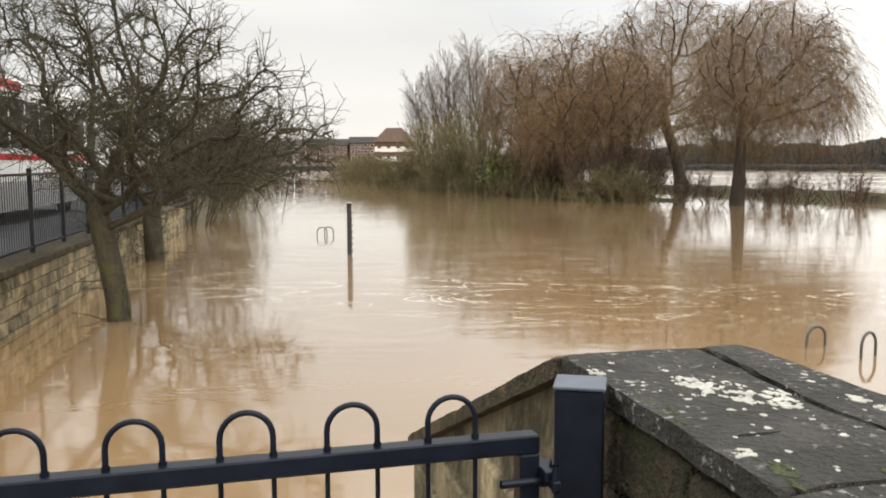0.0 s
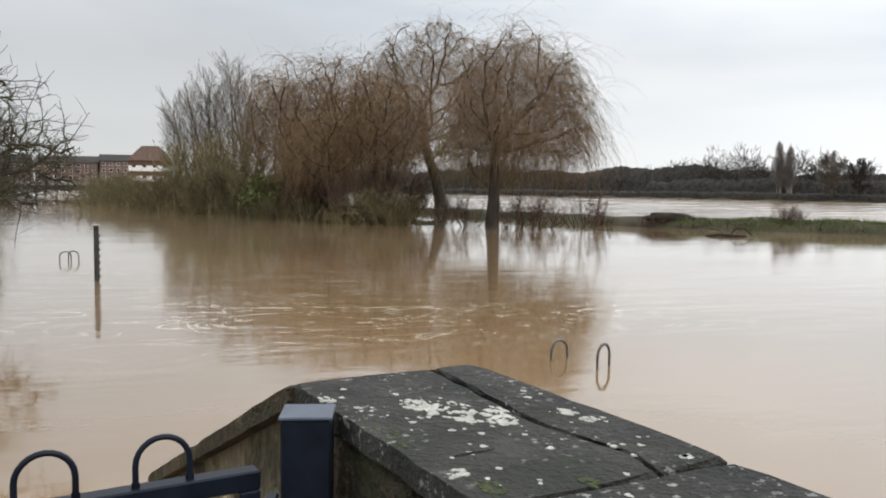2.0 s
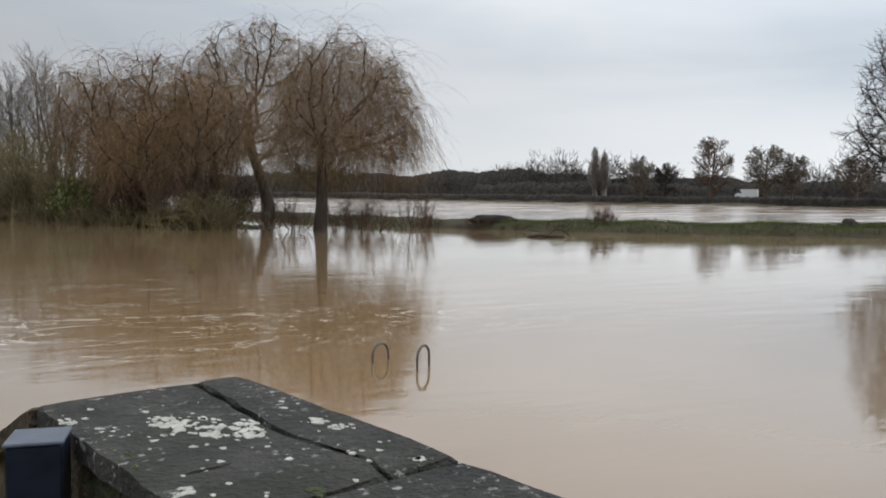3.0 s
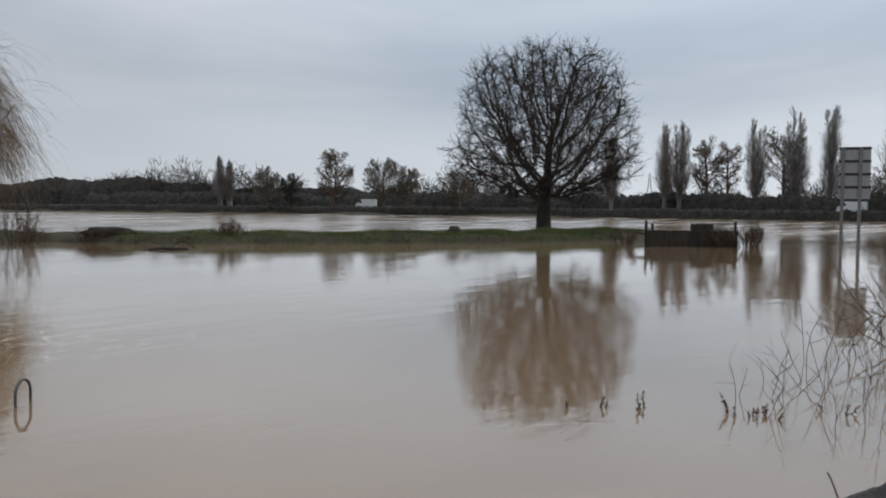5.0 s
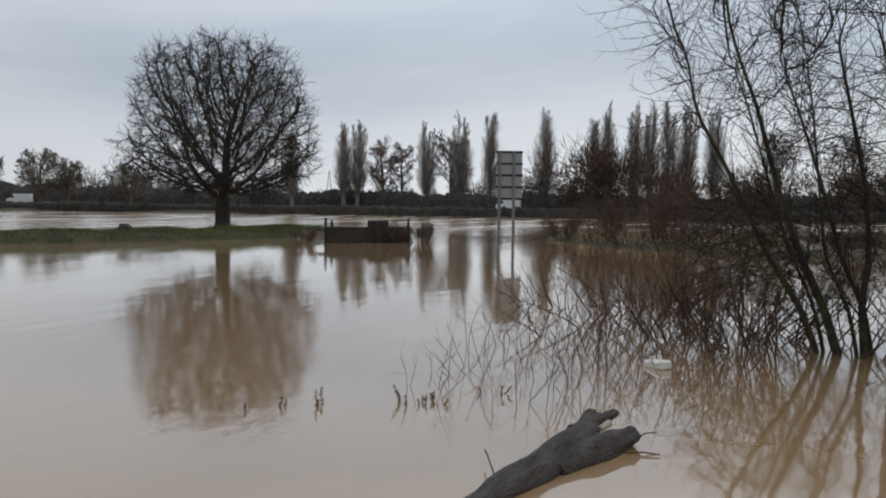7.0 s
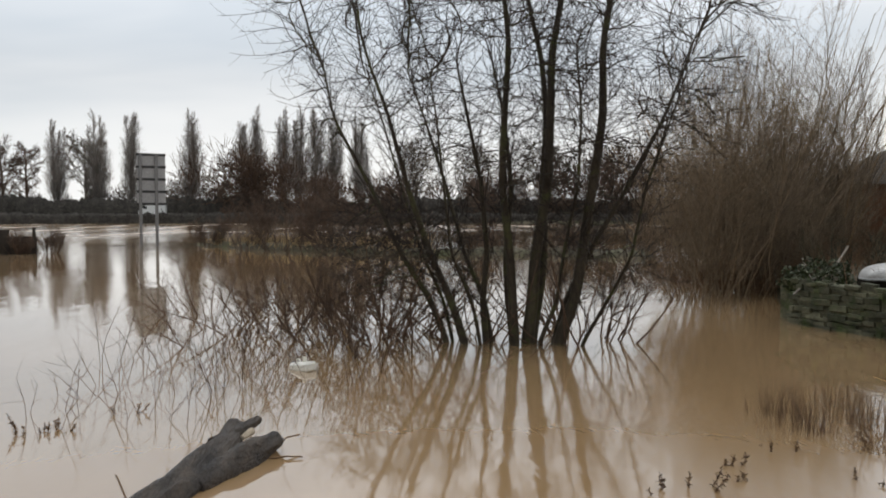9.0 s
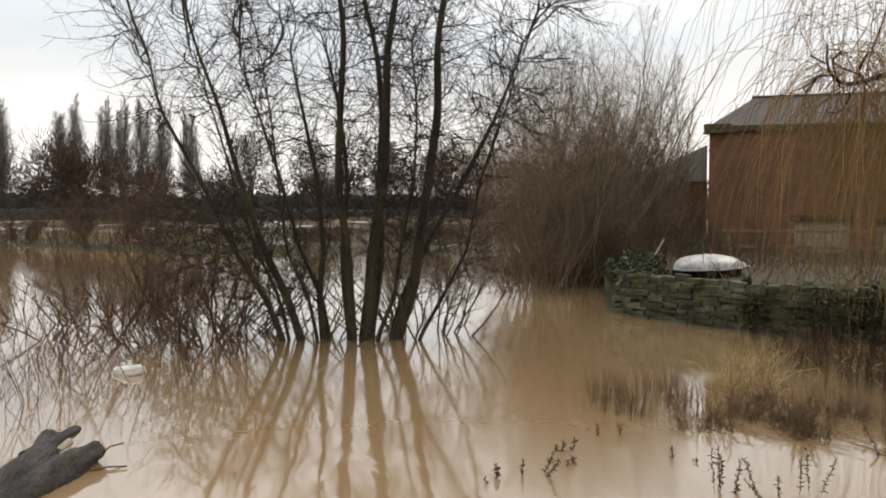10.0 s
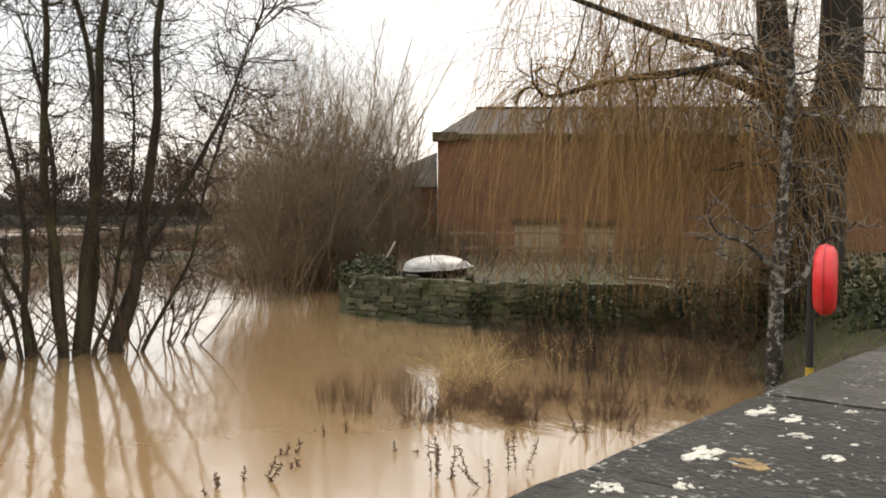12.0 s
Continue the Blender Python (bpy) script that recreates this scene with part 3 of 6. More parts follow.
def seg_dist(X, Y, line):
    best = np.full(X.shape, 1e9)
    width = np.zeros(X.shape)
    for (ax, ay, aw), (bx, by, bw) in zip(line, line[1:]):
        dx, dy = bx - ax, by - ay
        t = np.clip(((X - ax) * dx + (Y - ay) * dy) / (dx * dx + dy * dy), 0, 1)
        d = np.hypot(X - ax - t * dx, Y - ay - t * dy) - (aw + t * (bw - aw))
        width = np.where(d < best, t, width)
        best = np.minimum(best, d)
    return best


def inside(X, Y, poly):
    hit = np.zeros(X.shape, bool)
    n = len(poly)
    for i in range(n):
        (x1, y1), (x2, y2) = poly[i], poly[(i + 1) % n]
        c = ((y1 > Y) != (y2 > Y)) & (X < (x2 - x1) * (Y - y1) / ((y2 - y1) or 1e-9) + x1)
        hit ^= c
    return hit


def poly_dist(X, Y, poly):
    d = seg_dist(X, Y, [(*p, 0) for p in poly] + [(*poly[0], 0)])
    return np.where(inside(X, Y, poly), -d, d)


STRIP = [(4, 100, 3), (13, 86, 3), (21, 74, 2.2), (25, 57, 2.0), (30, 47, 2.2), (37, 40, 2.6), (45, 34, 3.2), (52, 30, 3.6), (59, 29, 4.5), (62, 27, 2)]
ISLAND = [(-14, 122, 4), (-2, 88, 4), (6, 70, 5), (12, 59, 4), (15, 54, 2)]
REEDBANK = [(64, 9, 1.5), (56, 3, 2.5), (50, -4, 2.5), (46, -16, 3)]
STONE_LINE = [(18.6, -11.2), (17.9, -10.6), (17.0, -10.75), (16.1, -11.0), (15.2, -11.3), (14.4, -11.6), (13.6, -12.0), (12.8, -12.7), (12.1, -13.4), (11.3, -14.2)]
YARD = STONE_LINE[::-1] + [(26.5, -14.5), (70, -30), (130, -140), (-60, -140), (-60, -90), (4.5, -40), (2.2, -5.6), (3.8, -7.4), (5.4, -8.4), (6.6, -10.2), (8.6, -12.6), (10.4, -14.4)]
SHORE_Y = [-400, -130, -90, -30, 29, 79, 148, 215, 313, 400, 700]
SHORE_X = [60, 120, 150, 160, 163, 162, 147, 110, 66, 20, -60]


def height(X, Y):
    rise = lambda d, w: np.clip(0.5 - d / w, 0, 1) ** 2 * (3 - 2 * np.clip(0.5 - d / w, 0, 1))
    lump = 0.12 * np.sin(X * 0.9 + 1.3 * np.sin(Y * 0.5)) * np.sin(Y * 0.8 + X * 0.2) + 0.06 * np.sin(X * 2.3 + Y * 1.1)
    Z = np.full(X.shape, -1.2)
    Z = np.maximum(Z, -1.2 + (1.75 + lump) * rise(seg_dist(X, Y, STRIP), 2.6))
    Z = np.maximum(Z, -1.2 + (1.4 + lump) * rise(seg_dist(X, Y, ISLAND), 5))
    Z = np.maximum(Z, -1.2 + (1.5 + lump) * rise(seg_dist(X, Y, REEDBANK), 3))
    far = np.interp(Y, SHORE_Y, SHORE_X) - X
    Z = np.maximum(Z, -1.2 + 1.5 * rise(far, 4) + 1.6 * np.clip(-far / 14, 0, 1))
    Z = np.maximum(Z, -1.2 + 2.6 * rise(340 - Y, 8))
    Z = np.maximum(Z, -1.2 + 2.06 * rise(X - (wall_x(Y) - 0.9), 0.9))
    Z = np.maximum(Z, -1.2 + (2.15 + 0.4 * lump) * rise(poly_dist(X, Y, YARD), 1.6))
    s = (X - P0.x) * DIR.x + (Y - P0.y) * DIR.y
    w = -((X - P0.x) * OUT.x + (Y - P0.y) * OUT.y)
    quay = np.maximum(0.25 - s, 0.3 - w)
    Z = np.maximum(Z, -1.2 + 2.05 * rise(quay, 0.4))
    return Z


def graded(lo, hi, core_lo, core_hi, step, grow):
    a, s = [core_lo], step
    while a[-1] > lo:
        s *= grow
        a.append(a[-1] - s)
    b, s = [core_hi], step
    while b[-1] < hi:
        s *= grow
        b.append(b[-1] + s)
    return np.array(a[::-1] + list(np.arange(core_lo + step, core_hi, step)) + b)


gx, gy = graded(-2500, 2500, -24, 68, 0.85, 1.1), graded(-2500, 2500, -26, 104, 0.95, 1.1)
GX, GY = np.meshgrid(gx, gy)
at = np.arange(GX.size).reshape(GX.shape)
ground = hang("ground", mesh_of("ground", np.stack([GX, GY, height(GX, GY)], -1).reshape(-1, 3),
              np.stack([at[:-1, :-1], at[:-1, 1:], at[1:, 1:], at[1:, :-1]], -1).reshape(-1, 4)), EARTH)
tagged(ground, "brown muddy river banks with patches of grass", "ground", kind="structure")
wx, wy = np.linspace(-1500, 1500, 31), np.linspace(-1500, 1500, 31)
WX, WY = np.meshgrid(wx, wy)
at = np.arange(WX.size).reshape(WX.shape)
water = hang("water", mesh_of("water", np.stack([WX, WY, 0 * WX], -1).reshape(-1, 3),
             np.stack([at[:-1, :-1], at[:-1, 1:], at[1:, 1:], at[1:, :-1]], -1).reshape(-1, 4)), WATER)
tagged(water, "silty brown flood water, smooth with faint ripples", "water", kind="structure")


# ---- the parapet with its raking end ----
rnd = random.Random(5)
parapet = tagged(new("parapet_wall", bpy.data.meshes.new("parapet_wall")), "low sandstone parapet wall with dark lichened coping slabs", "wall", kind="structure")
bm = box(0, -0.45, -1.2, 9.5, -0.03, 1.922)
rake = bmesh.new()
outline = [(0.0, -1.2), (0.0, 1.915), (-2.05, 1.915 - 0.42 * 2.05), (-2.05, -1.2)]
a = [rake.verts.new((x, -0.45, z)) for x, z in outline]
b = [rake.verts.new((x, -0.03, z)) for x, z in outline]
rake.faces.new(a)
rake.faces.new(b[::-1])
for i in range(4):
    rake.faces.new((a[i], b[i], b[(i + 1) % 4], a[(i + 1) % 4]))
bmesh.ops.recalc_face_normals(bm, faces=bm.faces)
bm.to_mesh(parapet.data)
bm.free()
parapet.data.materials.append(STONE_DARK)
parapet.matrix_basis = PARAPET
part("raking_wall", rake, STONE_PALE, parapet)


def slab(outline, z0, z1, seed):
    """A coping slab with chipped edges over an outline of (s, y)."""
    r = random.Random(seed)
    pts = []
    n = len(outline)
    for i in range(n):
        (x1, y1), (x2, y2) = outline[i], outline[(i + 1) % n]
        k = max(1, int(math.hypot(x2 - x1, y2 - y1) / 0.07))
        for j in range(k):
            f = j / k
            e = 0.0 if j == 0 else 0.004
            pts.append((x1 + (x2 - x1) * f + r.uniform(-e, e), y1 + (y2 - y1) * f + r.uniform(-e, e)))
    return prism(pts, z0, z1, bevel=0.009)


crack = [(x + 0.006 * math.sin(70 * x), y + 0.005 * math.sin(53 * x) + 0.004 * math.sin(131 * x)) for x, y in [(0.01, -0.104), (0.09, -0.109), (0.17, -0.111), (0.23, -0.122), (0.295, -0.129), (0.372, -0.137), (0.45, -0.147), (0.545, -0.153), (0.63, -0.160), (0.675, -0.124), (0.73, -0.122), (0.78, -0.127), (0.83, -0.131)]] + [(0.868, -0.134)]
part("coping_slab", slab([(0.0, -0.484), (0.868, -0.484)] + [(x, y - max(0.026 - 0.024 * x, 0.009)) for x, y in crack[::-1]] + [(0.0, -0.128)], 1.925, 1.972, 1), COPING, parapet)
part("coping_slab", slab([(0.0, -0.102)] + crack + [(0.868, 0.012), (0.0, 0.0)], 1.925, 1.975, 2), COPING, parapet)
edge = lambda q: float(np.interp(q, (0.87, 2.5, 3.5, 4.45, 5.8, 9.5), (0.012, 0.05, 0.060, 0.042, -0.012, -0.1)))
s0 = 0.880
for i, length in enumerate((0.93, 0.88, 1.02, 0.9, 0.97, 0.86, 1.0, 0.95)):
    part("coping_slab", slab([(s0, -0.484), (s0 + length, -0.484), (s0 + length, edge(s0 + length)), (s0 + length / 2, edge(s0 + length / 2)), (s0, edge(s0))], 1.925, 1.970 - 0.004 * (i % 2), 10 + i), COPING, parapet)
    s0 += length + 0.013
# raking coping slabs
for i in range(2):
    x0, x1 = -0.004 - 1.03 * i, -1.02 - 1.03 * i
    rk = slab([(x1, -0.50), (x0, -0.50), (x0, 0.02), (x1, 0.02)], 0.022, 0.075, 30 + i)
    for v in rk.verts:
        v.co.z += 1.895 + 0.42 * v.co.x
    part("coping_slab", rk, STONE_DARK, parapet)


def stone(r, length, tall, deep):
    """One rough block, its face towards -y."""
    bm = box(0, 0, 0, length, deep, tall)
    for v in bm.verts:
        if v.co.y < 0.001:
            v.co += Vector((r.uniform(-0.008, 0.008), r.uniform(-0.012, 0.004), r.uniform(-0.006, 0.006)))
    bmesh.ops.bevel(bm, geom=list(bm.edges), offset=0.012, segments=1, affect="EDGES")
    return bm


pave = prism([(-0.06, -4.75), (-0.06, -0.478), (9.4, -0.478), (9.4, -4.75)], -1.25, 0.87, bevel=0.02)
paving = part("quay_paving", pave, CONCRETE, None, "", PARAPET)
tagged(paving, "plain grey concrete quay behind the gate", "pavement", kind="structure")
# blocks on the inner face of the parapet and of the raking end
for zrow, tall in ((0.9, 0.22), (1.13, 0.2), (1.34, 0.24), (1.59, 0.16), (1.755, 0.165)):
    x = rnd.uniform(-0.1, 0.0)
    while x < 3.0:
        length = rnd.uniform(0.24, 0.5)
        part("stone", stone(rnd, length - 0.012, tall - 0.012, 0.05), STONE_DARK, parapet, m=pose(max(x, 0.0), -0.475, zrow))
        x += length
for zrow, tall in ((0.25, 0.26), (0.52, 0.22), (0.75, 0.25), (1.01, 0.2), (1.22, 0.24), (1.47, 0.18), (1.66, 0.14)):
    x = -2.05
    while x < -0.15:
        length = rnd.uniform(0.28, 0.55)
        length = min(length, -x)
        top = 1.885 + 0.42 * x
        if zrow + tall < top + 0.02 and length > 0.1:
            part("stone", stone(rnd, length - 0.014, tall - 0.014, 0.05), STONE_PALE, parapet, m=pose(x, -0.472, zrow))
        x += length


def lichen(s, w, rx, ry, material, seed):
    """A crumbling patch: small ragged crusts, grown into one another; one dark patch draws a slit's shade."""
    z = 1.972
    if s < 0.874:
        if 0.085 + 0.06 * s < w < 0.15 + 0.06 * s and s < 0.85:
            return
        z = 1.975 if w < 0.115 + 0.06 * min(s, 0.63) else 1.972
    else:
        at = 0.880
        for i, length in enumerate((0.93, 0.88, 1.02, 0.9, 0.97, 0.86, 1.0, 0.95)):
            if s > at:
                z = 1.970 - 0.004 * (i % 2)
            at += length + 0.013
    r = random.Random(seed)
    big = max(rx, ry) > 0.018
    bm = bmesh.new()
    for j in range(20 if big else 1):
        a, q = r.uniform(0, 6.28), math.sqrt(r.random()) if big else 0
        cs, cw = s + rx * q * math.cos(a), w + ry * q * math.sin(a)
        k0 = r.uniform(0.10, 0.42) if big else 1.0
        n = 11
        ks = [r.uniform(0.45, 1.25) for _ in range(n)]
        prism([(cs + rx * k0 * ks[i] * math.cos(6.283 * i / n), -cw + ry * k0 * ks[i] * math.sin(6.283 * i / n)) for i in range(n)], z - 0.002, z + 0.0007 + 0.00006 * j, bm)
    part("lichen_or_slit_patch", bm, material, parapet)


# lichen: the larger patches, then crumbs scattered round them
patches = ((0.30, 0.318, 0.040, 0.026), (0.345, 0.30, 0.042, 0.032), (0.441, 0.254, 0.046, 0.038), (0.418, 0.184, 0.031, 0.02), (0.49, 0.212, 0.034, 0.03),
           (0.505, 0.062, 0.028, 0.018), (0.57, 0.055, 0.02, 0.018), (0.184, 0.471, 0.03, 0.014), (0.722, 0.445, 0.02, 0.026), (0.835, 0.05, 0.014, 0.014),
           (3.987, 0.087, 0.058, 0.04), (3.772, 0.146, 0.02, 0.018), (4.447, 0.04, 0.057, 0.03), (4.423, 0.125, 0.036, 0.021), (4.268, 0.195, 0.03, 0.023),
           (4.136, 0.305, 0.026, 0.018), (4.6, 0.22, 0.02, 0.012), (3.66, 0.05, 0.03, 0.03))
for i, (s, w, rs, rw) in enumerate(patches):
    lichen(s, w, rs, rw, LICHEN, 100 + i)
    for j in range(12 if s < 2 else 5):
        ds, dw = rnd.gauss(0, 0.11), rnd.gauss(0, 0.08)
        k = rnd.uniform(0.002, 0.009)
        if 0.02 < w + dw < 0.47 and s + ds > 0.02:
            lichen(s + ds, w + dw, k * 1.3, k, LICHEN, 500 + 20 * i + j)
lichen(3.983, 0.182, 0.03, 0.05, LICHEN_OCHRE, 300)
# a flat dark patch stands for the shade in a chipped slit
lichen(0.642, 0.376, 0.006, 0.046, SLIT_SHADE, 310)
lichen(0.858, 0.28, 0.022, 0.016, MOSS_GREEN, 311)
lichen(0.80, 0.43, 0.03, 0.02, MOSS_GREEN, 312)
for i in range(26):
    lichen(rnd.uniform(0.03, 4.8), rnd.uniform(0.43, 0.475), rnd.uniform(0.006, 0.02), rnd.uniform(0.004, 0.01), MOSS_GREEN, 320 + i)


# ---- gate ----
def rod(points, radius, sides=8, across=None):
    P = np.array([points], float)
    return mesh_of("rod", *tubes(P, np.full(P.shape[:2], radius), sides, across))


gate_post = thing("gate_post", PARAPET @ pose(0.305, -0.557, 0.85, 0, 0, -24.8), "square black steel gate post with flat cap", "gate post")
part("shaft", box(-0.049, -0.049, 0, 0.049, 0.049, 1.132, 0.004), GATE_PAINT, gate_post)
part("cap", box(-0.0525, -0.0525, 1.132, 0.0525, 0.0525, 1.139, 0.002), POST_CAP, gate_post, "wet grey-blue steel cap")
part("hinge_bracket", box(0.0495, -0.076, 0.972, 0.165, -0.052, 0.99, 0.003), GATE_PAINT, gate_post)
gate = thing("bow_top_gate", pose(0, -0.105, 2.432) @ Matrix.Scale(0.765, 4) @ pose(0, 0.105, -2.432) @ PARAPET @ pose(0.017, -0.555, 0.0, 0, 0, 2.2), "black painted steel gate with bow-top bars", "gate")
part("top_rail", box(-0.025, -1.62, 1.745, 0.025, 0.0, 1.79, 0.004), GATE_PAINT, gate)
part("bottom_rail", box(-0.025, -1.57, 0.495, 0.025, -0.05, 0.54, 0.004), GATE_PAINT, gate)
part("stile", box(-0.025, -0.05, 0.495, 0.025, 0.0, 1.744, 0.004), GATE_PAINT, gate)
part("stile", box(-0.025, -1.62, 0.495, 0.025, -1.57, 1.744, 0.004), GATE_PAINT, gate)
bow_pts = [(0, 0, 0.0)] + [(0, 0.0575 - 0.0575 * math.cos(math.pi * i / 12), 0.045 + 0.0575 * math.sin(math.pi * i / 12)) for i in range(13)] + [(0, 0.115, 0.0)]
bow_me, bar_me, collar_me = rod(bow_pts, 0.0068, 10, (1, 0, 0)), rod([(0, 0, 0.535), (0, 0, 1.746)], 0.006), rod([(0, 0, 0), (0, 0, 0.008)], 0.0095)
for me in (bow_me, bar_me, collar_me):
    me.materials.append(GATE_PAINT)
for i in range(6):
    y = -0.155 - 0.234 * i
    bow = hang("bow", bow_me, None, gate, m=pose(0, y - 0.115, 1.79))
    for dy in (0, 0.115):
        hang("weld", collar_me, None, bow, m=pose(0, dy, 0))
        hang("bar", bar_me, None, gate, m=pose(0, y - 0.115 + dy, 0))
hinge = part("hinge", box(0.02, -0.005, 1.69, 0.075, 0.02, 1.715, 0.003), GATE_PAINT, gate)
hang("pin", rod([(0, 0, -0.03), (0, 0, 0.035)], 0.009), GATE_PAINT, hinge, m=pose(0.085, 0.015, 1.70))
hang("bolt", rod([(0, -0.10, 0), (0, 0.03, 0)], 0.011), GATE_PAINT, hinge, m=pose(0.03, 0.0, 1.68))
part("hinge_strap", box(0.02, 0.005, 1.675, 0.10, 0.025, 1.70, 0.003), GATE_PAINT, gate)


# ---- hoops and gauge in the river ----
def hoop(at, turn, label, wide=0.42, tall=0.45):
    pts = [(-wide / 2, 0, -1.3), (-wide / 2, 0, tall - wide / 2)] + [(-wide / 2 * math.cos(math.pi * i / 14), 0, tall - wide / 2 + wide / 2 * math.sin(math.pi * i / 14)) for i in range(1, 14)] + [(wide / 2, 0, tall - wide / 2), (wide / 2, 0, -1.3)]
    root = thing("mooring_hoop", pose(*at, 0, 0, turn), label, "mooring hoop", "hoops in the flooded river")
    hang("tube", rod(pts, 0.019, 10, (0, 1, 0)), GALV, root)
    return root


hoop((4.92, 10.85, 0), 25, "galvanised tube hoop sticking out of the flood", 0.34, 0.27)
hoop((5.31, 10.24, 0), 35, "galvanised tube hoop sticking out of the flood", 0.34, 0.31)
hoop((-4.24, 28.4, 0), 20, "thin grey tube hoop far out in the flood", 0.34, 0.30)
hoop((-4.03, 28.6, 0), -20, "thin grey tube hoop far out in the flood", 0.34, 0.30)
gauge = thing("depth_gauge_post", pose(-2.6, 22.4, 0, 0, 0, 8), "dark timber river gauge post with board", "gauge post")
part("post", box(-0.07, -0.07, -1.3, 0.05, 0.07, 1.40, 0.01), TIMBER, gauge)
part("gauge_board", box(-0.05, -0.098, -0.6, 0.04, -0.073, 1.25, 0.003), SIGN_RAIL, gauge)
for i in range(7):
    part("mark", box(0.052, -0.085, 0.08 + 0.17 * i, 0.075, 0.0, 0.16 + 0.17 * i, 0.004), SIGN_RAIL, gauge)
part("cap", box(-0.08, -0.08, 1.401, 0.06, 0.08, 1.43, 0.006), SIGN_BACK, gauge)


# ---- town side: quay wall, fence, road, bus ----
wall_turn = math.degrees(math.atan2(1, -0.19))
QUAY = pose(wall_x(2.0), 2.0, 0, 0, 0, wall_turn)  # x runs along the wall away from the gate, -y faces the river
quay = tagged(new("quay_wall", bpy.data.meshes.new("quay_wall")), "old sandstone quay wall stained by damp", "wall", kind="structure")
bm = box(-8, 0.03, -1.3, 42, 0.6, 0.88)
bm.to_mesh(quay.data)
bm.free()
quay.data.materials.append(MORTAR)
quay.matrix_basis = QUAY
for i in range(24):
    x = -4.0 + i * 1.6
    part("coping_slab", box(x, -0.06, 0.882, x + 1.585, 0.62, 0.99, 0.012), STONE_DARK, quay)
stone_shapes = []
for i in range(14):
    sb = stone(random.Random(70 + i), 1.0, 0.2, 0.06)
    me = bpy.data.meshes.new("stone")
    sb.to_mesh(me)
    sb.free()
    me.materials.append(STONE_PALE)
    stone_shapes.append(me)
for row in range(5):
    z = -0.13 + 0.2 * row
    x = 6.0 + rnd.uniform(0, 0.4)
    while x < 30:
        length = rnd.uniform(0.35, 0.75)
        ob = hang("stone", rnd.choice(stone_shapes), None, quay, m=pose(x, 0.0, z) @ Matrix.Diagonal((length - 0.015, 1, 0.93, 1)))
        x += length
fence = thing("railing_fence", QUAY @ pose(0, 0.28, 0.99), "dark steel railing fence on the quay wall", "fence")
post_bm = box(-0.035, -0.035, 0, 0.035, 0.035, 1.40, 0.004)
post_me = bpy.data.meshes.new("post")
post_bm.to_mesh(post_me)
post_bm.free()
picket_me = rod([(0, 0, 0.08), (0, 0, 1.30)], 0.008, 5)
for me in (post_me, picket_me):
    me.materials.append(FENCE_PAINT)
for i in range(15):
    x = 4.0 + 2.0 * i
    hang("post", post_me, None, fence, m=pose(x, 0, 0))
    for z in (0.10, 1.30):
        part("rail", box(x + 0.036, -0.018, z - 0.02, x + 1.964, 0.018, z + 0.02), FENCE_PAINT, fence)
    for j in range(1, 17):
        hang("picket", picket_me, None, fence, m=pose(x + 2.0 * j / 17, 0, 0))
road = hang("road", mesh_of("road", [(-40, 0.66, 0.895), (200, 0.66, 0.895), (200, 9.5, 0.905), (-40, 9.5, 0.905)], [(0, 1, 2, 3)], False), ASPHALT, m=QUAY)
tagged(road, "grey asphalt riverside road behind the railings", "road", kind="structure")
bus = thing("bus", QUAY @ pose(17.5, 4.3, 0.905), "tall white coach with red stripes on the quay road", "bus")
part("body", box(0, -1.2, 0.38, 11.5, 1.2, 3.85, 0.12), WHITE_PAINT, bus)
part("stripe", box(-0.01, -1.212, 1.68, 11.51, -1.2, 1.82), RED_PAINT, bus, "red stripe below the windows")
part("stripe", box(-0.01, -1.212, 3.5, 4.2, -1.2, 3.75), RED_PAINT, bus, "red stripe above the windows")
part("skirt", box(0.1, -1.21, 0.36, 11.4, -1.19, 1.12), SIGN_BACK, bus)
for i in range(8):
    part("window", box(0.35 + 1.38 * i, -1.215, 2.0, 1.58 + 1.38 * i, -1.2, 3.3, 0.006), GLASS_DARK, bus)
part("rear_window", box(-0.02, -0.95, 2.0, 0.0, 0.95, 3.2, 0.006), GLASS_DARK, bus)
for x in (2.2, 9.0):
    for y in (-1.1, 0.85):
        wheel = hang("wheel", rod([(0, 0, 0), (0, 0.25, 0)], 0.46, 20), TYRE, bus, m=pose(x, y, 0.46))
        bmr = bmesh.new()
        bmesh.ops.create_cone(bmr, cap_ends=True, segments=16, radius1=0.28, radius2=0.22, depth=0.05)
        part("rim", bmr, GALV, wheel, m=pose(0, 0.02 if y < 0 else 0.23, 0, 90))


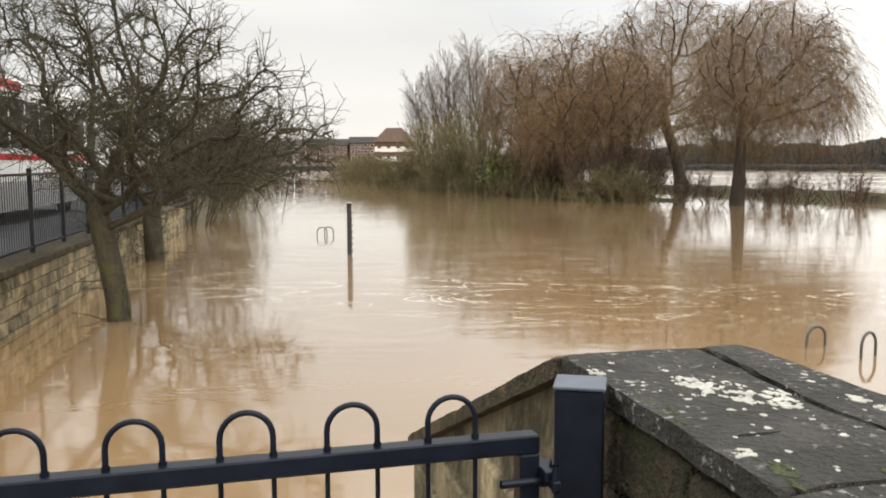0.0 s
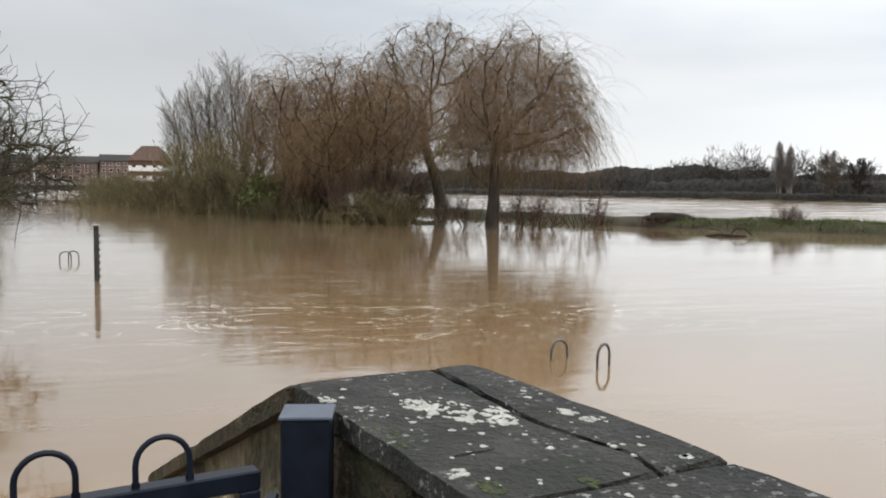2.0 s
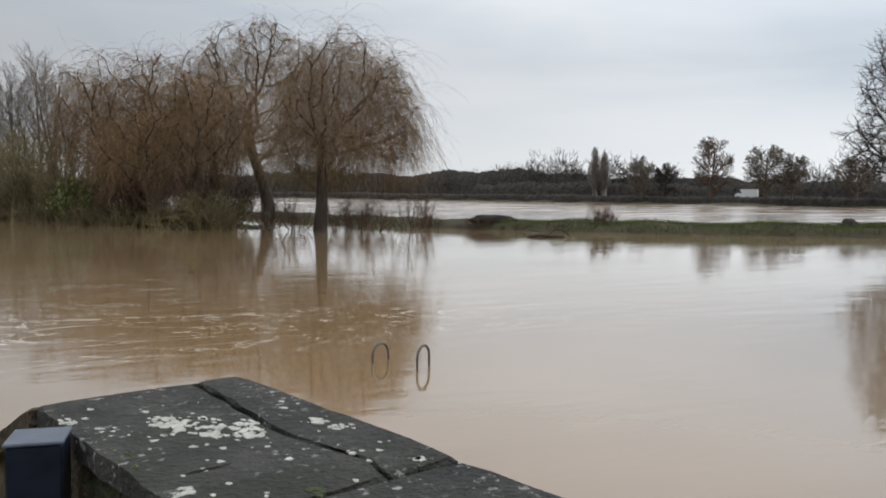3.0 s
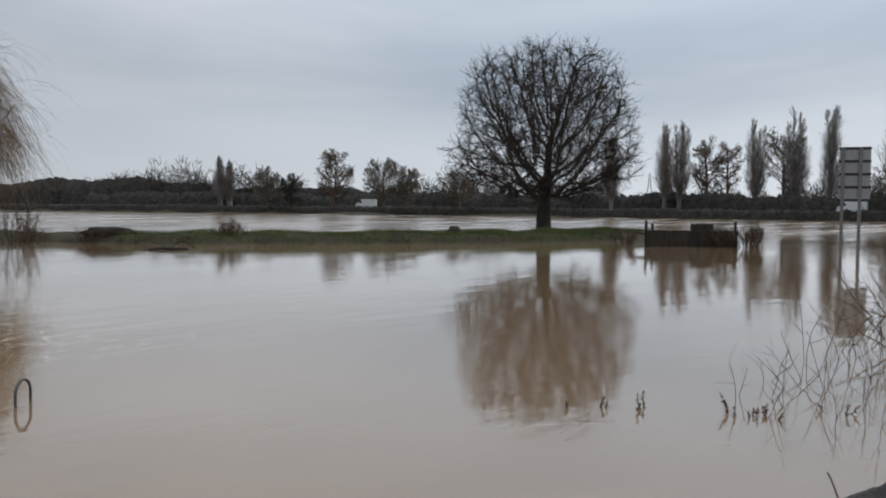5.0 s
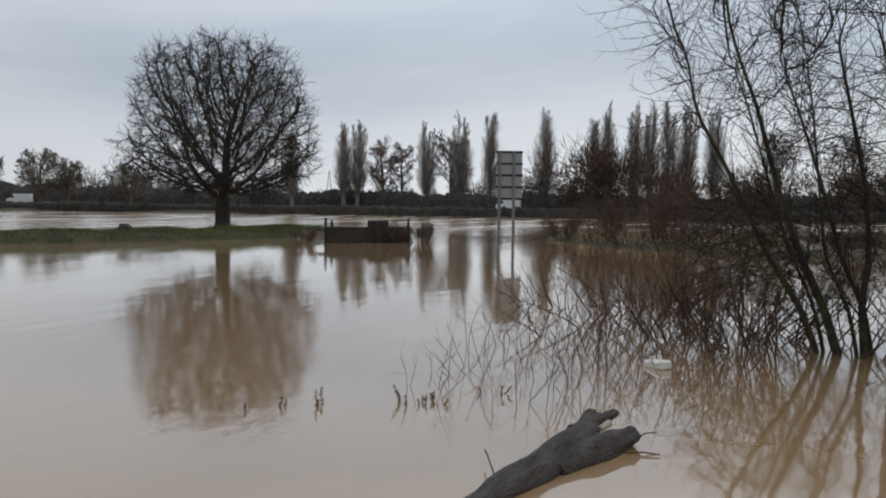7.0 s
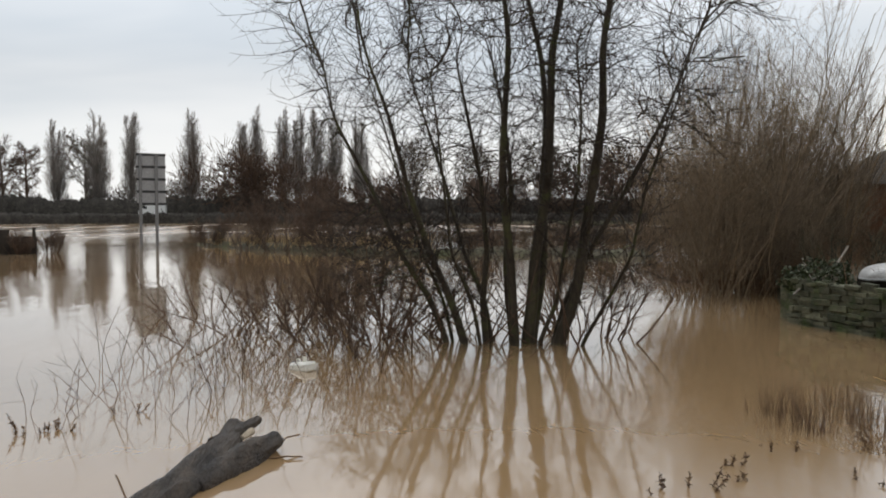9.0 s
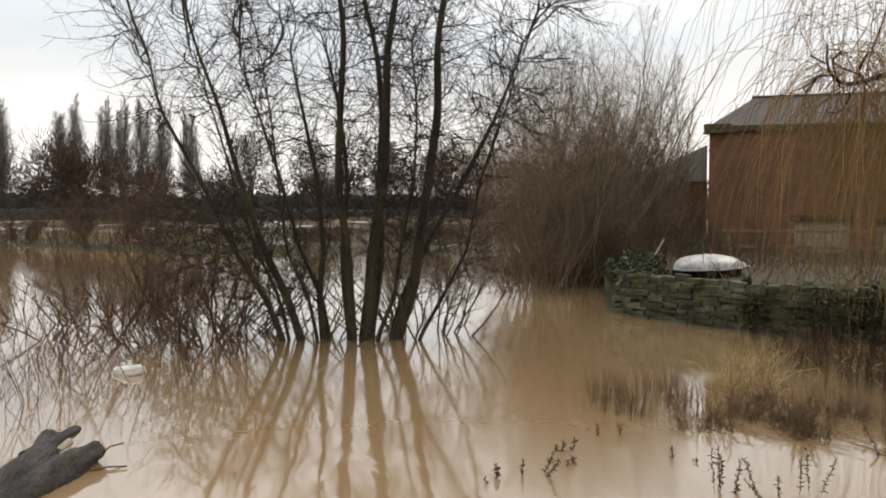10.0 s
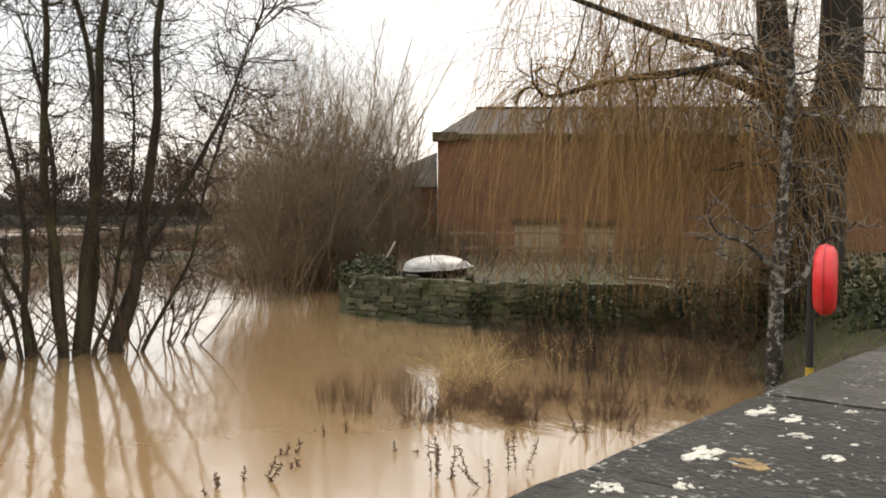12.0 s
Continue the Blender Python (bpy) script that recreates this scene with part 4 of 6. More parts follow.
def car(at, turn, paint, label, long=4.3, tall=1.45, van=False, group=""):
    """A parked car or van: body, glass, wheels."""
    root = thing("van" if van else "car", pose(*at, 0, 0, turn), label, "van" if van else "car", group)
    if van:
        prof = [(0, 0.35), (0, 2.25), (0.15, 2.4), (3.6, 2.4), (4.35, 1.5), (5.1, 1.2), (5.2, 0.35)]
    else:
        prof = [(0, 0.3), (0.05, 0.9), (0.5, 1.0), (0.95, tall), (2.5, tall), (3.2, 0.98), (4.2, 0.8), (4.3, 0.3)]
    half = 0.95 if van else 0.84
    bm = bmesh.new()
    a = [bm.verts.new((x, -half, z)) for x, z in prof]
    b = [bm.verts.new((x, half, z)) for x, z in prof]
    bm.faces.new(a)
    bm.faces.new(b[::-1])
    for i in range(len(prof)):
        j = (i + 1) % len(prof)
        bm.faces.new((a[i], b[i], b[j], a[j]))
    bmesh.ops.bevel(bm, geom=list(bm.edges), offset=0.05, segments=2, affect="EDGES")
    part("body", bm, paint, root)
    for y in (-half, half):
        s = 1 if y > 0 else -1
        if van:
            part("side_window", box(3.55, y, 1.45, 4.2, y + 0.006 * s, 1.95), GLASS_DARK, root)
        else:
            part("side_window", box(1.0, y, 0.98, 2.6, y + 0.006 * s, tall - 0.12), GLASS_DARK, root)
    if van:
        part("windscreen", box(-0.02, -0.8, -0.01, 1.0, 0.8, 0.01), GLASS_DARK, root, m=pose(3.66, 0, 2.36, 0, 50.2, 0))
    for x in (0.95, 4.1 if van else 3.4):
        for y in (-half - 0.01, half - 0.2):
            wheel = hang("wheel", rod([(0, 0, 0), (0, 0.21, 0)], 0.34, 16), TYRE, root, m=pose(x, y, 0.34))
            bmr = bmesh.new()
            bmesh.ops.create_cone(bmr, cap_ends=True, segments=12, radius1=0.2, radius2=0.17, depth=0.03)
            part("rim", bmr, GALV, wheel, m=pose(0, 0.005 if y < 0 else 0.205, 0, 90))
    return root


q_at = lambda x, y: tuple((QUAY @ Vector((x, y, 0.905))))
car(q_at(34, 3.2), wall_turn, WHITE_PAINT, "white hatchback parked on the riverside road", group="parked cars by the quay")
car(q_at(40, 3.2), wall_turn, WHITE_PAINT, "white hatchback parked on the riverside road", group="parked cars by the quay")
car(q_at(11.5, 6.8), wall_turn, YELLOW_PAINT, "yellow car parked beside the bus", group="parked cars by the quay")


# ---- far end of the river: bridge and flats ----
bridge = tagged(new("far_bridge", bpy.data.meshes.new("far_bridge")), "low dark bridge across the far river", "bridge")
bm = box(-62, 312, 0.35, 14, 318, 1.9, 0.1)
bm.to_mesh(bridge.data)
bm.free()
bridge.data.materials.append(SIGN_RAIL)
for i in range(5):
    part("pier", box(-56 + i * 15, 313, -1.3, -53 + i * 15, 317, 0.4, 0.1), CONCRETE, bridge)
part("parapet_rail", box(-62, 311.7, 1.91, 14, 312.0, 2.9, 0.03), CONCRETE, bridge)


def house(name, at, turn, wide, deep, tall, ridge, wall, roof, label, category, floors, bays, gable=True, group=""):
    """A block with storeys of windows and a pitched roof; -y is its front."""
    root = thing(name, pose(*at, 0, 0, turn), label, category, group)
    part("wall", box(0, 0, 0, wide, deep, tall), wall, root)
    bm = bmesh.new()
    o = 0.5
    x0, x1, y0, y1 = -o, wide + o, -o, deep + o
    ins = 0.0 if gable else min(deep / 2, wide / 3)
    low = [bm.verts.new(p) for p in ((x0, y0, tall), (x1, y0, tall), (x1, y1, tall), (x0, y1, tall))]
    lo2 = [bm.verts.new((v.co.x, v.co.y, tall + 0.16)) for v in low]
    r0, r1 = bm.verts.new((x0 + ins, deep / 2, ridge)), bm.verts.new((x1 - ins, deep / 2, ridge))
    bm.faces.new(low[::-1])
    for i in range(4):
        bm.faces.new((low[i], low[(i + 1) % 4], lo2[(i + 1) % 4], lo2[i]))
    bm.faces.new((lo2[0], lo2[1], r1, r0))
    bm.faces.new((lo2[2], lo2[3], r0, r1))
    bm.faces.new((lo2[1], lo2[2], r1))
    bm.faces.new((lo2[3], lo2[0], r0))
    part("roof", bm, roof, root)
    fh, bw = tall / floors, wide / bays
    for f in range(floors):
        for k in range(bays):
            x, z = (k + 0.5) * bw, (f + 0.35) * fh
            win = part("window", box(x - 0.65, -0.03, z, x + 0.65, 0.02, z + fh * 0.5), WHITE_PAINT, root)
            part("pane", box(x - 0.55, -0.045, z + 0.1, x + 0.55, -0.032, z + fh * 0.5 - 0.1), GLASS_DARK, win)
    return root


house("block_of_flats", (-62, 345, 1.3), 0, 22, 12, 9.0, 11.8, BRICK_FAR, SLATE, "distant brown brick block of flats", "flats", 4, 8, group="far riverside flats")
house("block_of_flats", (-39, 343, 1.3), 3, 13, 12, 9.8, 12.6, BRICK_FAR, SLATE, "distant brown brick block of flats", "flats", 4, 5, group="far riverside flats")
house("block_of_flats", (-86, 352, 1.3), 0, 20, 12, 8.8, 11.6, BRICK_FAR, SLATE, "distant brown brick block of flats", "flats", 4, 7, group="far riverside flats")
lodge = house("banded_house", (-22.5, 268, 0.0), 0, 12, 9, 9.5, 14.2, WHITE_PAINT, TILE_BROWN, "distant white house with brown bands and roof", "house", 3, 4, gable=False)
for z in (1.9, 5.0, 8.1):
    part("band", box(-0.05, -0.06, z, 12.05, 9.05, z + 1.4), TILE_BROWN, lodge, "brown timber band")
part("footing", box(-1, -1, -1.3, 13, 10, 0.0), CONCRETE, lodge)


# ---- bank strip: stage, sign, stumps, driftwood ----
stage = thing("landing_stage", pose(48.9, 21.4, 0.0, 0, 0, math.degrees(math.atan2(-4.3, 3.6))), "dark timber landing stage with boarded front", "landing stage")
for i in range(11):
    part("board", box(0.52 * i, -0.03, -0.5, 0.52 * i + 0.512, 0.03, 1.02 + 0.015 * math.sin(i * 2.3), 0.004), TIMBER, stage)
part("deck", box(-0.1, 0.035, 0.72, 5.8, 2.2, 0.85, 0.01), TIMBER, stage)
for x, h in ((0.0, 1.6), (0.4, 1.4), (2.9, 1.15), (5.6, 1.55)):
    part("pile", box(x - 0.07, 0.05, -1.2, x + 0.07, 0.2, h, 0.01), TIMBER, stage)
part("locker", box(3.1, 0.3, 0.852, 4.3, 1.1, 1.42, 0.02), TIMBER, stage)
sign = thing("river_sign", pose(61.4, 13.2, 0, 0, 0, -72), "tall grey sign board seen from behind on two posts", "sign")
for x in (0.2, 1.27):
    part("post", box(x - 0.1, -0.1, -1.3, x + 0.1, 0.1, 6.5, 0.012), SIGN_POST, sign)
for i in range(4):
    panel = part("panel", box(-0.03, 0.13, 2.95 + 0.88 * i, 1.9, 0.17, 3.81 + 0.88 * i, 0.006), SIGN_BACK, sign)
for i in range(5):
    part("rail", box(-0.05, 0.101, 2.91 + 0.87 * i, 1.92, 0.128, 3.08 + 0.87 * i), SIGN_RAIL, sign)


def lump(name, at, size, material, label, category, seed, turn=0.0):
    bm = bmesh.new()
    bmesh.ops.create_icosphere(bm, subdivisions=3, radius=1)
    for v in bm.verts:
        k = 1 + 0.28 * noise.noise(v.co * 1.7 + Vector((seed, 0, 0))) + 0.12 * noise.noise(v.co * 5 + Vector((0, seed, 0)))
        v.co = Vector((v.co.x * size[0] * k, v.co.y * size[1] * k, v.co.z * size[2] * k))
    root = part(name, bm, material, None, "", pose(*at, 0, 0, turn), smooth=True)
    return tagged(root, label, category)


hz = lambda x, y: float(height(np.array([x]), np.array([y]))[0])
lump("driftwood_log", (28.6, 47.6, hz(28.6, 47.6) + 0.15), (1.5, 0.45, 0.36), TIMBER, "dark fallen tree trunk lying on the bank", "log", 2, -31)
lump("tree_stump", (46.5, 34.4, hz(46.5, 34.4) + 0.1), (0.5, 0.4, 0.42), TIMBER, "dark cut tree stump on the grassy bank", "stump", 5)
drift = thing("driftwood_branch", pose(26.3, 38.2, 0.0, 0, 0, -30), "dark driftwood branch stranded in shallow water", "driftwood")
hang("limb", rod([(-0.9, 0, 0.02), (-0.3, 0.1, 0.10), (0.4, 0, 0.07), (1.1, 0.2, 0.03)], 0.08, 7), TIMBER, drift)
hang("arm", rod([(0.2, 0, 0.08), (0.6, 0.1, 0.42), (1.0, 0.0, 0.45), (1.4, 0.1, 0.12)], 0.035, 6), TIMBER, drift)
hang("arm", rod([(0.1, 0.1, 0.06), (-0.2, 0.3, 0.3), (-0.7, 0.4, 0.38)], 0.025, 6), TIMBER, drift)

# vans on the far road, and a pylon
car((157.7, 142.1, 1.35), 119, WHITE_PAINT, "white van on the distant riverside road", van=True, group="vans on the far road")
car((172.9, 32.3, 1.4), 92, WHITE_PAINT, "white van on the distant riverside road", van=True, group="vans on the far road")
pylon = thing("pylon", pose(420, 184, 1.9, 0, 0, 20), "distant grey lattice electricity pylon", "pylon")
for sx in (-1, 1):
    for sy in (-1, 1):
        hang("leg", rod([(2.6 * sx, 2.6 * sy, 0), (0.7 * sx, 0.7 * sy, 11), (0.2 * sx, 0.2 * sy, 18)], 0.14, 4), SIGN_RAIL, pylon)
for z, w in ((10.5, 3.2), (13.5, 2.8), (16.5, 2.2)):
    hang("cross_arm", rod([(-w, 0, z), (w, 0, z)], 0.12, 4), SIGN_RAIL, pylon)
for i in range(5):
    z0, z1 = 2.2 * i, 2.2 * i + 2.2
    a, b = 2.6 - 0.17 * z0, 2.6 - 0.17 * z1
    hang("brace", rod([(-a, -a, z0), (b, -b, z1)], 0.08, 3), SIGN_RAIL, pylon)
    hang("brace", rod([(a, -a, z0), (-b, -b, z1)], 0.08, 3), SIGN_RAIL, pylon)


# ---- right bank: log, rubble wall, boat, brick building, life ring case ----
log = thing("floating_log", pose(7.0, 1.55, -0.03, 0, 0, -18.5), "wet grey driftwood log with a forked broken end", "log")


def bough(points, radii, seed, sides=26):
    """A gnarled round limb with closed, ragged ends."""
    r = random.Random(seed)
    P, R = np.array(points, float), np.array(radii, float)
    t = np.linspace(0, len(P) - 1, 46)
    Pi = np.stack([np.interp(t, np.arange(len(P)), P[:, i]) for i in range(3)], 1)
    Ri = np.interp(t, np.arange(len(R)), R)
    v, f = tubes(Pi[None], Ri[None], sides)
    for q in v:
        n = noise.noise(Vector(q) * 3.1 + Vector((seed, 0, 0)))
        c = Pi[np.argmin(((Pi - q) ** 2).sum(1))]
        q += (q - c) * (0.12 * n + 0.34 * noise.noise(Vector((q[0] * 1.1, q[1] * 11, q[2] * 11))) + 0.14 * noise.noise(Vector((q[0] * 1.8, q[1] * 30, q[2] * 30))))
    bm = bmesh.new()
    vs = [bm.verts.new(q) for q in v]
    for q in f:
        bm.faces.new([vs[i] for i in q])
    for ring, tip in ((vs[:sides], Pi[0]), (vs[-sides:], Pi[-1])):
        c = bm.verts.new(tip)
        c.co += Vector((r.uniform(-0.03, 0.03), 0, 0.0))
        for i in range(sides):
            bm.faces.new((ring[i], ring[(i + 1) % sides], c))
    return bm


part("trunk", bough([(-0.3, 0, -0.12), (0.7, 0.02, -0.02), (1.5, 0, 0.06), (2.3, 0.04, 0.12), (2.75, 0.14, 0.24)], [0.2, 0.2, 0.18, 0.15, 0.10], 3), LOG_WOOD, log, smooth=True)
part("fork", bough([(1.3, -0.08, 0.03), (2.0, -0.22, 0.08), (2.62, -0.36, 0.14)], [0.14, 0.15, 0.11], 8), LOG_WOOD, log, smooth=True)
part("fork", bough([(2.2, 0.12, 0.16), (2.6, 0.02, 0.24), (2.95, -0.03, 0.27)], [0.09, 0.075, 0.05], 9), LOG_WOOD, log, smooth=True)
part("broken_wood", bough([(2.42, -0.08, 0.2), (2.62, -0.1, 0.22)], [0.03, 0.045], 11, 8), LOG_RAW, log, "pale torn wood in the fork")
for i, (x, y, dx, dy, dz) in enumerate(((2.5, -0.35, 0.35, -0.2, 0.12), (2.3, -0.35, 0.1, -0.4, 0.02), (2.45, -0.3, 0.4, 0.05, -0.03), (0.9, 0.3, 0.3, 0.3, 0.12))):
    hang("twig", rod([(x, y, 0.02), (x + dx * 0.5, y + dy * 0.6, 0.04 + dz), (x + dx, y + dy, 0.03 + dz)], 0.009, 5), STEM, log)
jug = thing("plastic_container", pose(13.95, 0.25, 0.0, 0, 8, 40), "white plastic container floating among twigs", "plastic container")
part("body", box(-0.26, -0.12, -0.05, 0.2, 0.12, 0.11, 0.035), WHITE_PLASTIC, jug)
hang("neck", rod([(-0.08, 0, 0.08), (-0.1, 0, 0.19)], 0.035, 10), WHITE_PLASTIC, jug)
hang("handle", rod([(0.02, 0, 0.08), (0.04, 0, 0.16), (0.12, 0, 0.15), (0.14, 0, 0.08)], 0.014, 6), WHITE_PLASTIC, jug)

rubble = tagged(new("rubble_wall", bpy.data.meshes.new("rubble_wall")), "curved mossy rubble stone wall rising from flood water", "wall", kind="structure")
core = bmesh.new()
rows = []
for i, (x, y) in enumerate(STONE_LINE):
    a, b = STONE_LINE[max(i - 1, 0)], STONE_LINE[min(i + 1, len(STONE_LINE) - 1)]
    n = Vector((-(b[1] - a[1]), b[0] - a[0], 0)).normalized()
    if n.dot(Vector((-x, -y, 0))) < 0:
        n = -n
    q = Vector((x, y, 0))
    rows.append([core.verts.new(q + n * k + Vector((0, 0, z))) for k, z in ((0.0, -1.3), (-0.02, 0.94), (-0.55, 0.95), (-0.55, -1.3))])
for a, b in zip(rows, rows[1:]):
    for i in range(4):
        core.faces.new((a[i], a[(i + 1) % 4], b[(i + 1) % 4], b[i]))
core.faces.new(rows[0])
core.faces.new(rows[-1][::-1])
bmesh.ops.recalc_face_normals(core, faces=core.faces)
core.to_mesh(rubble.data)
core.free()
rubble.data.materials.append(STONE_GREEN)
rub_shapes = []
for i in range(12):
    sb = stone(random.Random(170 + i), 1.0, 0.12, 0.16)
    me = bpy.data.meshes.new("stone")
    sb.to_mesh(me)
    sb.free()
    me.materials.append(STONE_GREEN)
    rub_shapes.append(me)
for (x1, y1), (x2, y2) in zip(STONE_LINE, STONE_LINE[1:]):
    run = math.hypot(x2 - x1, y2 - y1)
    turn = math.degrees(math.atan2(y1 - y2, x1 - x2))
    for row in range(9):
        s = rnd.uniform(0.0, 0.15)
        while s < run:
            length = rnd.uniform(0.13, 0.48)
            mm = pose(x2, y2, -0.05 + 0.118 * row + rnd.uniform(-0.035, 0.035), rnd.uniform(-5, 5), 0, turn) @ pose(s, rnd.uniform(-0.04, 0.04), 0, 0, rnd.uniform(-5, 5), 0)
            # the block's face is towards the water
            mm = mm @ pose(length, 0.03, 0, 0, 0, 180) if (Matrix.Rotation(radians(turn), 3, "Z") @ Vector((0, 1, 0))).dot(Vector((-x1, -y1, 0))) > 0 else mm @ pose(0, -0.03, 0)
            hang("stone", rnd.choice(rub_shapes), None, rubble, m=mm @ Matrix.Diagonal((length - 0.012, 1, rnd.uniform(0.55, 1.25), 1)))
            s += length

boat = thing("upturned_dinghy", pose(16.95, -12.3, 0.98, 0, 0, 118), "grimy white dinghy lying upside down on the bank", "boat")
bm = bmesh.new()
rings = []
N = 18
for i in range(N + 1):
    u = -1 + 2 * i / N
    w = 0.62 * (1 - max(u, 0) ** 2.4) * (1 - 0.25 * max(-u, 0) ** 3) + 0.01
    hh = 0.31 * (1 - 0.72 * abs(u) ** 3)
    rings.append([bm.verts.new((u * 1.2, w * math.cos(math.pi * j / 12), 0.14 + hh * math.sin(math.pi * j / 12) ** 0.8)) for j in range(13)])
for a, b in zip(rings, rings[1:]):
    for j in range(12):
        bm.faces.new((a[j], a[j + 1], b[j + 1], b[j]))
bm.faces.new(rings[0])
bm.faces.new(rings[-1][::-1])
part("hull", bm, BOAT_HULL, boat, smooth=True)
hang("keel", rod([(-1.15, 0, 0.24), (-0.8, 0, 0.37), (0, 0, 0.455), (0.8, 0, 0.37), (1.15, 0, 0.24)], 0.015, 6), BOAT_HULL, boat)
hang("gunwale", rod([(-1.2, -0.52, 0.14), (-0.4, -0.63, 0.14), (0.4, -0.6, 0.14), (1.0, -0.28, 0.14), (1.22, 0, 0.14), (1.0, 0.28, 0.14), (0.4, 0.6, 0.14), (-0.4, 0.63, 0.14), (-1.2, 0.52, 0.14)], 0.025, 6), SIGN_BACK, boat)
for x in (-0.75, 0.6):
    part("block", box(x - 0.1, -0.5, -0.05, x + 0.1, 0.5, 0.135, 0.01), TIMBER, boat)
hang("oar", rod([(-1.7, -0.5, 0.2), (-0.4, -0.1, 0.50)], 0.022, 6), RAIL_WOOD, boat)

# the brick store behind the trees
B0, BT = (26.05, -19.03), 233.5
STORE = pose(B0[0], B0[1], 0, 0, 0, BT)  # x runs along the front, y into the building
front = Vector((math.cos(radians(BT)), math.sin(radians(BT)), 0))
away = Vector((B0[0], B0[1], 0)).normalized()
side = 1 if (Matrix.Rotation(radians(BT), 3, "Z") @ Vector((0, 1, 0))).dot(away) > 0 else -1
store = thing("brick_store", STORE @ Matrix.Diagonal((1, side, 1, 1)), "old red brick store with hipped slate roof", "building")
W, DP, EV, RG = 30.0, 9.0, 5.38, 6.95


openings = ((2.9, 4.7, 0.75, 2.04), (5.5, 6.7, 0.75, 1.95), (10.5, 11.8, 0.75, 2.1), (17.0, 18.4, 0.75, 2.1))
x = 0.0
for a, b, lo, hi in openings:
    part("wall_bay", box(x, 0, 0.6, a, 0.35, EV), BRICK_RED, store)
    part("wall_bay", box(a, 0, 0.6, b, 0.35, lo), BRICK_RED, store)
    part("wall_bay", box(a, 0, hi, b, 0.35, EV), BRICK_RED, store)
    x = b
part("wall_bay", box(x, 0, 0.6, W, 0.35, EV), BRICK_RED, store)
part("end_wall", box(0, 0.352, 0.6, 0.35, DP, EV), BRICK_RED, store)
part("end_wall", box(W - 0.35, 0.352, 0.6, W, DP, EV), BRICK_RED, store)
part("rear_wall", box(0.352, DP - 0.35, 0.6, W - 0.352, DP, EV), BRICK_RED, store)
for a, b, lo, hi in openings:
    win = part("window", box(a + 0.004, 0.10, lo + 0.004, b - 0.004, 0.16, hi - 0.004), BOARD, store, "boarded-up window with pale weathered sheet")
    part("sill", box(a - 0.08, -0.05, lo - 0.12, b + 0.08, 0.098, lo - 0.004, 0.01), STONE_PALE, win)
    part("lintel", box(a - 0.15, -0.012, hi + 0.004, b + 0.15, 0.098, hi + 0.22, 0.01), STONE_DARK, win)
part("cornice", box(-0.12, -0.14, EV - 0.16, W + 0.12, -0.004, EV + 0.06, 0.02), STONE_DARK, store)
part("corner_block", box(-0.2, -0.2, EV - 0.22, 0.75, 0.3, EV + 0.13, 0.02), STONE_DARK, store, "dark stone block at the eaves corner")
for k, (pts) in enumerate((((0, 0), (W, 0), (W - 1.7, DP / 2), (1.7, DP / 2)), ((W, DP), (0, DP), (1.7, DP / 2), (W - 1.7, DP / 2)), ((0, DP), (0, 0), (1.7, DP / 2)), ((W, 0), (W, DP), (W - 1.7, DP / 2)))):
    bm = bmesh.new()
    vs = [bm.verts.new((px * 1.0, py * 1.0, RG if abs(py - DP / 2) < 0.01 else EV + 0.065)) for px, py in pts]
    bm.faces.new(vs)
    part("roof_slope", bm, SLATE, store)
part("ridge_tiles", box(1.6, DP / 2 - 0.12, RG - 0.06, W - 1.6, DP / 2 + 0.12, RG + 0.06, 0.03), SLATE, store)
# low rear range beside the store
shed = thing("low_shed", STORE @ Matrix.Diagonal((1, side, 1, 1)) @ pose(-9.0, 5.0, 0), "low dark shed beside the brick store", "shed")
part("wall", box(6.4, 0, 0.6, 8.9, 5, 3.6), BRICK_RED, shed)
bm = bmesh.new()
pr = [(-0.2, 3.6), (2.5, 5.3), (5.2, 3.6)]
a = [bm.verts.new((6.2, y, 3.6 + (z - 3.6) * 0.3)) for y, z in pr]
b = [bm.verts.new((8.9, y, z)) for y, z in pr]
bm.faces.new(a)
bm.faces.new(b[::-1])
for i in range(3):
    bm.faces.new((a[i], b[i], b[(i + 1) % 3], a[(i + 1) % 3]))
part("roof", bm, SLATE, shed)
rail = thing("yard_rail", STORE @ Matrix.Diagonal((1, side, 1, 1)) @ pose(0.6, -6.0, 0.9), "pale wooden hand rail in front of the store", "hand rail")
for x in (0.0, 2.0, 4.0, 6.0, 8.0):
    part("post", box(x - 0.05, -0.05, 0, x + 0.05, 0.05, 0.95, 0.008), RAIL_WOOD, rail)
for z in (0.45, 0.9):
    part("rail", box(-0.2, -0.08, z, 8.3, -0.052, z + 0.09, 0.008), RAIL_WOOD, rail)
plank = part("timber_plank", box(0, 0, 0, 2.6, 0.14, 0.05, 0.006), RAIL_WOOD, None, "", pose(12.6, -14.3, 1.02, 0, 2, 205))
tagged(plank, "loose pale plank lying on the bank", "plank")
tarp = lump("plastic_sheet", (10.6, -13.1, hz(10.6, -13.1) + 0.12), (0.55, 0.28, 0.10), BLUE_TARP, "crumpled dark blue plastic sheet at the water", "plastic sheet", 4)

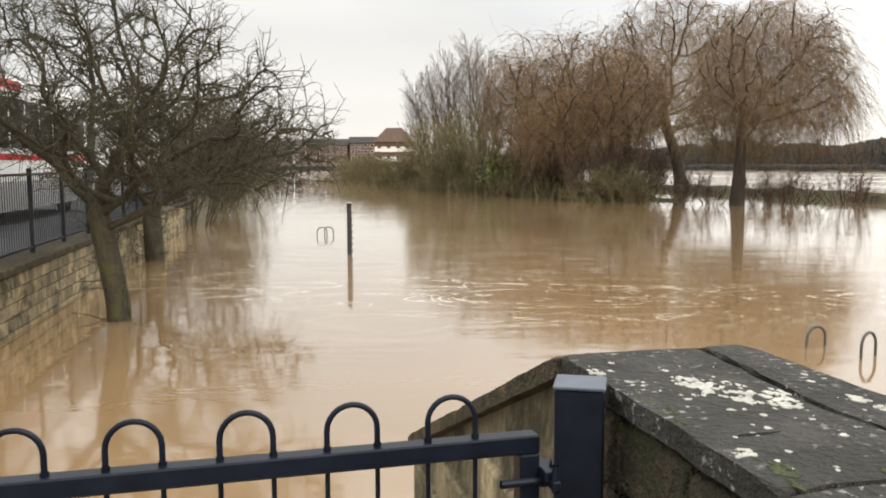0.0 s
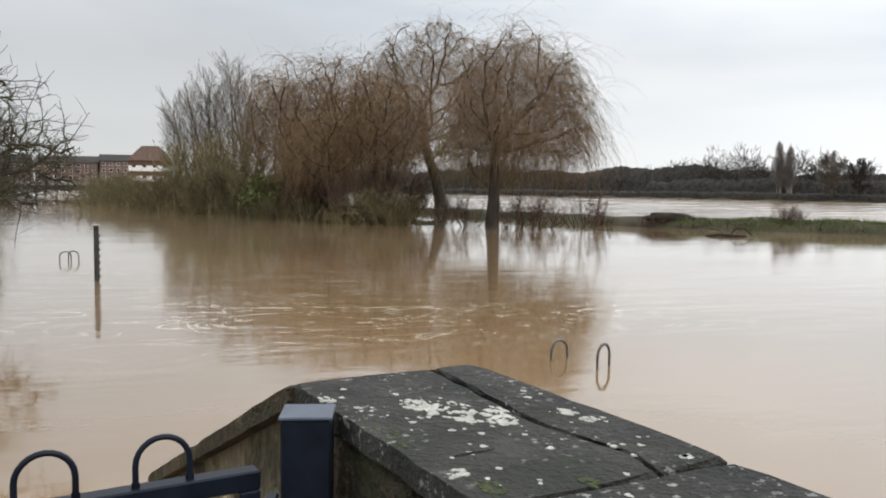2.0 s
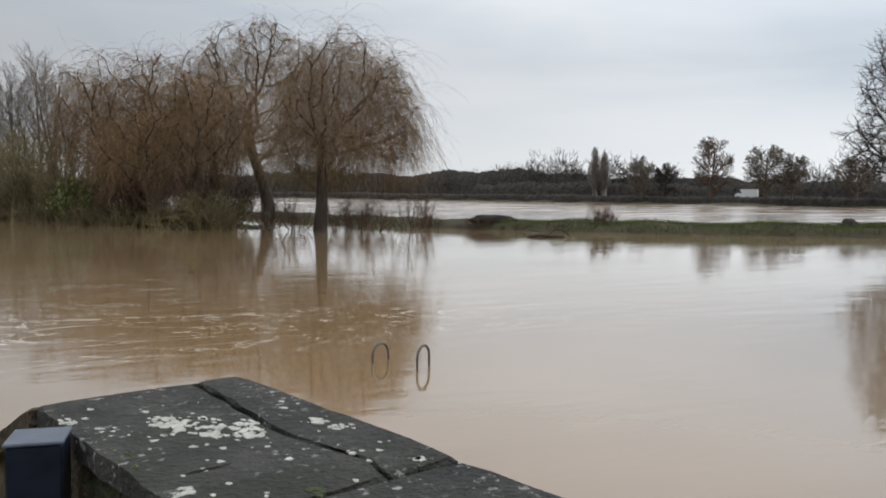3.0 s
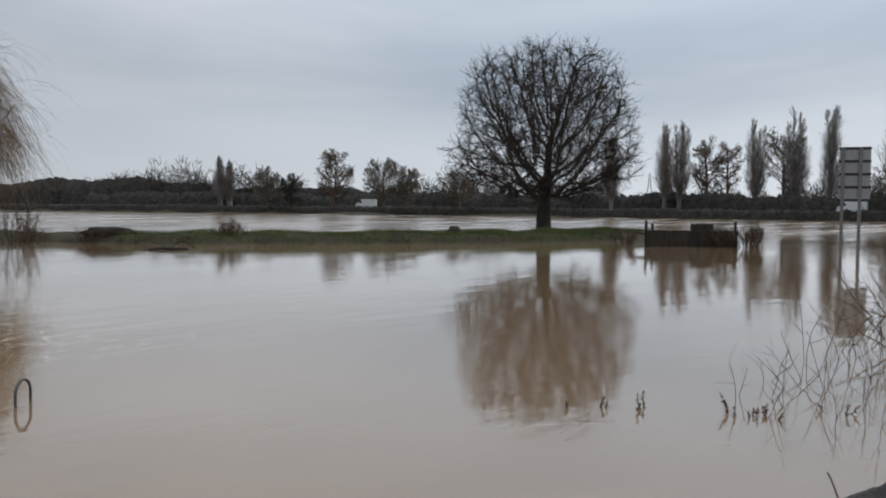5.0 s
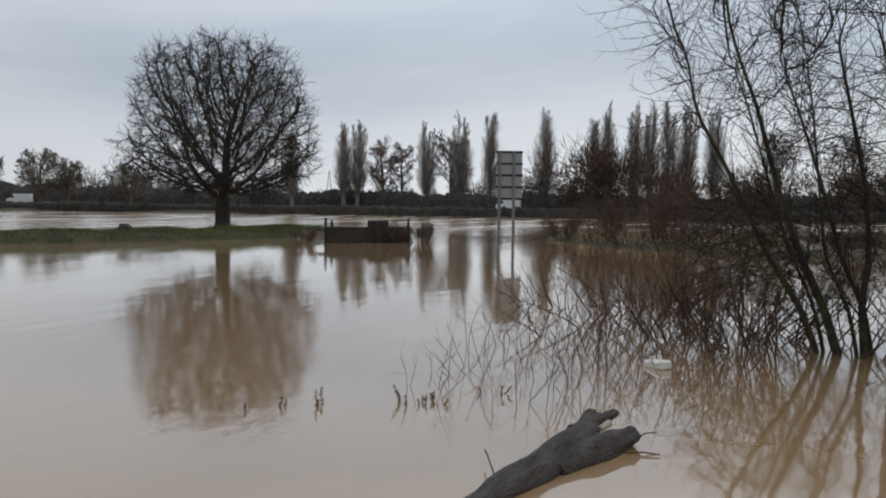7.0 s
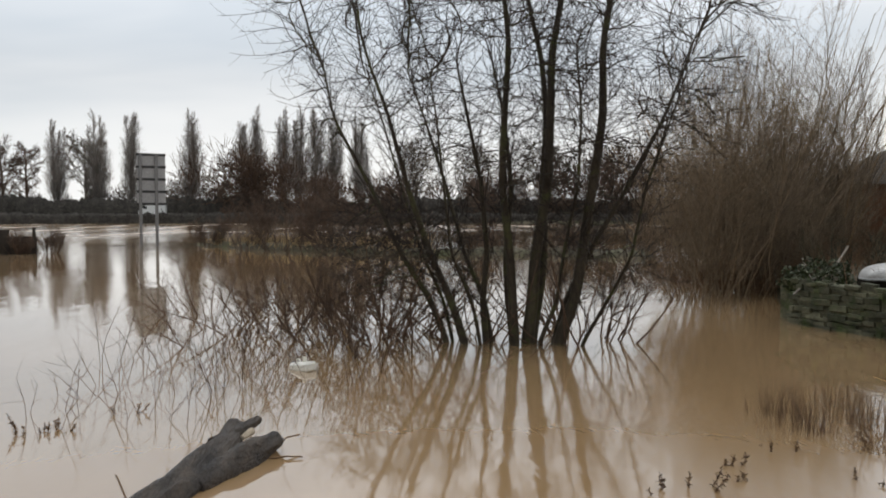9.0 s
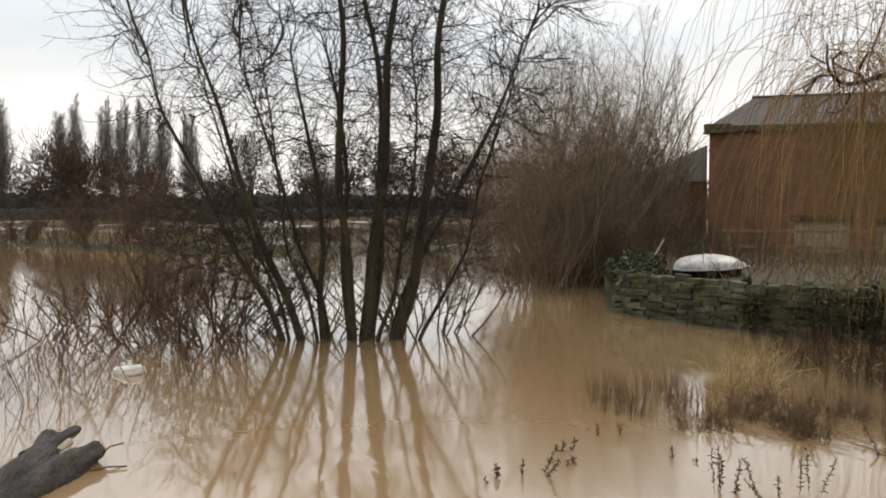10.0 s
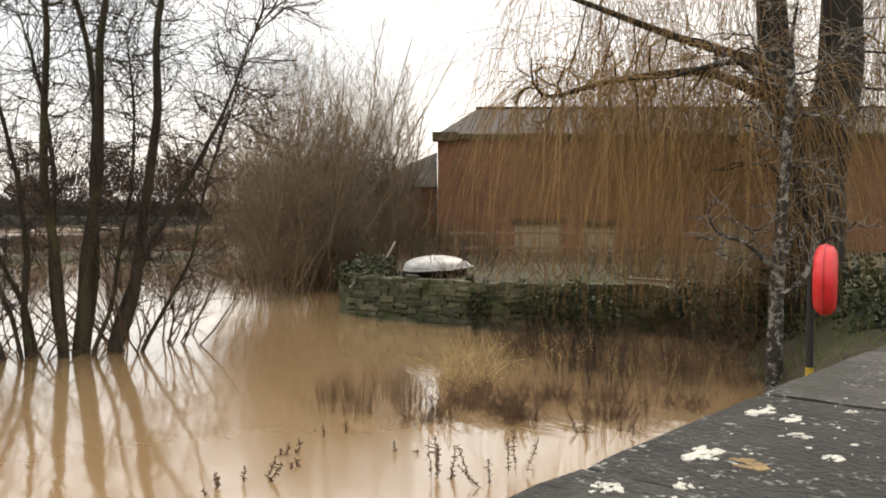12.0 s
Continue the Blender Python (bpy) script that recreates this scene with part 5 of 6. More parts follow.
ring_case = thing("life_ring_case", pose(4.92, -8.50, hz(4.92, -8.50), 0, 0, -28.4), "red plastic life ring case on a striped post", "life ring case")
case_z = 1.27
outline = [(0.355 * math.cos(2 * math.pi * i / 40), 0.355 * math.sin(2 * math.pi * i / 40)) for i in range(40)]
bmf, half = bmesh.new(), 0.10
levels3 = []
for y, k in ((-half, 0.80), (-half * 0.75, 0.93), (-half * 0.3, 1.0), (-0.008, 1.0), (0.008, 1.0), (half * 0.3, 1.0), (half * 0.75, 0.93), (half, 0.80)):
    levels3.append([bmf.verts.new((x * k, y, case_z + z * k)) for x, z in outline])
for a, b in zip(levels3, levels3[1:]):
    for i in range(40):
        bmf.faces.new((a[i], a[(i + 1) % 40], b[(i + 1) % 40], b[i]))
bmf.faces.new(levels3[0])
bmf.faces.new(levels3[-1][::-1])
part("case", bmf, RED_PLASTIC, ring_case, smooth=True, m=pose(0, 0, 0, 0, 0, -36))
seam = [(0.359 * math.cos(2 * math.pi * i / 40), 0, case_z + 0.359 * math.sin(2 * math.pi * i / 40)) for i in range(41)]
hang("seam", rod(seam, 0.009, 5), RED_PAINT, ring_case, m=pose(0, 0, 0, 0, 0, -36))
hang("post", rod([(0.06, 0.12, -0.3), (0.06, 0.12, 1.3)], 0.038, 10), BLACK_PAINT, ring_case, "black post with yellow foot")
hang("yellow_band", rod([(0.06, 0.12, -0.02), (0.06, 0.12, 0.38)], 0.041, 10), YELLOW_PAINT, ring_case)
part("bracket", box(-0.05, 0.09, 0.9, 0.12, 0.13, 0.98, 0.006), BLACK_PAINT, ring_case)


# ---- trees and shrubs ----
def lv(n, angle, ratio=0.5, k=4, jit=0.12, trop=0.05, thin=0.6, rmin=0.006, **more):
    return dict(n=n, angle=angle, ratio=ratio, k=k, jit=jit, trop=trop, thin=thin, rmin=rmin, **more)


def trunk_lv(k=7, jit=0.05, trop=0.05, taper=0.4):
    return dict(k=k, jit=jit, trop=trop, taper=taper)


def shrub(name, at, tall, wide, label, seed, twig, n_stems=16, dense=(9, 5), group="", category="shrub", rmin=0.010, lean=0.5, stem_parts=False, last=2, bend=0.09, thick=1.0):
    """Many stems from one stool, with upright twigs."""
    r = random.Random(seed)
    stems = []
    for i in range(n_stems):
        a, q = r.uniform(0, 6.28), math.sqrt(r.random())
        stems.append((math.cos(a) * q * wide * 0.25, math.sin(a) * q * wide * 0.25, -0.4, math.cos(a) * q * lean, math.sin(a) * q * lean, 1, tall * r.uniform(0.65, 1.08), (0.010 + 0.0045 * tall) * thick))
    levels = [trunk_lv(8, bend, 0.05, 0.3), lv(dense[0], 38, 0.55, 4, 0.14, 0.06, 0.6, rmin, t0=0.15), lv(dense[1], 40, 0.5, last, 0.16, 0.04, 0.7, rmin * 0.8, t0=0.1)]
    return tree(name, at, label, category, seed, stems, levels, twig, twig, hull=((0, 0, tall * 0.5), (wide * 0.6, wide * 0.6, tall * 0.56)), group=group, cut=1, sides=(5, 3, 3), stem_parts=stem_parts)


# the two thorn trees against the quay wall
thorn_shoots = [shoot(6, 50, (0.2, 0.8), 0.008, 0.013, 4, 0.3, 0.0), shoot(4, 55, (0.1, 0.4), 0.005, 0.007, 3, 0.35, 0.0, flat=True)]
crown_tree("thorn_tree", (-5.17, 12.9, 0), "bare twisted thorn tree standing in flood water", "tree", 11, [[(0, 0, -1.2), (0, 0, 0.3), (-0.22, 0, 1.5), (-0.34, 0, 2.0)]],
           lambda q: np.concatenate([egg(q, 900, (-0.8, 0, 3.4), (3.4, 2.8, 2.2), 0.2, 2.5), egg(q, 620, (1.5, -0.2, 2.7), (2.2, 1.9, 1.3), 0.2, 2.0)]), 0.22, 0.40, BARK_MOSS, TWIG_MOSS, thorn_shoots, 0.32, 0.0, 0.015, "thorn trees along the quay", flare=1.25, girth=((0.2, 0.17),))
crown_tree("thorn_tree", (-7.47, 21.3, 0), "bare dark thorn tree standing in flood water", "tree", 12, [[(0, 0, -1.2), (-0.1, 0, 1.6)]],
           lambda q: egg(q, 1000, (0.6, 0, 2.8), (3.5, 2.8, 1.9), 0.2, 1.8), 0.26, 0.5, BARK_MOSS, TWIG_MOSS, thorn_shoots, 0.3, 0.0, 0.017, "thorn trees along the quay", flare=1.25, girth=((0.28, 0.22),))
for i, (x, y, h, w) in enumerate(((-10.2, 33, 5.0, 5), (-12.5, 44, 5.5, 6), (-15.5, 57, 6, 7), (-20, 76, 6.5, 9), (-27, 104, 7, 12), (-40, 160, 8, 16), (-52, 230, 8, 20))):
    shrub("riverside_shrub", (x, y, 0.2), h, w, "dark bare shrubs along the town bank", 40 + i, TWIG_MOSS, 20, (10, 6), "town bank shrubs", rmin=0.014 + 0.0001 * y)

# island: tall poplars, willows, scrub
pop_levels = [trunk_lv(8, 0.025, 0.04, 0.2), lv(15, 30, 0.5, 5, 0.06, 0.09, 0.5, 0.028, t0=0.25, tip=0.6), lv(11, 30, 0.5, 4, 0.09, 0.08, 0.6, 0.02, t0=0.2), lv(5, 35, 0.55, 2, 0.1, 0.05, 0.7, 0.012, t0=0.2)]
for i, (x, y, h) in enumerate(((-0.5, 97, 12.2), (1.0, 94, 13.6), (2.8, 96, 14.4), (4.6, 93, 14.4), (6.8, 97, 14.4), (9.0, 99, 14.4), (12.5, 98, 14.4))):
    r = random.Random(60 + i)
    stems = [(r.uniform(-0.6, 0.6), r.uniform(-0.6, 0.6), -0.3, r.uniform(-0.3, 0.16) - (0.16 if i < 2 else 0), r.uniform(-0.15, 0.15), 1, h * r.uniform(0.85, 1.0), 0.16) for _ in range(3)]
    tree("grey_poplar", (x, y, 0.1), "tall bare grey poplar on the island", "tree", 60 + i, stems, pop_levels, TWIG_GREY, TWIG_HAZE, group="island poplars", cut=2, sides=(6, 4, 3, 3))

hang_shoots = [shoot(4, 50, (0.5, 1.6), 0.014, 0.022, 4, 0.2, -0.22), shoot(7, 40, (0.6, 2.8), 0.009, 0.012, 5, 0.14, -0.5, flat=True)]
crown_tree("weeping_willow", (21.3, 75.2, 0.2), "tall bare weeping willow with leaning trunk", "tree", 71, [[(0, 0, -0.5), (-0.5, 0, 2.6), (-1.7, 0, 5.8), (-1.9, 0, 8.0)]],
           lambda q: np.concatenate([egg(q, 1000, (-1.2, 0, 11.0), (7.8, 6.4, 6.9), 0.4, 4.5), egg(q, 220, (-5.0, 0, 7.0), (4.2, 4.0, 3.2), 0.2)]), 0.55, 1.15, BARK_DARK, WILLOW_BROWN, hang_shoots, 0.3, 0.0, 0.036, "island willows", girth=((0.62, 0.36),))
crown_tree("weeping_willow", (16.9, 48.3, 0.0), "bare weeping willow with hanging brown shoots", "tree", 72, [[(0, 0, -1.0), (0.1, 0, 4.0), (0.2, 0, 5.4)]],
           lambda q: np.concatenate([egg(q, 900, (1.6, 0, 8.2), (4.5, 4.2, 4.3), 0.35, 4.4), egg(q, 300, (4.6, 0, 6.4), (2.3, 2.3, 2.6), 0.2)]), 0.36, 0.78, BARK_DARK, WILLOW_BROWN, [shoot(4, 50, (0.4, 1.0), 0.010, 0.015, 4, 0.2, -0.22), shoot(7, 40, (0.6, 4.4), 0.0068, 0.009, 5, 0.14, -0.5, flat=True)], 0.3, 0.0, 0.025, "island willows", floor=1.4, girth=((0.42, 0.28),))
curtain = [shoot(4, 50, (0.5, 1.4), 0.012, 0.018, 4, 0.2, -0.22), shoot(5, 45, (0.8, 4.0), 0.010, 0.014, 5, 0.2, -0.4, flat=True)]
for i, (x, y, h, w, m) in enumerate(((6.2, 66, 12.6, 4.0, WILLOW_ORANGE), (9.0, 62, 13.0, 3.8, WILLOW_ORANGE), (11.2, 58, 11.2, 3.6, WILLOW_ORANGE), (13.6, 64, 12.6, 4.2, WILLOW_BROWN), (8.0, 58, 8.5, 3.6, WILLOW_ORANGE), (17.4, 50.5, 8.4, 3.3, TWIG_OLIVE))):
    crown_tree("weeping_willow", (x, y, 0.1), "dense weeping willow with orange-brown hanging shoots" if i < 5 else "small olive weeping willow with hanging shoots", "tree", 80 + i, [[(0, 0, -0.8), (0.2, 0, h * 0.22), (0.4, 0.1, h * 0.4)]],
               lambda q: egg(q, 330, (0.2, 0, h * 0.62), (w * 0.95, w * 0.95, h * 0.36), 0.3), 0.45, 1.0, BARK_DARK, m, curtain, 0.3, 0.0, 0.028, "island willows", floor=0.1 if i < 5 else 1.8, girth=((0.3, 0.2),))
for i, (x, y, h, w, m) in enumerate(((-13, 118, 3.4, 9, TWIG_OLIVE), (-9.5, 106, 4.0, 9, TWIG_OLIVE), (-6.0, 97, 3.9, 8, TWIG_OLIVE), (-0.6, 88, 7.4, 7, TWIG_OLIVE), (0.0, 80, 7.6, 7.5, TWIG_OLIVE), (2.6, 73, 7.2, 6.5, TWIG_OLIVE), (4.6, 67, 5.8, 5.5, TWIG_OLIVE),
                                     (7.4, 60, 4.4, 5, TWIG_RED), (9.6, 55.5, 4.2, 4, TWIG_RED), (11.4, 53.6, 2.6, 4.2, TWIG_OLIVE), (12.8, 57, 4.4, 4, TWIG_RED), (-4.6, 88, 3.9, 6, TWIG_OLIVE), (1.0, 74, 4.0, 6, TWIG_OLIVE), (16, 92, 8, 8, TWIG_RED), (10, 84, 8, 8, TWIG_RED), (-10.5, 110, 3.4, 8, TWIG_OLIVE))):
    shrub("island_shrub", (x, y, 0.05), h, w, "dense bare scrub at the island's edge", 100 + i, m, 24, (11, 7), "island scrub", rmin=0.026, lean=0.75)
for i, (x, y, h, w) in enumerate(((23.6, 49.2, 3.2, 3.0), (19.6, 48.6, 2.8, 2.6), (21.5, 53, 2.4, 2.6), (18.4, 48.8, 2.6, 1.8), (20.4, 47.8, 2.0, 2.0), (15.8, 49.6, 2.4, 2.0), (33.6, 42.6, 1.5, 1.6), (33.9, 42.4, 1.2, 1.4), (25.4, 51, 1.3, 2.6), (28.6, 45.4, 0.8, 2.4), (31.0, 43.6, 0.7, 2.4), (27.5, 47.5, 1.3, 2.5), (14.5, 51, 2.4, 2.2))):
    shrub("bank_shrub", (x, y, max(hz(x, y), 0.0)), h, w, "small bare shrub on the flooded bank", 130 + i, TWIG_RED, 18, (8, 5), "bank shrubs", rmin=0.013, lean=0.9)

# the round tree on the bank
crown_tree("chestnut_tree", (57.6, 33.9, 0.35), "large bare round-crowned tree on the grassy bank", "tree", 141, [[(0, 0, -0.6), (0.05, 0, 2.4)]],
           lambda q: np.concatenate([egg(q, 2300, (0.2, 0, 8.3), (7.2, 7.2, 6.9), 0.1, 2.3), egg(q, 700, (0.1, 0, 5.6), (7.9, 7.9, 3.0), 0.3, 2.4), egg(q, 200, (-3, 2, 11.2), (3.2, 3, 3), 0.3), egg(q, 200, (2.4, -2, 11.8), (3, 3, 3), 0.3), egg(q, 160, (4.4, -1, 9.2), (3, 3, 3), 0.3)]), 0.40, 0.85, BARK_DARK, TWIG_DARK, [shoot(5, 40, (0.5, 1.4), 0.018, 0.026, 4, 0.16, 0.03), shoot(5, 42, (0.25, 0.8), 0.012, 0.016, 3, 0.18, 0.03, flat=True)], 0.15, 0.03, 0.033, flare=1.7, girth=((0.62, 0.56),))

# far shore: poplars, round trees, woods
EYE = (0.4, 0.0)


def far_at(az, d):
    return EYE[0] + d * math.sin(radians(az)), EYE[1] + d * math.cos(radians(az))


spire = [trunk_lv(8, 0.015, 0.03, 0.2), lv(40, 27, 0.34, 4, 0.05, 0.10, 0.45, 0.04, t0=0.08, tip=0.86), lv(14, 34, 0.6, 2, 0.1, 0.08, 0.6, 0.034, t0=0.1)]
for i, (az, top, wide) in enumerate(((63.8, 5.4, 1.3), (67.3, 5.6, 1.5), (68.2, 5.8, 1.5), (72.9, 5.75, 1.4), (75.3, 6.4, 1.7), (77.4, 6.3, 1.5), (81.0, 6.65, 1.7), (84.3, 6.8, 1.5), (85.3, 6.9, 1.5), (86.8, 7.1, 1.6), (87.8, 7.1, 1.7), (89.3, 7.2, 1.6), (90.2, 7.15, 1.5), (92.0, 6.8, 1.6), (37.6, 3.2, 1.6), (38.2, 3.0, 1.4))):
    d = 185 if az > 60 else 225
    x, y = far_at(az, d)
    h = d * math.tan(radians(top)) + 0.6
    r = random.Random(200 + i)
    stems = [(r.uniform(-0.5, 0.5), r.uniform(-0.5, 0.5), -0.3, r.uniform(-0.06, 0.06), r.uniform(-0.06, 0.06), 1, h * r.uniform(0.82, 1), 0.22) for _ in range(4)]
    tree("lombardy_poplar", (x, y, 1.8), "tall narrow bare poplar on the far bank", "tree", 200 + i, stems, spire, TWIG_HAZE, TWIG_HAZE, hull=((0, 0, h * 0.52), (wide * 2.0, wide * 2.0, h * 0.53)), group="far poplars", cut=1, sides=(5, 3, 3))
for i, (az, top, wide, m) in enumerate(((45.1, 3.95, 4.6, TWIG_RED), (48.4, 3.25, 5.0, TWIG_GREY), (49.9, 2.7, 4.2, TWIG_GREY), (70.0, 4.8, 4.0, TWIG_RED), (71.3, 4.9, 3.4, TWIG_RED), (74.6, 5.4, 5.2, TWIG_GREY), (53.6, 2.4, 4.5, TWIG_GREY), (40.6, 2.5, 4, TWIG_GREY), (42.2, 2.2, 3, TWIG_DARK), (96, 5.2, 6, TWIG_GREY), (100, 4.6, 6, TWIG_GREY), (104.5, 4.9, 6, TWIG_GREY), (109, 5, 6, TWIG_GREY))):
    d = 190 if az > 43 else 215
    x, y = far_at(az, d)
    h = d * math.tan(radians(top)) + 0.6
    tree("far_tree", (x, y, 1.8), "bare broad tree on the far bank", "tree", 240 + i, [(0, 0, -0.3, 0, 0, 1, h * 0.8, 0.35)], [trunk_lv(7, 0.03, 0.03, 0.3), lv(26, 58, 1.0, 5, 0.10, 0.05, 0.5, 0.07, t0=0.08, tip=0.4), lv(12, 46, 0.5, 3, 0.14, 0.04, 0.6, 0.05, t0=0.15), lv(7, 48, 0.6, 2, 0.14, 0.04, 0.7, 0.05, t0=0.15)],
         m, m, hull=((0, 0, h * 0.55), (wide, wide, h * 0.47)), group="far bank trees", cut=2, sides=(6, 4, 3, 3))


def thicket(name, spots, label, seed, twig, n, tall, rad, spread=1.6):
    """A far wood or hedge: upright bare shoots past counting, in one mesh. spots: x, y, z, height rows."""
    rng = np.random.default_rng(seed)
    S = np.array(spots, float)
    S[:, :2] += rng.normal(0, spread, (len(S), 2))
    who = rng.integers(0, len(S), n)
    h = S[who, 3]
    u = unit(rng.normal(0, 1, (n, 3))) * (0.35 + 0.65 * rng.random((n, 1)) ** 0.5)
    u *= 1 + 0.22 * np.sin(5 * u[:, :1] + who[:, None]) * np.cos(4 * u[:, 2:])
    start = S[who, :3] + u * h[:, None] * np.array([0.33, 0.33, 0.46]) + np.stack([0 * h, 0 * h, 0.44 * h], 1)
    D = u + rng.normal(0, 0.45, (n, 3)) + np.array([0, 0, 0.5])
    P, R = lines(rng, start, D, h * rng.uniform(0.08, 0.2, n) * tall, np.full(n, rad), 2, 0.3, 0.05, 0.4)
    ob = hang(name, mesh_of(name, *tubes(P, R, 3)), twig)
    return tagged(ob, label, "wood", kind="stuff")


def shore_spots(y0, y1, step, back, h0, seed):
    r = random.Random(seed)
    out = []
    y = y0
    while y < y1:
        x = float(np.interp(y, SHORE_Y, SHORE_X)) + back + r.uniform(-2, 3)
        out.append((x, y, 1.2 if back > 3 else 0.0, h0 * (0.75 + 0.3 * math.sin(y * 0.07) + r.uniform(-0.15, 0.25))))
        y += step * r.uniform(0.6, 1.4)
    return out


thicket("far_hedge", shore_spots(-120, 420, 1.3, 2.0, 2.3, 1), "dark bare hedge along the far water's edge", 301, TWIG_DARK, 10000, 1.6, 0.05, 0.9)
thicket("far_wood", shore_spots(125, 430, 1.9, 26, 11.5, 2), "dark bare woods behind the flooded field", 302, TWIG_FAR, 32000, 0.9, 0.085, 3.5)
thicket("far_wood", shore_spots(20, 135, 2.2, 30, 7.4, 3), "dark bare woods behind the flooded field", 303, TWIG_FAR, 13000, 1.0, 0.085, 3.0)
thicket("far_wood", shore_spots(-140, 26, 2.0, 12, 12.5, 4), "red-brown bare scrub on the far bank", 304, TWIG_RED, 27000, 1.1, 0.07, 4.0)


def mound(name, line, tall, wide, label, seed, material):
    """A long uneven ridge, added as the solid dark core of a wood."""
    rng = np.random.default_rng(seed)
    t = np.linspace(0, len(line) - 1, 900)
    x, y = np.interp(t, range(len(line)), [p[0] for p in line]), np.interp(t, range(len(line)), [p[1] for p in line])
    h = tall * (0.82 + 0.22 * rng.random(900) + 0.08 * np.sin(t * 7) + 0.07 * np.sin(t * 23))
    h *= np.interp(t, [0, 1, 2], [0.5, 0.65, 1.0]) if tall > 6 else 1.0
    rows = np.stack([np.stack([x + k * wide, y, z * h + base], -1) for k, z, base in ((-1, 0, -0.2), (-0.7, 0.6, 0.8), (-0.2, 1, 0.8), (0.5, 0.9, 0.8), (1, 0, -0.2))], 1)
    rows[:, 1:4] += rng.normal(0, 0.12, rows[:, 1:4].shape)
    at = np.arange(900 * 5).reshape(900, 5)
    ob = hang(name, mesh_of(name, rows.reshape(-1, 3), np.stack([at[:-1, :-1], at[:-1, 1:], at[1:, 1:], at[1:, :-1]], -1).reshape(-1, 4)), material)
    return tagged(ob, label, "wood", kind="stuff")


# added solid cores keep sky from showing through the bare far twigs
mound("far_core_ridge", [(176, 120), (168, 150), (136, 215), (92, 313), (46, 400), (-20, 600)], 8.2, 5, "dense dark undergrowth of the far woods", 7, HEDGE_DARK)
mound("far_core_ridge", [(x + 13, y) for x, y in zip(SHORE_X[1:8], SHORE_Y[1:8])], 4.6, 3, "dense dark hedge behind the far road", 5, HEDGE_DARK)
mound("far_core_ridge", [(x + 4, y) for x, y in zip(SHORE_X[1:], SHORE_Y[1:])], 1.25, 1.5, "dense dark hedge bottom along the far water", 6, HEDGE_DARK)

# reed bank beyond the sign
for i, (x, y, h, w) in enumerate(((61, 8.2, 2.2, 3), (57.5, 5.2, 3.6, 3.6), (54.5, 2.6, 4.6, 4.4), (52, -0.5, 4.8, 4.6), (50, -4, 3.6, 4), (48.5, -9, 2.4, 5), (46.5, -14, 2.4, 5), (45, -19, 2.8, 5), (52.6, 16.4, 1.8, 1.6), (51.2, 17.4, 1.5, 1.4), (47.8, 22.4, 1.3, 1.4))):
    shrub("reed_bank_shrub", (x, y, 0.1), h, w, "bare reddish scrub on a flooded bank", 320 + i, TWIG_RED, 26 if y > -3 else 14, (10, 7), "reed bank scrub", rmin=0.016, lean=0.9)
for i, (x, y, h, w) in enumerate(((38, -23, 7.0, 6), (56, -34, 7, 8))):
    shrub("riverside_shrub", (x, y, 0.0), h, w, "bare brown scrub beyond the multi-stemmed tree", 340 + i, TWIG_RED, 24, (10, 7), "right bank scrub", rmin=0.012, lean=0.6)

# the many-stemmed tree in the water
LEFT = Vector((0.22, 0.97, 0))
AWAY = Vector((0.97, -0.22, 0))
r = random.Random(9)


def beside(left, away, z):
    return tuple(LEFT * left + AWAY * away + Vector((0, 0, z)))


# each stem: how far it stands to the left at the water, at 1.7, 4.3, 6.7 and 8.6 m, and its thickness
STEMS = ((0.07, -0.08, -0.35, -0.58, -0.75, 0.155), (0.30, 0.39, 0.50, 0.56, 0.6, 0.12), (0.33, 0.48, 0.52, 1.1, 1.5, 0.10), (-0.02, -0.26, -0.30, 0.1, 0.3, 0.12), (-0.5, -0.95, -1.3, -1.45, -1.55, 0.15), (-0.45, -1.08, -2.5, -3.6, -4.3, 0.10),
         (1.25, 1.9, 2.65, 3.4, 3.9, 0.11), (1.6, 2.5, 3.8, 4.4, 4.9, 0.085), (0.85, 0.83, 1.2, 1.5, 1.7, 0.09), (0.75, 1.3, 2.1, 3.0, 3.6, 0.075), (-0.95, -1.85, -2.5, -3.0, -3.3, 0.05), (1.5, 2.1, 2.9, 3.6, 4.0, 0.05), (-0.15, -0.6, -0.9, -0.7, -0.9, 0.06), (0.95, 1.5, 1.75, 1.9, 2.3, 0.05))
stem_lines = []
for a, b, c, d, e, thick in STEMS:
    u = r.uniform(-0.4, 0.4)
    w = [r.uniform(-0.13, 0.13) for _ in range(3)]
    line = [beside(a * 0.95, u * 0.4, -0.7), beside(a, u * 0.5, 0.0), beside((a + b) / 2 + w[0], u * 0.7, 0.85), beside(b, u, 1.7), beside((b + c) / 2 + w[1], u * 1.6, 3.0), beside(c, u * 2.2, 4.3), beside((c + d) / 2 + w[2], u * 2.6, 5.5), beside(d, u * 3, 6.7), beside(e, u * 3.6, 8.6)]
    stem_lines.append(line if thick > 0.11 else line[:7])
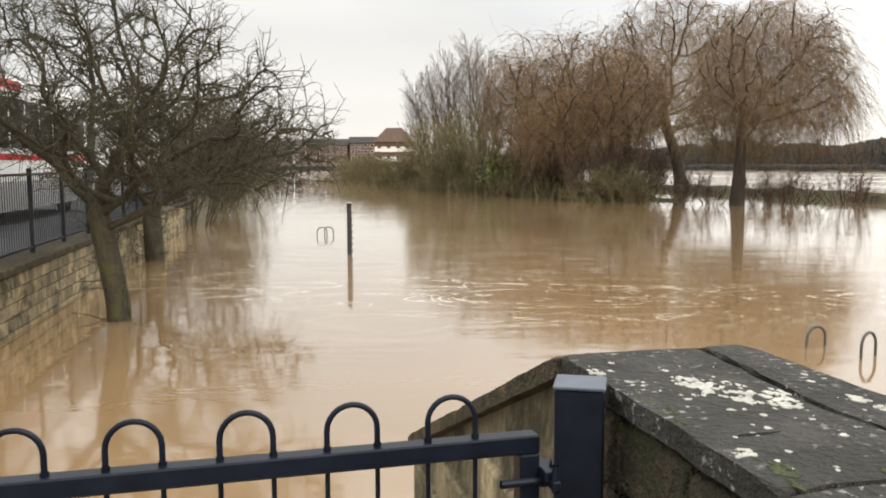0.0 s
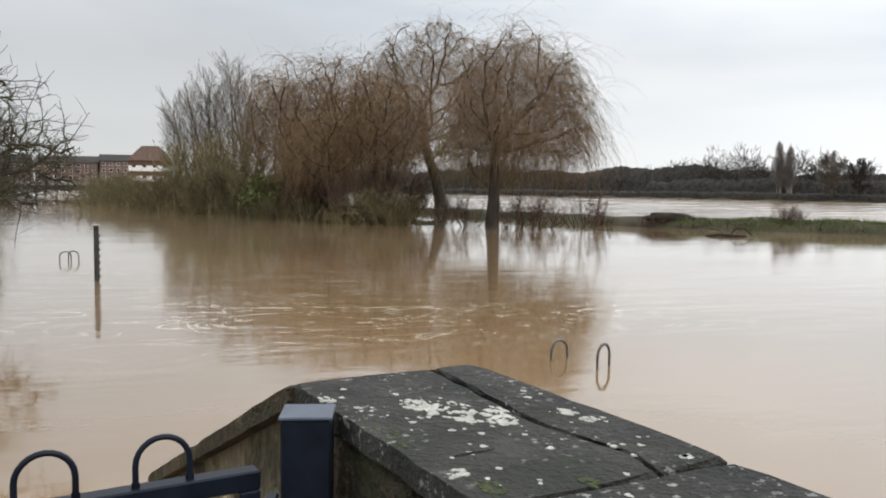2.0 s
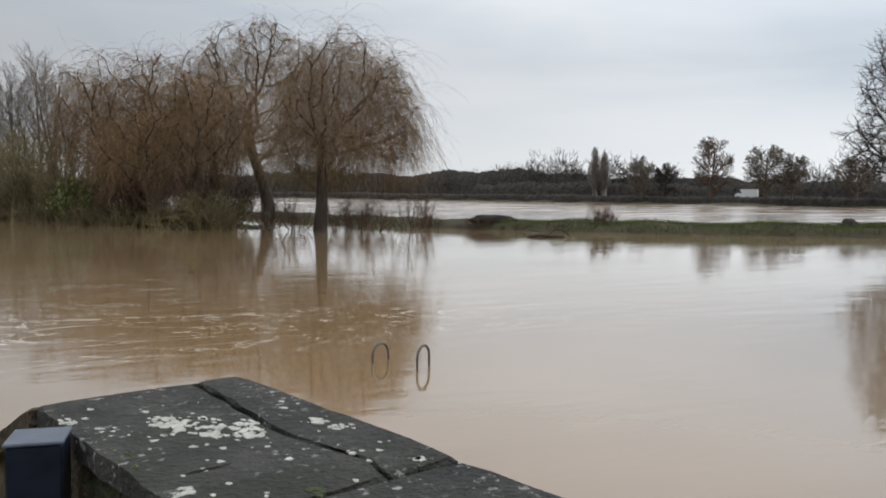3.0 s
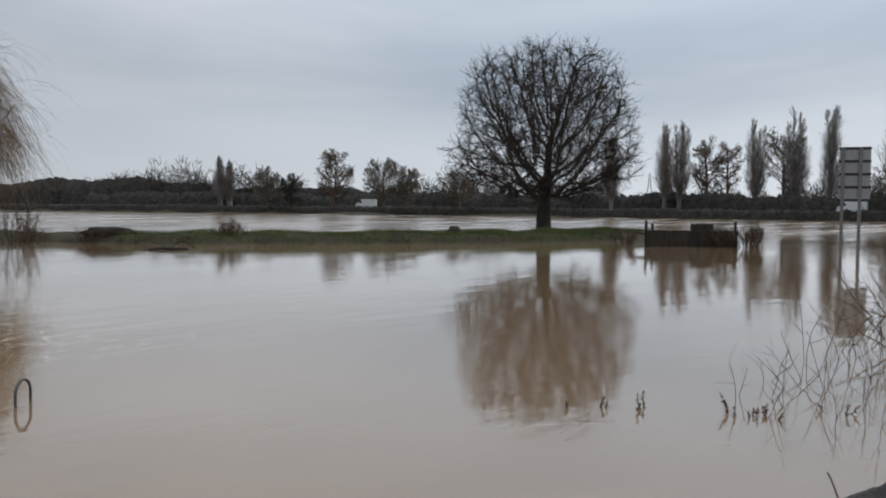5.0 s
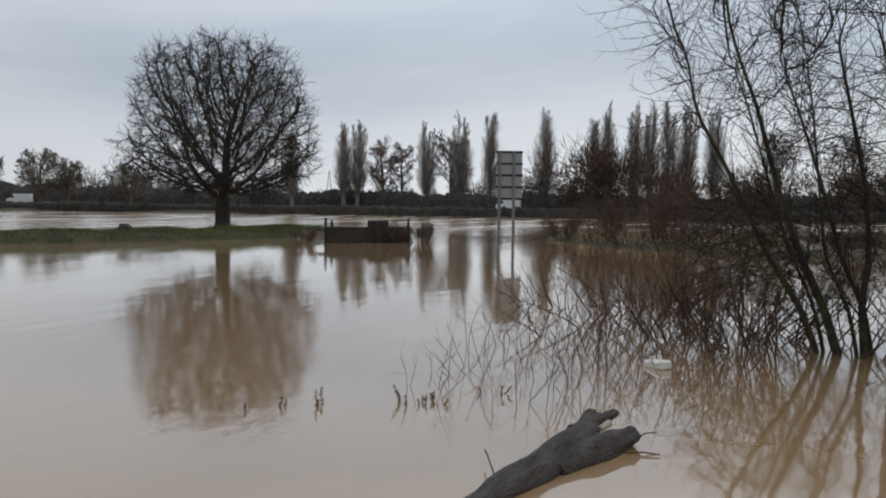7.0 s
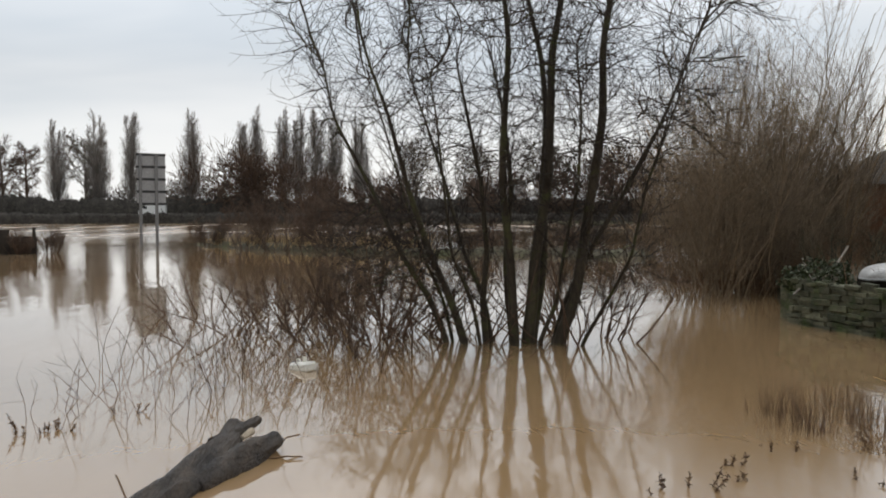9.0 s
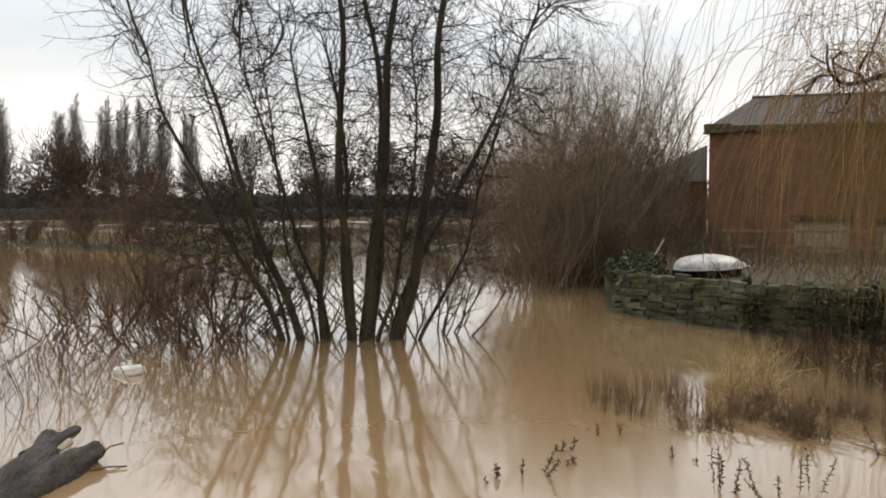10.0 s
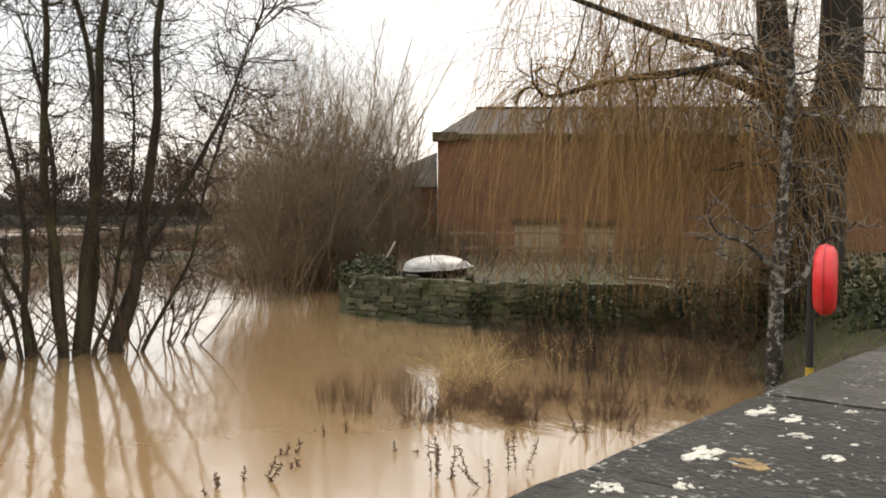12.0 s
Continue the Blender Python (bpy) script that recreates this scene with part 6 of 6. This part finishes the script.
crown_tree("many_stemmed_tree", (16.0, -4.0, 0), "bare many-stemmed tree standing in brown flood water", "tree", 151, stem_lines,
           lambda q: np.array([beside(*c) for c in np.concatenate([egg(q, 850, (0.3, 0, 6.3), (4.9, 3.0, 4.2), 0.1, 2.2), egg(q, 260, (2.4, 0.2, 1.8), (1.8, 1.5, 1.2), 0.1, 0.5), egg(q, 190, (-1.3, 0.2, 1.8), (1.1, 1.3, 1.2), 0.1, 0.5)])]),
           0.22, 0.5, BARK_MOSS, TWIG_DARK, [shoot(5, 42, (0.4, 1.3), 0.007, 0.010, 5, 0.14, 0.05), shoot(4, 44, (0.15, 0.6), 0.0038, 0.0055, 3, 0.16, 0.04, flat=True)], 0.16, 0.06, 0.013, flare=1.25, girth=tuple((q[5] * 0.85, q[5] * 0.22) for q in STEMS))
for i, (x, y, h, w, n) in enumerate(((16.6, -1.9, 2.8, 3.6, 16), (16.3, -5.4, 3.0, 2.4, 12), (16.9, -0.4, 2.4, 3.0, 14), (18.4, 0.9, 2.4, 3.4, 11), (17.4, 2.0, 1.9, 3.0, 10), (20.4, 1.0, 2.6, 3.6, 10), (21.5, 2.8, 2.2, 3.4, 10), (18.5, -5.5, 3.0, 2.6, 10), (17.8, -1.2, 2.8, 3.4, 14),  (19.5, -1.4, 3.0, 4.0, 14), (22.0, 0.2, 2.8, 4.0, 14), (15.2, -0.6, 1.6, 2.6, 10), (16.5, -5.0, 2.6, 2.2, 10), (16.4, -3.0, 2.4, 2.2, 9))):
    shrub("basal_shoots", (x, y, 0.0), h, w, "tangled bare shoots rising from flood water", 360 + i, TWIG_RED, n, (7, 4), "flooded tangled shoots", rmin=0.005, lean=1.7, stem_parts=True, last=3, bend=0.11)


def sprigs(name, area, n, h0, h1, label, seed, material, rad=0.006, lean=0.35, sub=3, category="plants", dry=False):
    """Loose stems scattered over an area (x0, x1, y0, y1), past counting."""
    rng = np.random.default_rng(seed)
    S = np.stack([rng.uniform(area[0], area[1], n), rng.uniform(area[2], area[3], n), np.zeros(n)], 1)
    S[:, 2] = np.maximum(height(S[:, 0], S[:, 1]), -0.1) - 0.02
    if dry:
        S = S[S[:, 2] > 0.06]
        n = len(S)
    D = np.stack([rng.normal(0, lean, n), rng.normal(0, lean, n), np.ones(n)], 1)
    P, R = lines(rng, S, D, rng.uniform(h0, h1, n), np.full(n, rad), 5 if sub else 3, 0.12, 0.02, 0.4)
    sets = [tubes(P, R, 3)]
    if sub:
        pos, D2, rr, span, t = offshoots(rng, P, R, sub, 0.3, 1.0, 35)
        sets.append(tubes(*lines(rng, pos, D2, span * 0.4, rr * 0.8, 4, 0.14, 0.03, 0.4), 3))
    ob = hang(name, mesh_of(name, *joined(sets)), material)
    return tagged(ob, label, category, kind="stuff")


sprigs("flooded_twigs", (12.0, 17.5, -1.2, 3.6), 90, 0.5, 1.6, "thin bare twigs poking out of the flood", 401, TWIG_RED, 0.007, 0.45)
sprigs("flooded_twigs", (10.5, 13.5, 0.9, 3.6), 26, 0.4, 1.1, "thin bare twigs poking out of the flood", 402, TWIG_RED, 0.006, 0.35)
sprigs("flooded_twigs", (13, 20, -2.5, 2.0), 60, 0.8, 2.4, "thin leaning bare branches in the flood", 403, TWIG_RED, 0.009, 0.8, 4)

def tuft(name, spots, n, h0, h1, label, seed, material, rad, lean=0.7, sub=0):
    """Stems crowded in loose clumps round spots (x, y, spread)."""
    rng = np.random.default_rng(seed)
    C = np.array(spots, float)
    who = rng.integers(0, len(C), n)
    S = np.concatenate([C[who, :2] + rng.normal(0, 0.5, (n, 2)) * C[who, 2:], np.zeros((n, 1))], 1)
    S[:, 2] = np.maximum(height(S[:, 0], S[:, 1]), -0.1) - 0.02
    D = np.concatenate([rng.normal(0, lean, (n, 2)), np.ones((n, 1))], 1)
    P, R = lines(rng, S, D, rng.uniform(h0, h1, n), np.full(n, rad), 5, 0.16 if lean > 0.2 else 0.04, -0.03 if lean > 0.4 else 0.02, 0.35)
    sets = [tubes(P, R, 3)]
    if sub:
        pos, D2, rr, span, t = offshoots(rng, P, R, sub, 0.35, 1.0, 40)
        sets.append(tubes(*lines(rng, pos, D2, span * 0.35, rr * 0.9, 3, 0.2, 0.03, 0.6), 3))
    ob = hang(name, mesh_of(name, *joined(sets)), material)
    return tagged(ob, label, "grass" if name == "dead_grass" else "plants", kind="stuff")


tuft("island_undergrowth", [(-13.5, 116, 5), (-10, 106, 4), (-6.5, 97, 4), (-3.5, 89, 3.5), (-1.5, 82, 3), (0.8, 75, 3), (3.0, 69, 2.6), (5.4, 63.5, 2.4), (7.6, 58.5, 2), (9.8, 54.6, 1.8), (11.6, 52.6, 1.5)], 3600, 0.6, 2.2, "low olive-brown undergrowth at the island waterline", 440, TWIG_OLIVE, 0.03, 0.5, 2)

# docks with seed heads standing in the water
for i, (x, y, h) in enumerate(((9.94, 4.23, 0.26), (9.75, 4.63, 0.16), (9.38, 5.0, 0.1), (10.41, 3.24, 0.3), (10.5, 3.06, 0.2), (10.58, 2.88, 0.24), (11.3, 2.25, 0.3), (7.61, -3.49, 0.3), (7.56, -3.18, 0.16), (7.76, -3.99, 0.12), (8.31, -4.23, 0.22), (8.61, -4.92, 0.18), (7.59, -5.19, 0.12),
                               (6.67, -4.89, 0.42), (6.75, -5.1, 0.3), (6.19, -5.27, 0.5), (6.3, -5.6, 0.55), (7.94, -7.1, 0.5), (7.8, -6.95, 0.4), (6.99, -7.1, 0.4), (7.07, -8.28, 0.5), (6.7, -7.6, 0.35), (7.3, -7.6, 0.45))):
    rng = np.random.default_rng(420 + i)
    dock = thing("dock_stem", pose(x, y, 0, 0, 0, i * 50), "dead brown dock stem with seed clusters in water", "plant", "dead dock stems")
    P, R = lines(rng, np.zeros((3, 3)) + rng.normal(0, 0.05, (3, 3)) * [1, 1, 0] - [0, 0, 0.2], rng.normal(0, 0.26, (3, 3)) + [0, 0, 1], rng.uniform(0.6, 0.95, 3) * (h + 0.2), np.full(3, 0.0025), 6, 0.08, 0, 0.7)
    hang("stem", mesh_of("stem", *tubes(P, R, 4)), STEM, dock)
    pos, D2, rr, span, t = offshoots(rng, P, R, 34, 0.45, 1.0, 75, 0.5)
    tagged(hang("seed_head", mesh_of("seed_head", *tubes(*lines(rng, pos, D2, rng.uniform(0.015, 0.05, len(pos)), rng.choice([0.003, 0.006], len(pos)), 3, 0.4, 0, 0.8), 4)), STEM, dock), kind="stuff")

# right bank: dead grass, weeds, brambles
tuft("dead_grass", [(11.0, -8.9, 0.45), (10.5, -8.3, 0.4), (11.6, -9.3, 0.45), (10.1, -8.3, 0.3), (10.0, -7.7, 0.25)], 520, 0.25, 0.7, "pale dead grass bent over in shallow flood", 431, STRAW, 0.008, 0.5)
tuft("dead_stems", [(9.5, -5.5, 0.25), (9.25, -5.75, 0.2), (9.9, -6.0, 0.25), (9.7, -6.5, 0.3), (10.2, -5.7, 0.2), (9.3, -6.4, 0.25), (10.4, -6.8, 0.3)], 200, 0.2, 0.6, "upright dark dead stems in shallow flood", 432, STEM, 0.006, 0.10, 1)
tuft("dead_stems", [(8.6, -6.2, 0.30), (8.9, -6.9, 0.35), (8.3, -7.2, 0.28), (7.9, -7.05, 0.2), (9.2, -7.6, 0.4), (8.5, -8.0, 0.35), (8.0, -8.6, 0.4), (7.3, -8.0, 0.25), (7.2, -9.2, 0.4)], 620, 0.15, 0.5, "tangled brown dead weeds in shallow flood", 433, STEM, 0.008, 0.5, 3)
tuft("dead_stems", [(12.6, -10.9, 0.6), (11.8, -11.0, 0.7), (11.0, -11.2, 0.7), (10.2, -11.4, 0.7), (9.6, -11.9, 0.7), (10.6, -12.4, 0.8), (9.0, -10.9, 0.6), (8.4, -11.4, 0.7), (8.2, -10.2, 0.5), (9.6, -10.2, 0.6), (11.2, -10.2, 0.5), (7.6, -10.9, 0.5)], 380, 0.25, 0.8, "brown dead weeds crowded below the rubble wall", 434, STEM, 0.009, 0.4, 2)
tuft("dead_stems", [(11.6, -10.2, 0.9), (10.4, -10.2, 0.9), (9.4, -9.9, 0.8), (8.6, -9.4, 0.7), (8.6, -11.0, 0.9)], 190, 0.5, 1.1, "tall dark dead stems in shallow flood", 439, TWIG_DARK, 0.007, 0.12, 2)
tuft("dead_grass", [(10.6, -10.7, 0.9), (9.2, -11.4, 0.8), (11.8, -12.0, 0.8)], 120, 0.25, 0.6, "pale dead grass standing in shallow flood", 437, STRAW, 0.008)
sprigs("bank_grass", (28.5, 62, 26, 49), 46000, 0.12, 0.32, "short rough green grass on the bank", 435, GRASS, 0.02, 0.5, 0, "grass", True)
sprigs("dead_grass", (47, 64, -6, 12), 2600, 0.5, 1.1, "pale dead grass on the reed bank", 436, STRAW, 0.016, 0.4, 0, "grass", True)


def foliage(name, centre, size, n, leaf, label, seed, material, category="plants", hug=0.0):
    """Small leaves, past counting, in an uneven heap."""
    rng = np.random.default_rng(seed)
    u = unit(rng.normal(0, 1, (n, 3))) * rng.uniform(0.55, 1.0, (n, 1)) ** 0.5
    u *= 1 + 0.35 * np.sin(u[:, :1] * 7 + seed) * np.sin(u[:, 1:2] * 6)
    p = np.array(centre) + u * np.array(size)
    p[:, 2] = np.maximum(p[:, 2], 0.03)
    a, b = unit(rng.normal(0, 1, (n, 3))), unit(rng.normal(0, 1, (n, 3)))
    b = unit(np.cross(a, b))
    s = leaf * rng.uniform(0.6, 1.3, (n, 1))
    v = np.stack([p - a * s, p + b * s * 0.6, p + a * s, p - b * s * 0.6], 1).reshape(-1, 3)
    ob = hang(name, mesh_of(name, v, np.arange(4 * n).reshape(-1, 4), False), material)
    return tagged(ob, label, category, kind="stuff")


foliage("ivy", (18.3, -11.4, 0.9), (0.9, 0.7, 0.5), 2200, 0.05, "dark ivy over the end of the rubble wall", 441, IVY)
foliage("ivy", (14.7, -11.7, 0.45), (0.6, 0.3, 0.55), 2200, 0.05, "dark ivy hanging on the rubble wall", 442, IVY)
foliage("ivy", (12.6, -13.0, 0.5), (0.9, 0.5, 0.5), 1800, 0.05, "dark ivy hanging on the rubble wall", 448, IVY)
foliage("ivy", (13.6, -12.25, 0.55), (0.9, 0.35, 0.45), 1500, 0.045, "dark ivy hanging on the rubble wall", 449, IVY)
tuft("dead_stems", [(11.2, -14.3, 0.6), (10.4, -14.7, 0.7), (9.6, -14.3, 0.6), (9.0, -13.6, 0.6), (8.4, -13.0, 0.6)], 500, 0.5, 1.2, "brown dead weeds on the bank below the willow", 438, STEM, 0.01, 0.5, 2)
foliage("ivy", (10.4, -14.4, 0.55), (1.3, 0.7, 0.6), 2600, 0.045, "dark ivy trailing down the bank", 452, IVY)
foliage("brambles", (7.0, -13.3, 0.9), (2.0, 1.2, 0.8), 6000, 0.05, "green brambles under the willow", 443, IVY)
foliage("brambles", (4.6, -11.6, 1.0), (1.7, 1.5, 0.7), 5000, 0.05, "green brambles behind the life ring case", 444, IVY)
foliage("leafy_shrub", (4.3, 65.2, 1.5), (1.5, 1.2, 1.6), 2600, 0.13, "pale green leafy shrub at the island's edge", 445, PALE_LEAF, "shrub")

# scrub in front of the store
for i, (x, y, h, w) in enumerate(((23.2, -10.6, 5.4, 3.2), (24.2, -12.2, 7.8, 4.2), (25.4, -14.2, 9.6, 5.0), (26.6, -15.6, 9.2, 4.6), (28.0, -17.6, 7.0, 4.0), (30.0, -14.5, 8.8, 5.4), (24.6, -13.3, 4.2, 3.4), (26.2, -15.4, 4.4, 3.6))):
    shrub("riverside_shrub", (x, y, 0.05), h, w, "tall bare brown scrub at the flood's edge", 460 + i, TWIG_SCRUB, 24, (18, 12), "right bank scrub", rmin=0.0046, lean=0.6, stem_parts=True, bend=0.13, thick=0.55)
sprigs("dead_stems", (23.6, 30, -18, -12), 1500, 0.5, 1.4, "dense dead undergrowth at the foot of the scrub", 472, STEM, 0.012, 0.5, 2)
sprigs("yard_weeds", (11.5, 22, -22, -11.5), 800, 0.3, 0.9, "brown dead weeds and litter behind the rubble wall", 470, STEM, 0.011, 0.6, 2, "plants", True)
sprigs("yard_grass", (3.2, 14, -20, -8), 2500, 0.1, 0.35, "rough green and brown grass on the right bank", 471, GRASS, 0.008, 0.6, 0, "grass", True)
for i, (x, y, h, w) in enumerate(((20.5, -13.4, 1.6, 2.4), (19.5, -15.5, 1.4, 2.2), (14.2, -16.0, 1.2, 2.0), (12.4, -15.6, 1.0, 1.6), (22.5, -16.5, 1.8, 2.4))):
    shrub("yard_shrub", (x, y, hz(x, y)), h, w, "low bare bramble scrub behind the rubble wall", 480 + i, TWIG_MOSS, 18, (8, 6), "yard scrub", rmin=0.007, lean=1.2)

# golden willow over the right bank, and a pale-barked thorn in front of it
# rgt runs along the bank from the store towards the life ring case, awy into the yard
rgt, awy = Vector((-0.592, -0.806, 0)), Vector((0.806, -0.592, 0))


def spot(r_, a_, z):
    return tuple(rgt * r_ + awy * a_ + Vector((0, 0, z)))


crown_tree("golden_willow", (7.9, -12.8, 0.4), "large golden weeping willow with a forked dark trunk", "tree", 171,
           [[spot(0.25, 0, -0.6), spot(0.3, 0, 1.0), spot(0.35, 0, 2.6)], [spot(0.3, 0, 2.5), spot(-0.25, 0, 4.0), spot(-0.45, 0, 6.4)], [spot(0.4, 0, 2.5), spot(0.75, 0, 4.2), spot(0.75, 0, 6.8)],
            [spot(-0.2, 0, 3.8), spot(-1.4, -0.2, 4.3), spot(-3.0, -0.3, 4.1), spot(-4.0, -0.3, 3.8)], [spot(-0.35, 0, 4.4), spot(-1.8, 0.3, 4.9), spot(-3.4, 0.6, 5.6), spot(-4.4, 0.6, 6.0)], [spot(-0.3, 0, 4.0), spot(-1.2, -1.0, 4.3), spot(-2.2, -1.8, 4.0)], [spot(-0.1, -0.1, 2.4), spot(-0.6, -0.7, 2.8), spot(-1.1, -1.1, 2.8)]],
           lambda q: np.array([spot(*c) for c in np.concatenate([egg(q, 460, (-2.2, 0.2, 4.0), (2.8, 2.6, 0.9), 0.2), egg(q, 110, (-1.0, -1.0, 2.7), (0.9, 0.9, 0.5), 0.2), egg(q, 80, (-2.0, 0.6, 7.2), (3.0, 2.2, 1.6), 0.3), egg(q, 80, (2.4, 1.0, 4.9), (1.2, 1.6, 1.2), 0.2), egg(q, 40, (2.4, 1.0, 7.4), (1.8, 2.0, 1.6), 0.2)])]),
           0.28, 0.55, BARK_BLACK, WILLOW_GOLD, [shoot(2, 55, (0.3, 1.1), 0.007, 0.010, 5, 0.2, -0.12, below=0.12), shoot(8, 40, (1.2, 5.2), 0.005, 0.0065, 7, 0.10, -0.5, flat=True)], 0.22, 0.02, 0.014, floor=0.15, flare=1.2, power=2.2,
           girth=((0.56, 0.5), (0.34, 0.2), (0.42, 0.26), (0.10, 0.03), (0.085, 0.03), (0.08, 0.03), (0.06, 0.02)))
crown_tree("pale_thorn", (6.75, -10.55, 0.1), "pale flaking thorn tree with crooked bare limbs", "tree", 172,
           [[spot(0, 0, -0.3), spot(0.02, 0, 1.4), spot(0.1, 0, 2.8), spot(0.18, 0, 4.4)], [spot(0.0, 0, 1.2), spot(0.35, -0.1, 1.5), spot(0.5, -0.1, 2.0)], [spot(0.02, 0, 1.5), spot(0.25, -0.1, 2.3)], [spot(0.0, 0, 1.6), spot(-0.45, -0.1, 2.0), spot(-0.75, -0.1, 2.05)]],
           lambda q: np.array([spot(*c) for c in np.concatenate([egg(q, 90, (-0.6, -0.2, 2.1), (0.8, 0.8, 0.6), 0.1), egg(q, 70, (0.6, -0.1, 2.3), (0.7, 0.7, 0.8), 0.1), egg(q, 160, (0.2, 0, 4.3), (1.3, 1.2, 1.5), 0.1)])]),
           0.14, 0.26, BIRCH, PALE_TWIG, [shoot(4, 55, (0.12, 0.5), 0.005, 0.008, 4, 0.3, 0.02)], 0.35, 0.02, 0.009, flare=1.2, girth=((0.12, 0.05), (0.05, 0.03), (0.045, 0.03), (0.045, 0.02)))
dead = thing("fallen_branch", pose(18.2, -11.4, 0.8, 0, 0, -62), "pale dead branch leaning over the flood", "branch")
hang("limb", rod([(-1.2, 0, -0.1), (-0.5, 0.1, 0.15), (0.4, 0, 0.38), (1.2, 0.1, 0.9)], 0.028, 6), PALE_TWIG, dead)
hang("side_branch", rod([(-0.3, 0.1, 0.15), (0.2, 0.5, 0.3), (0.6, 0.9, 0.6)], 0.015, 5), PALE_TWIG, dead)
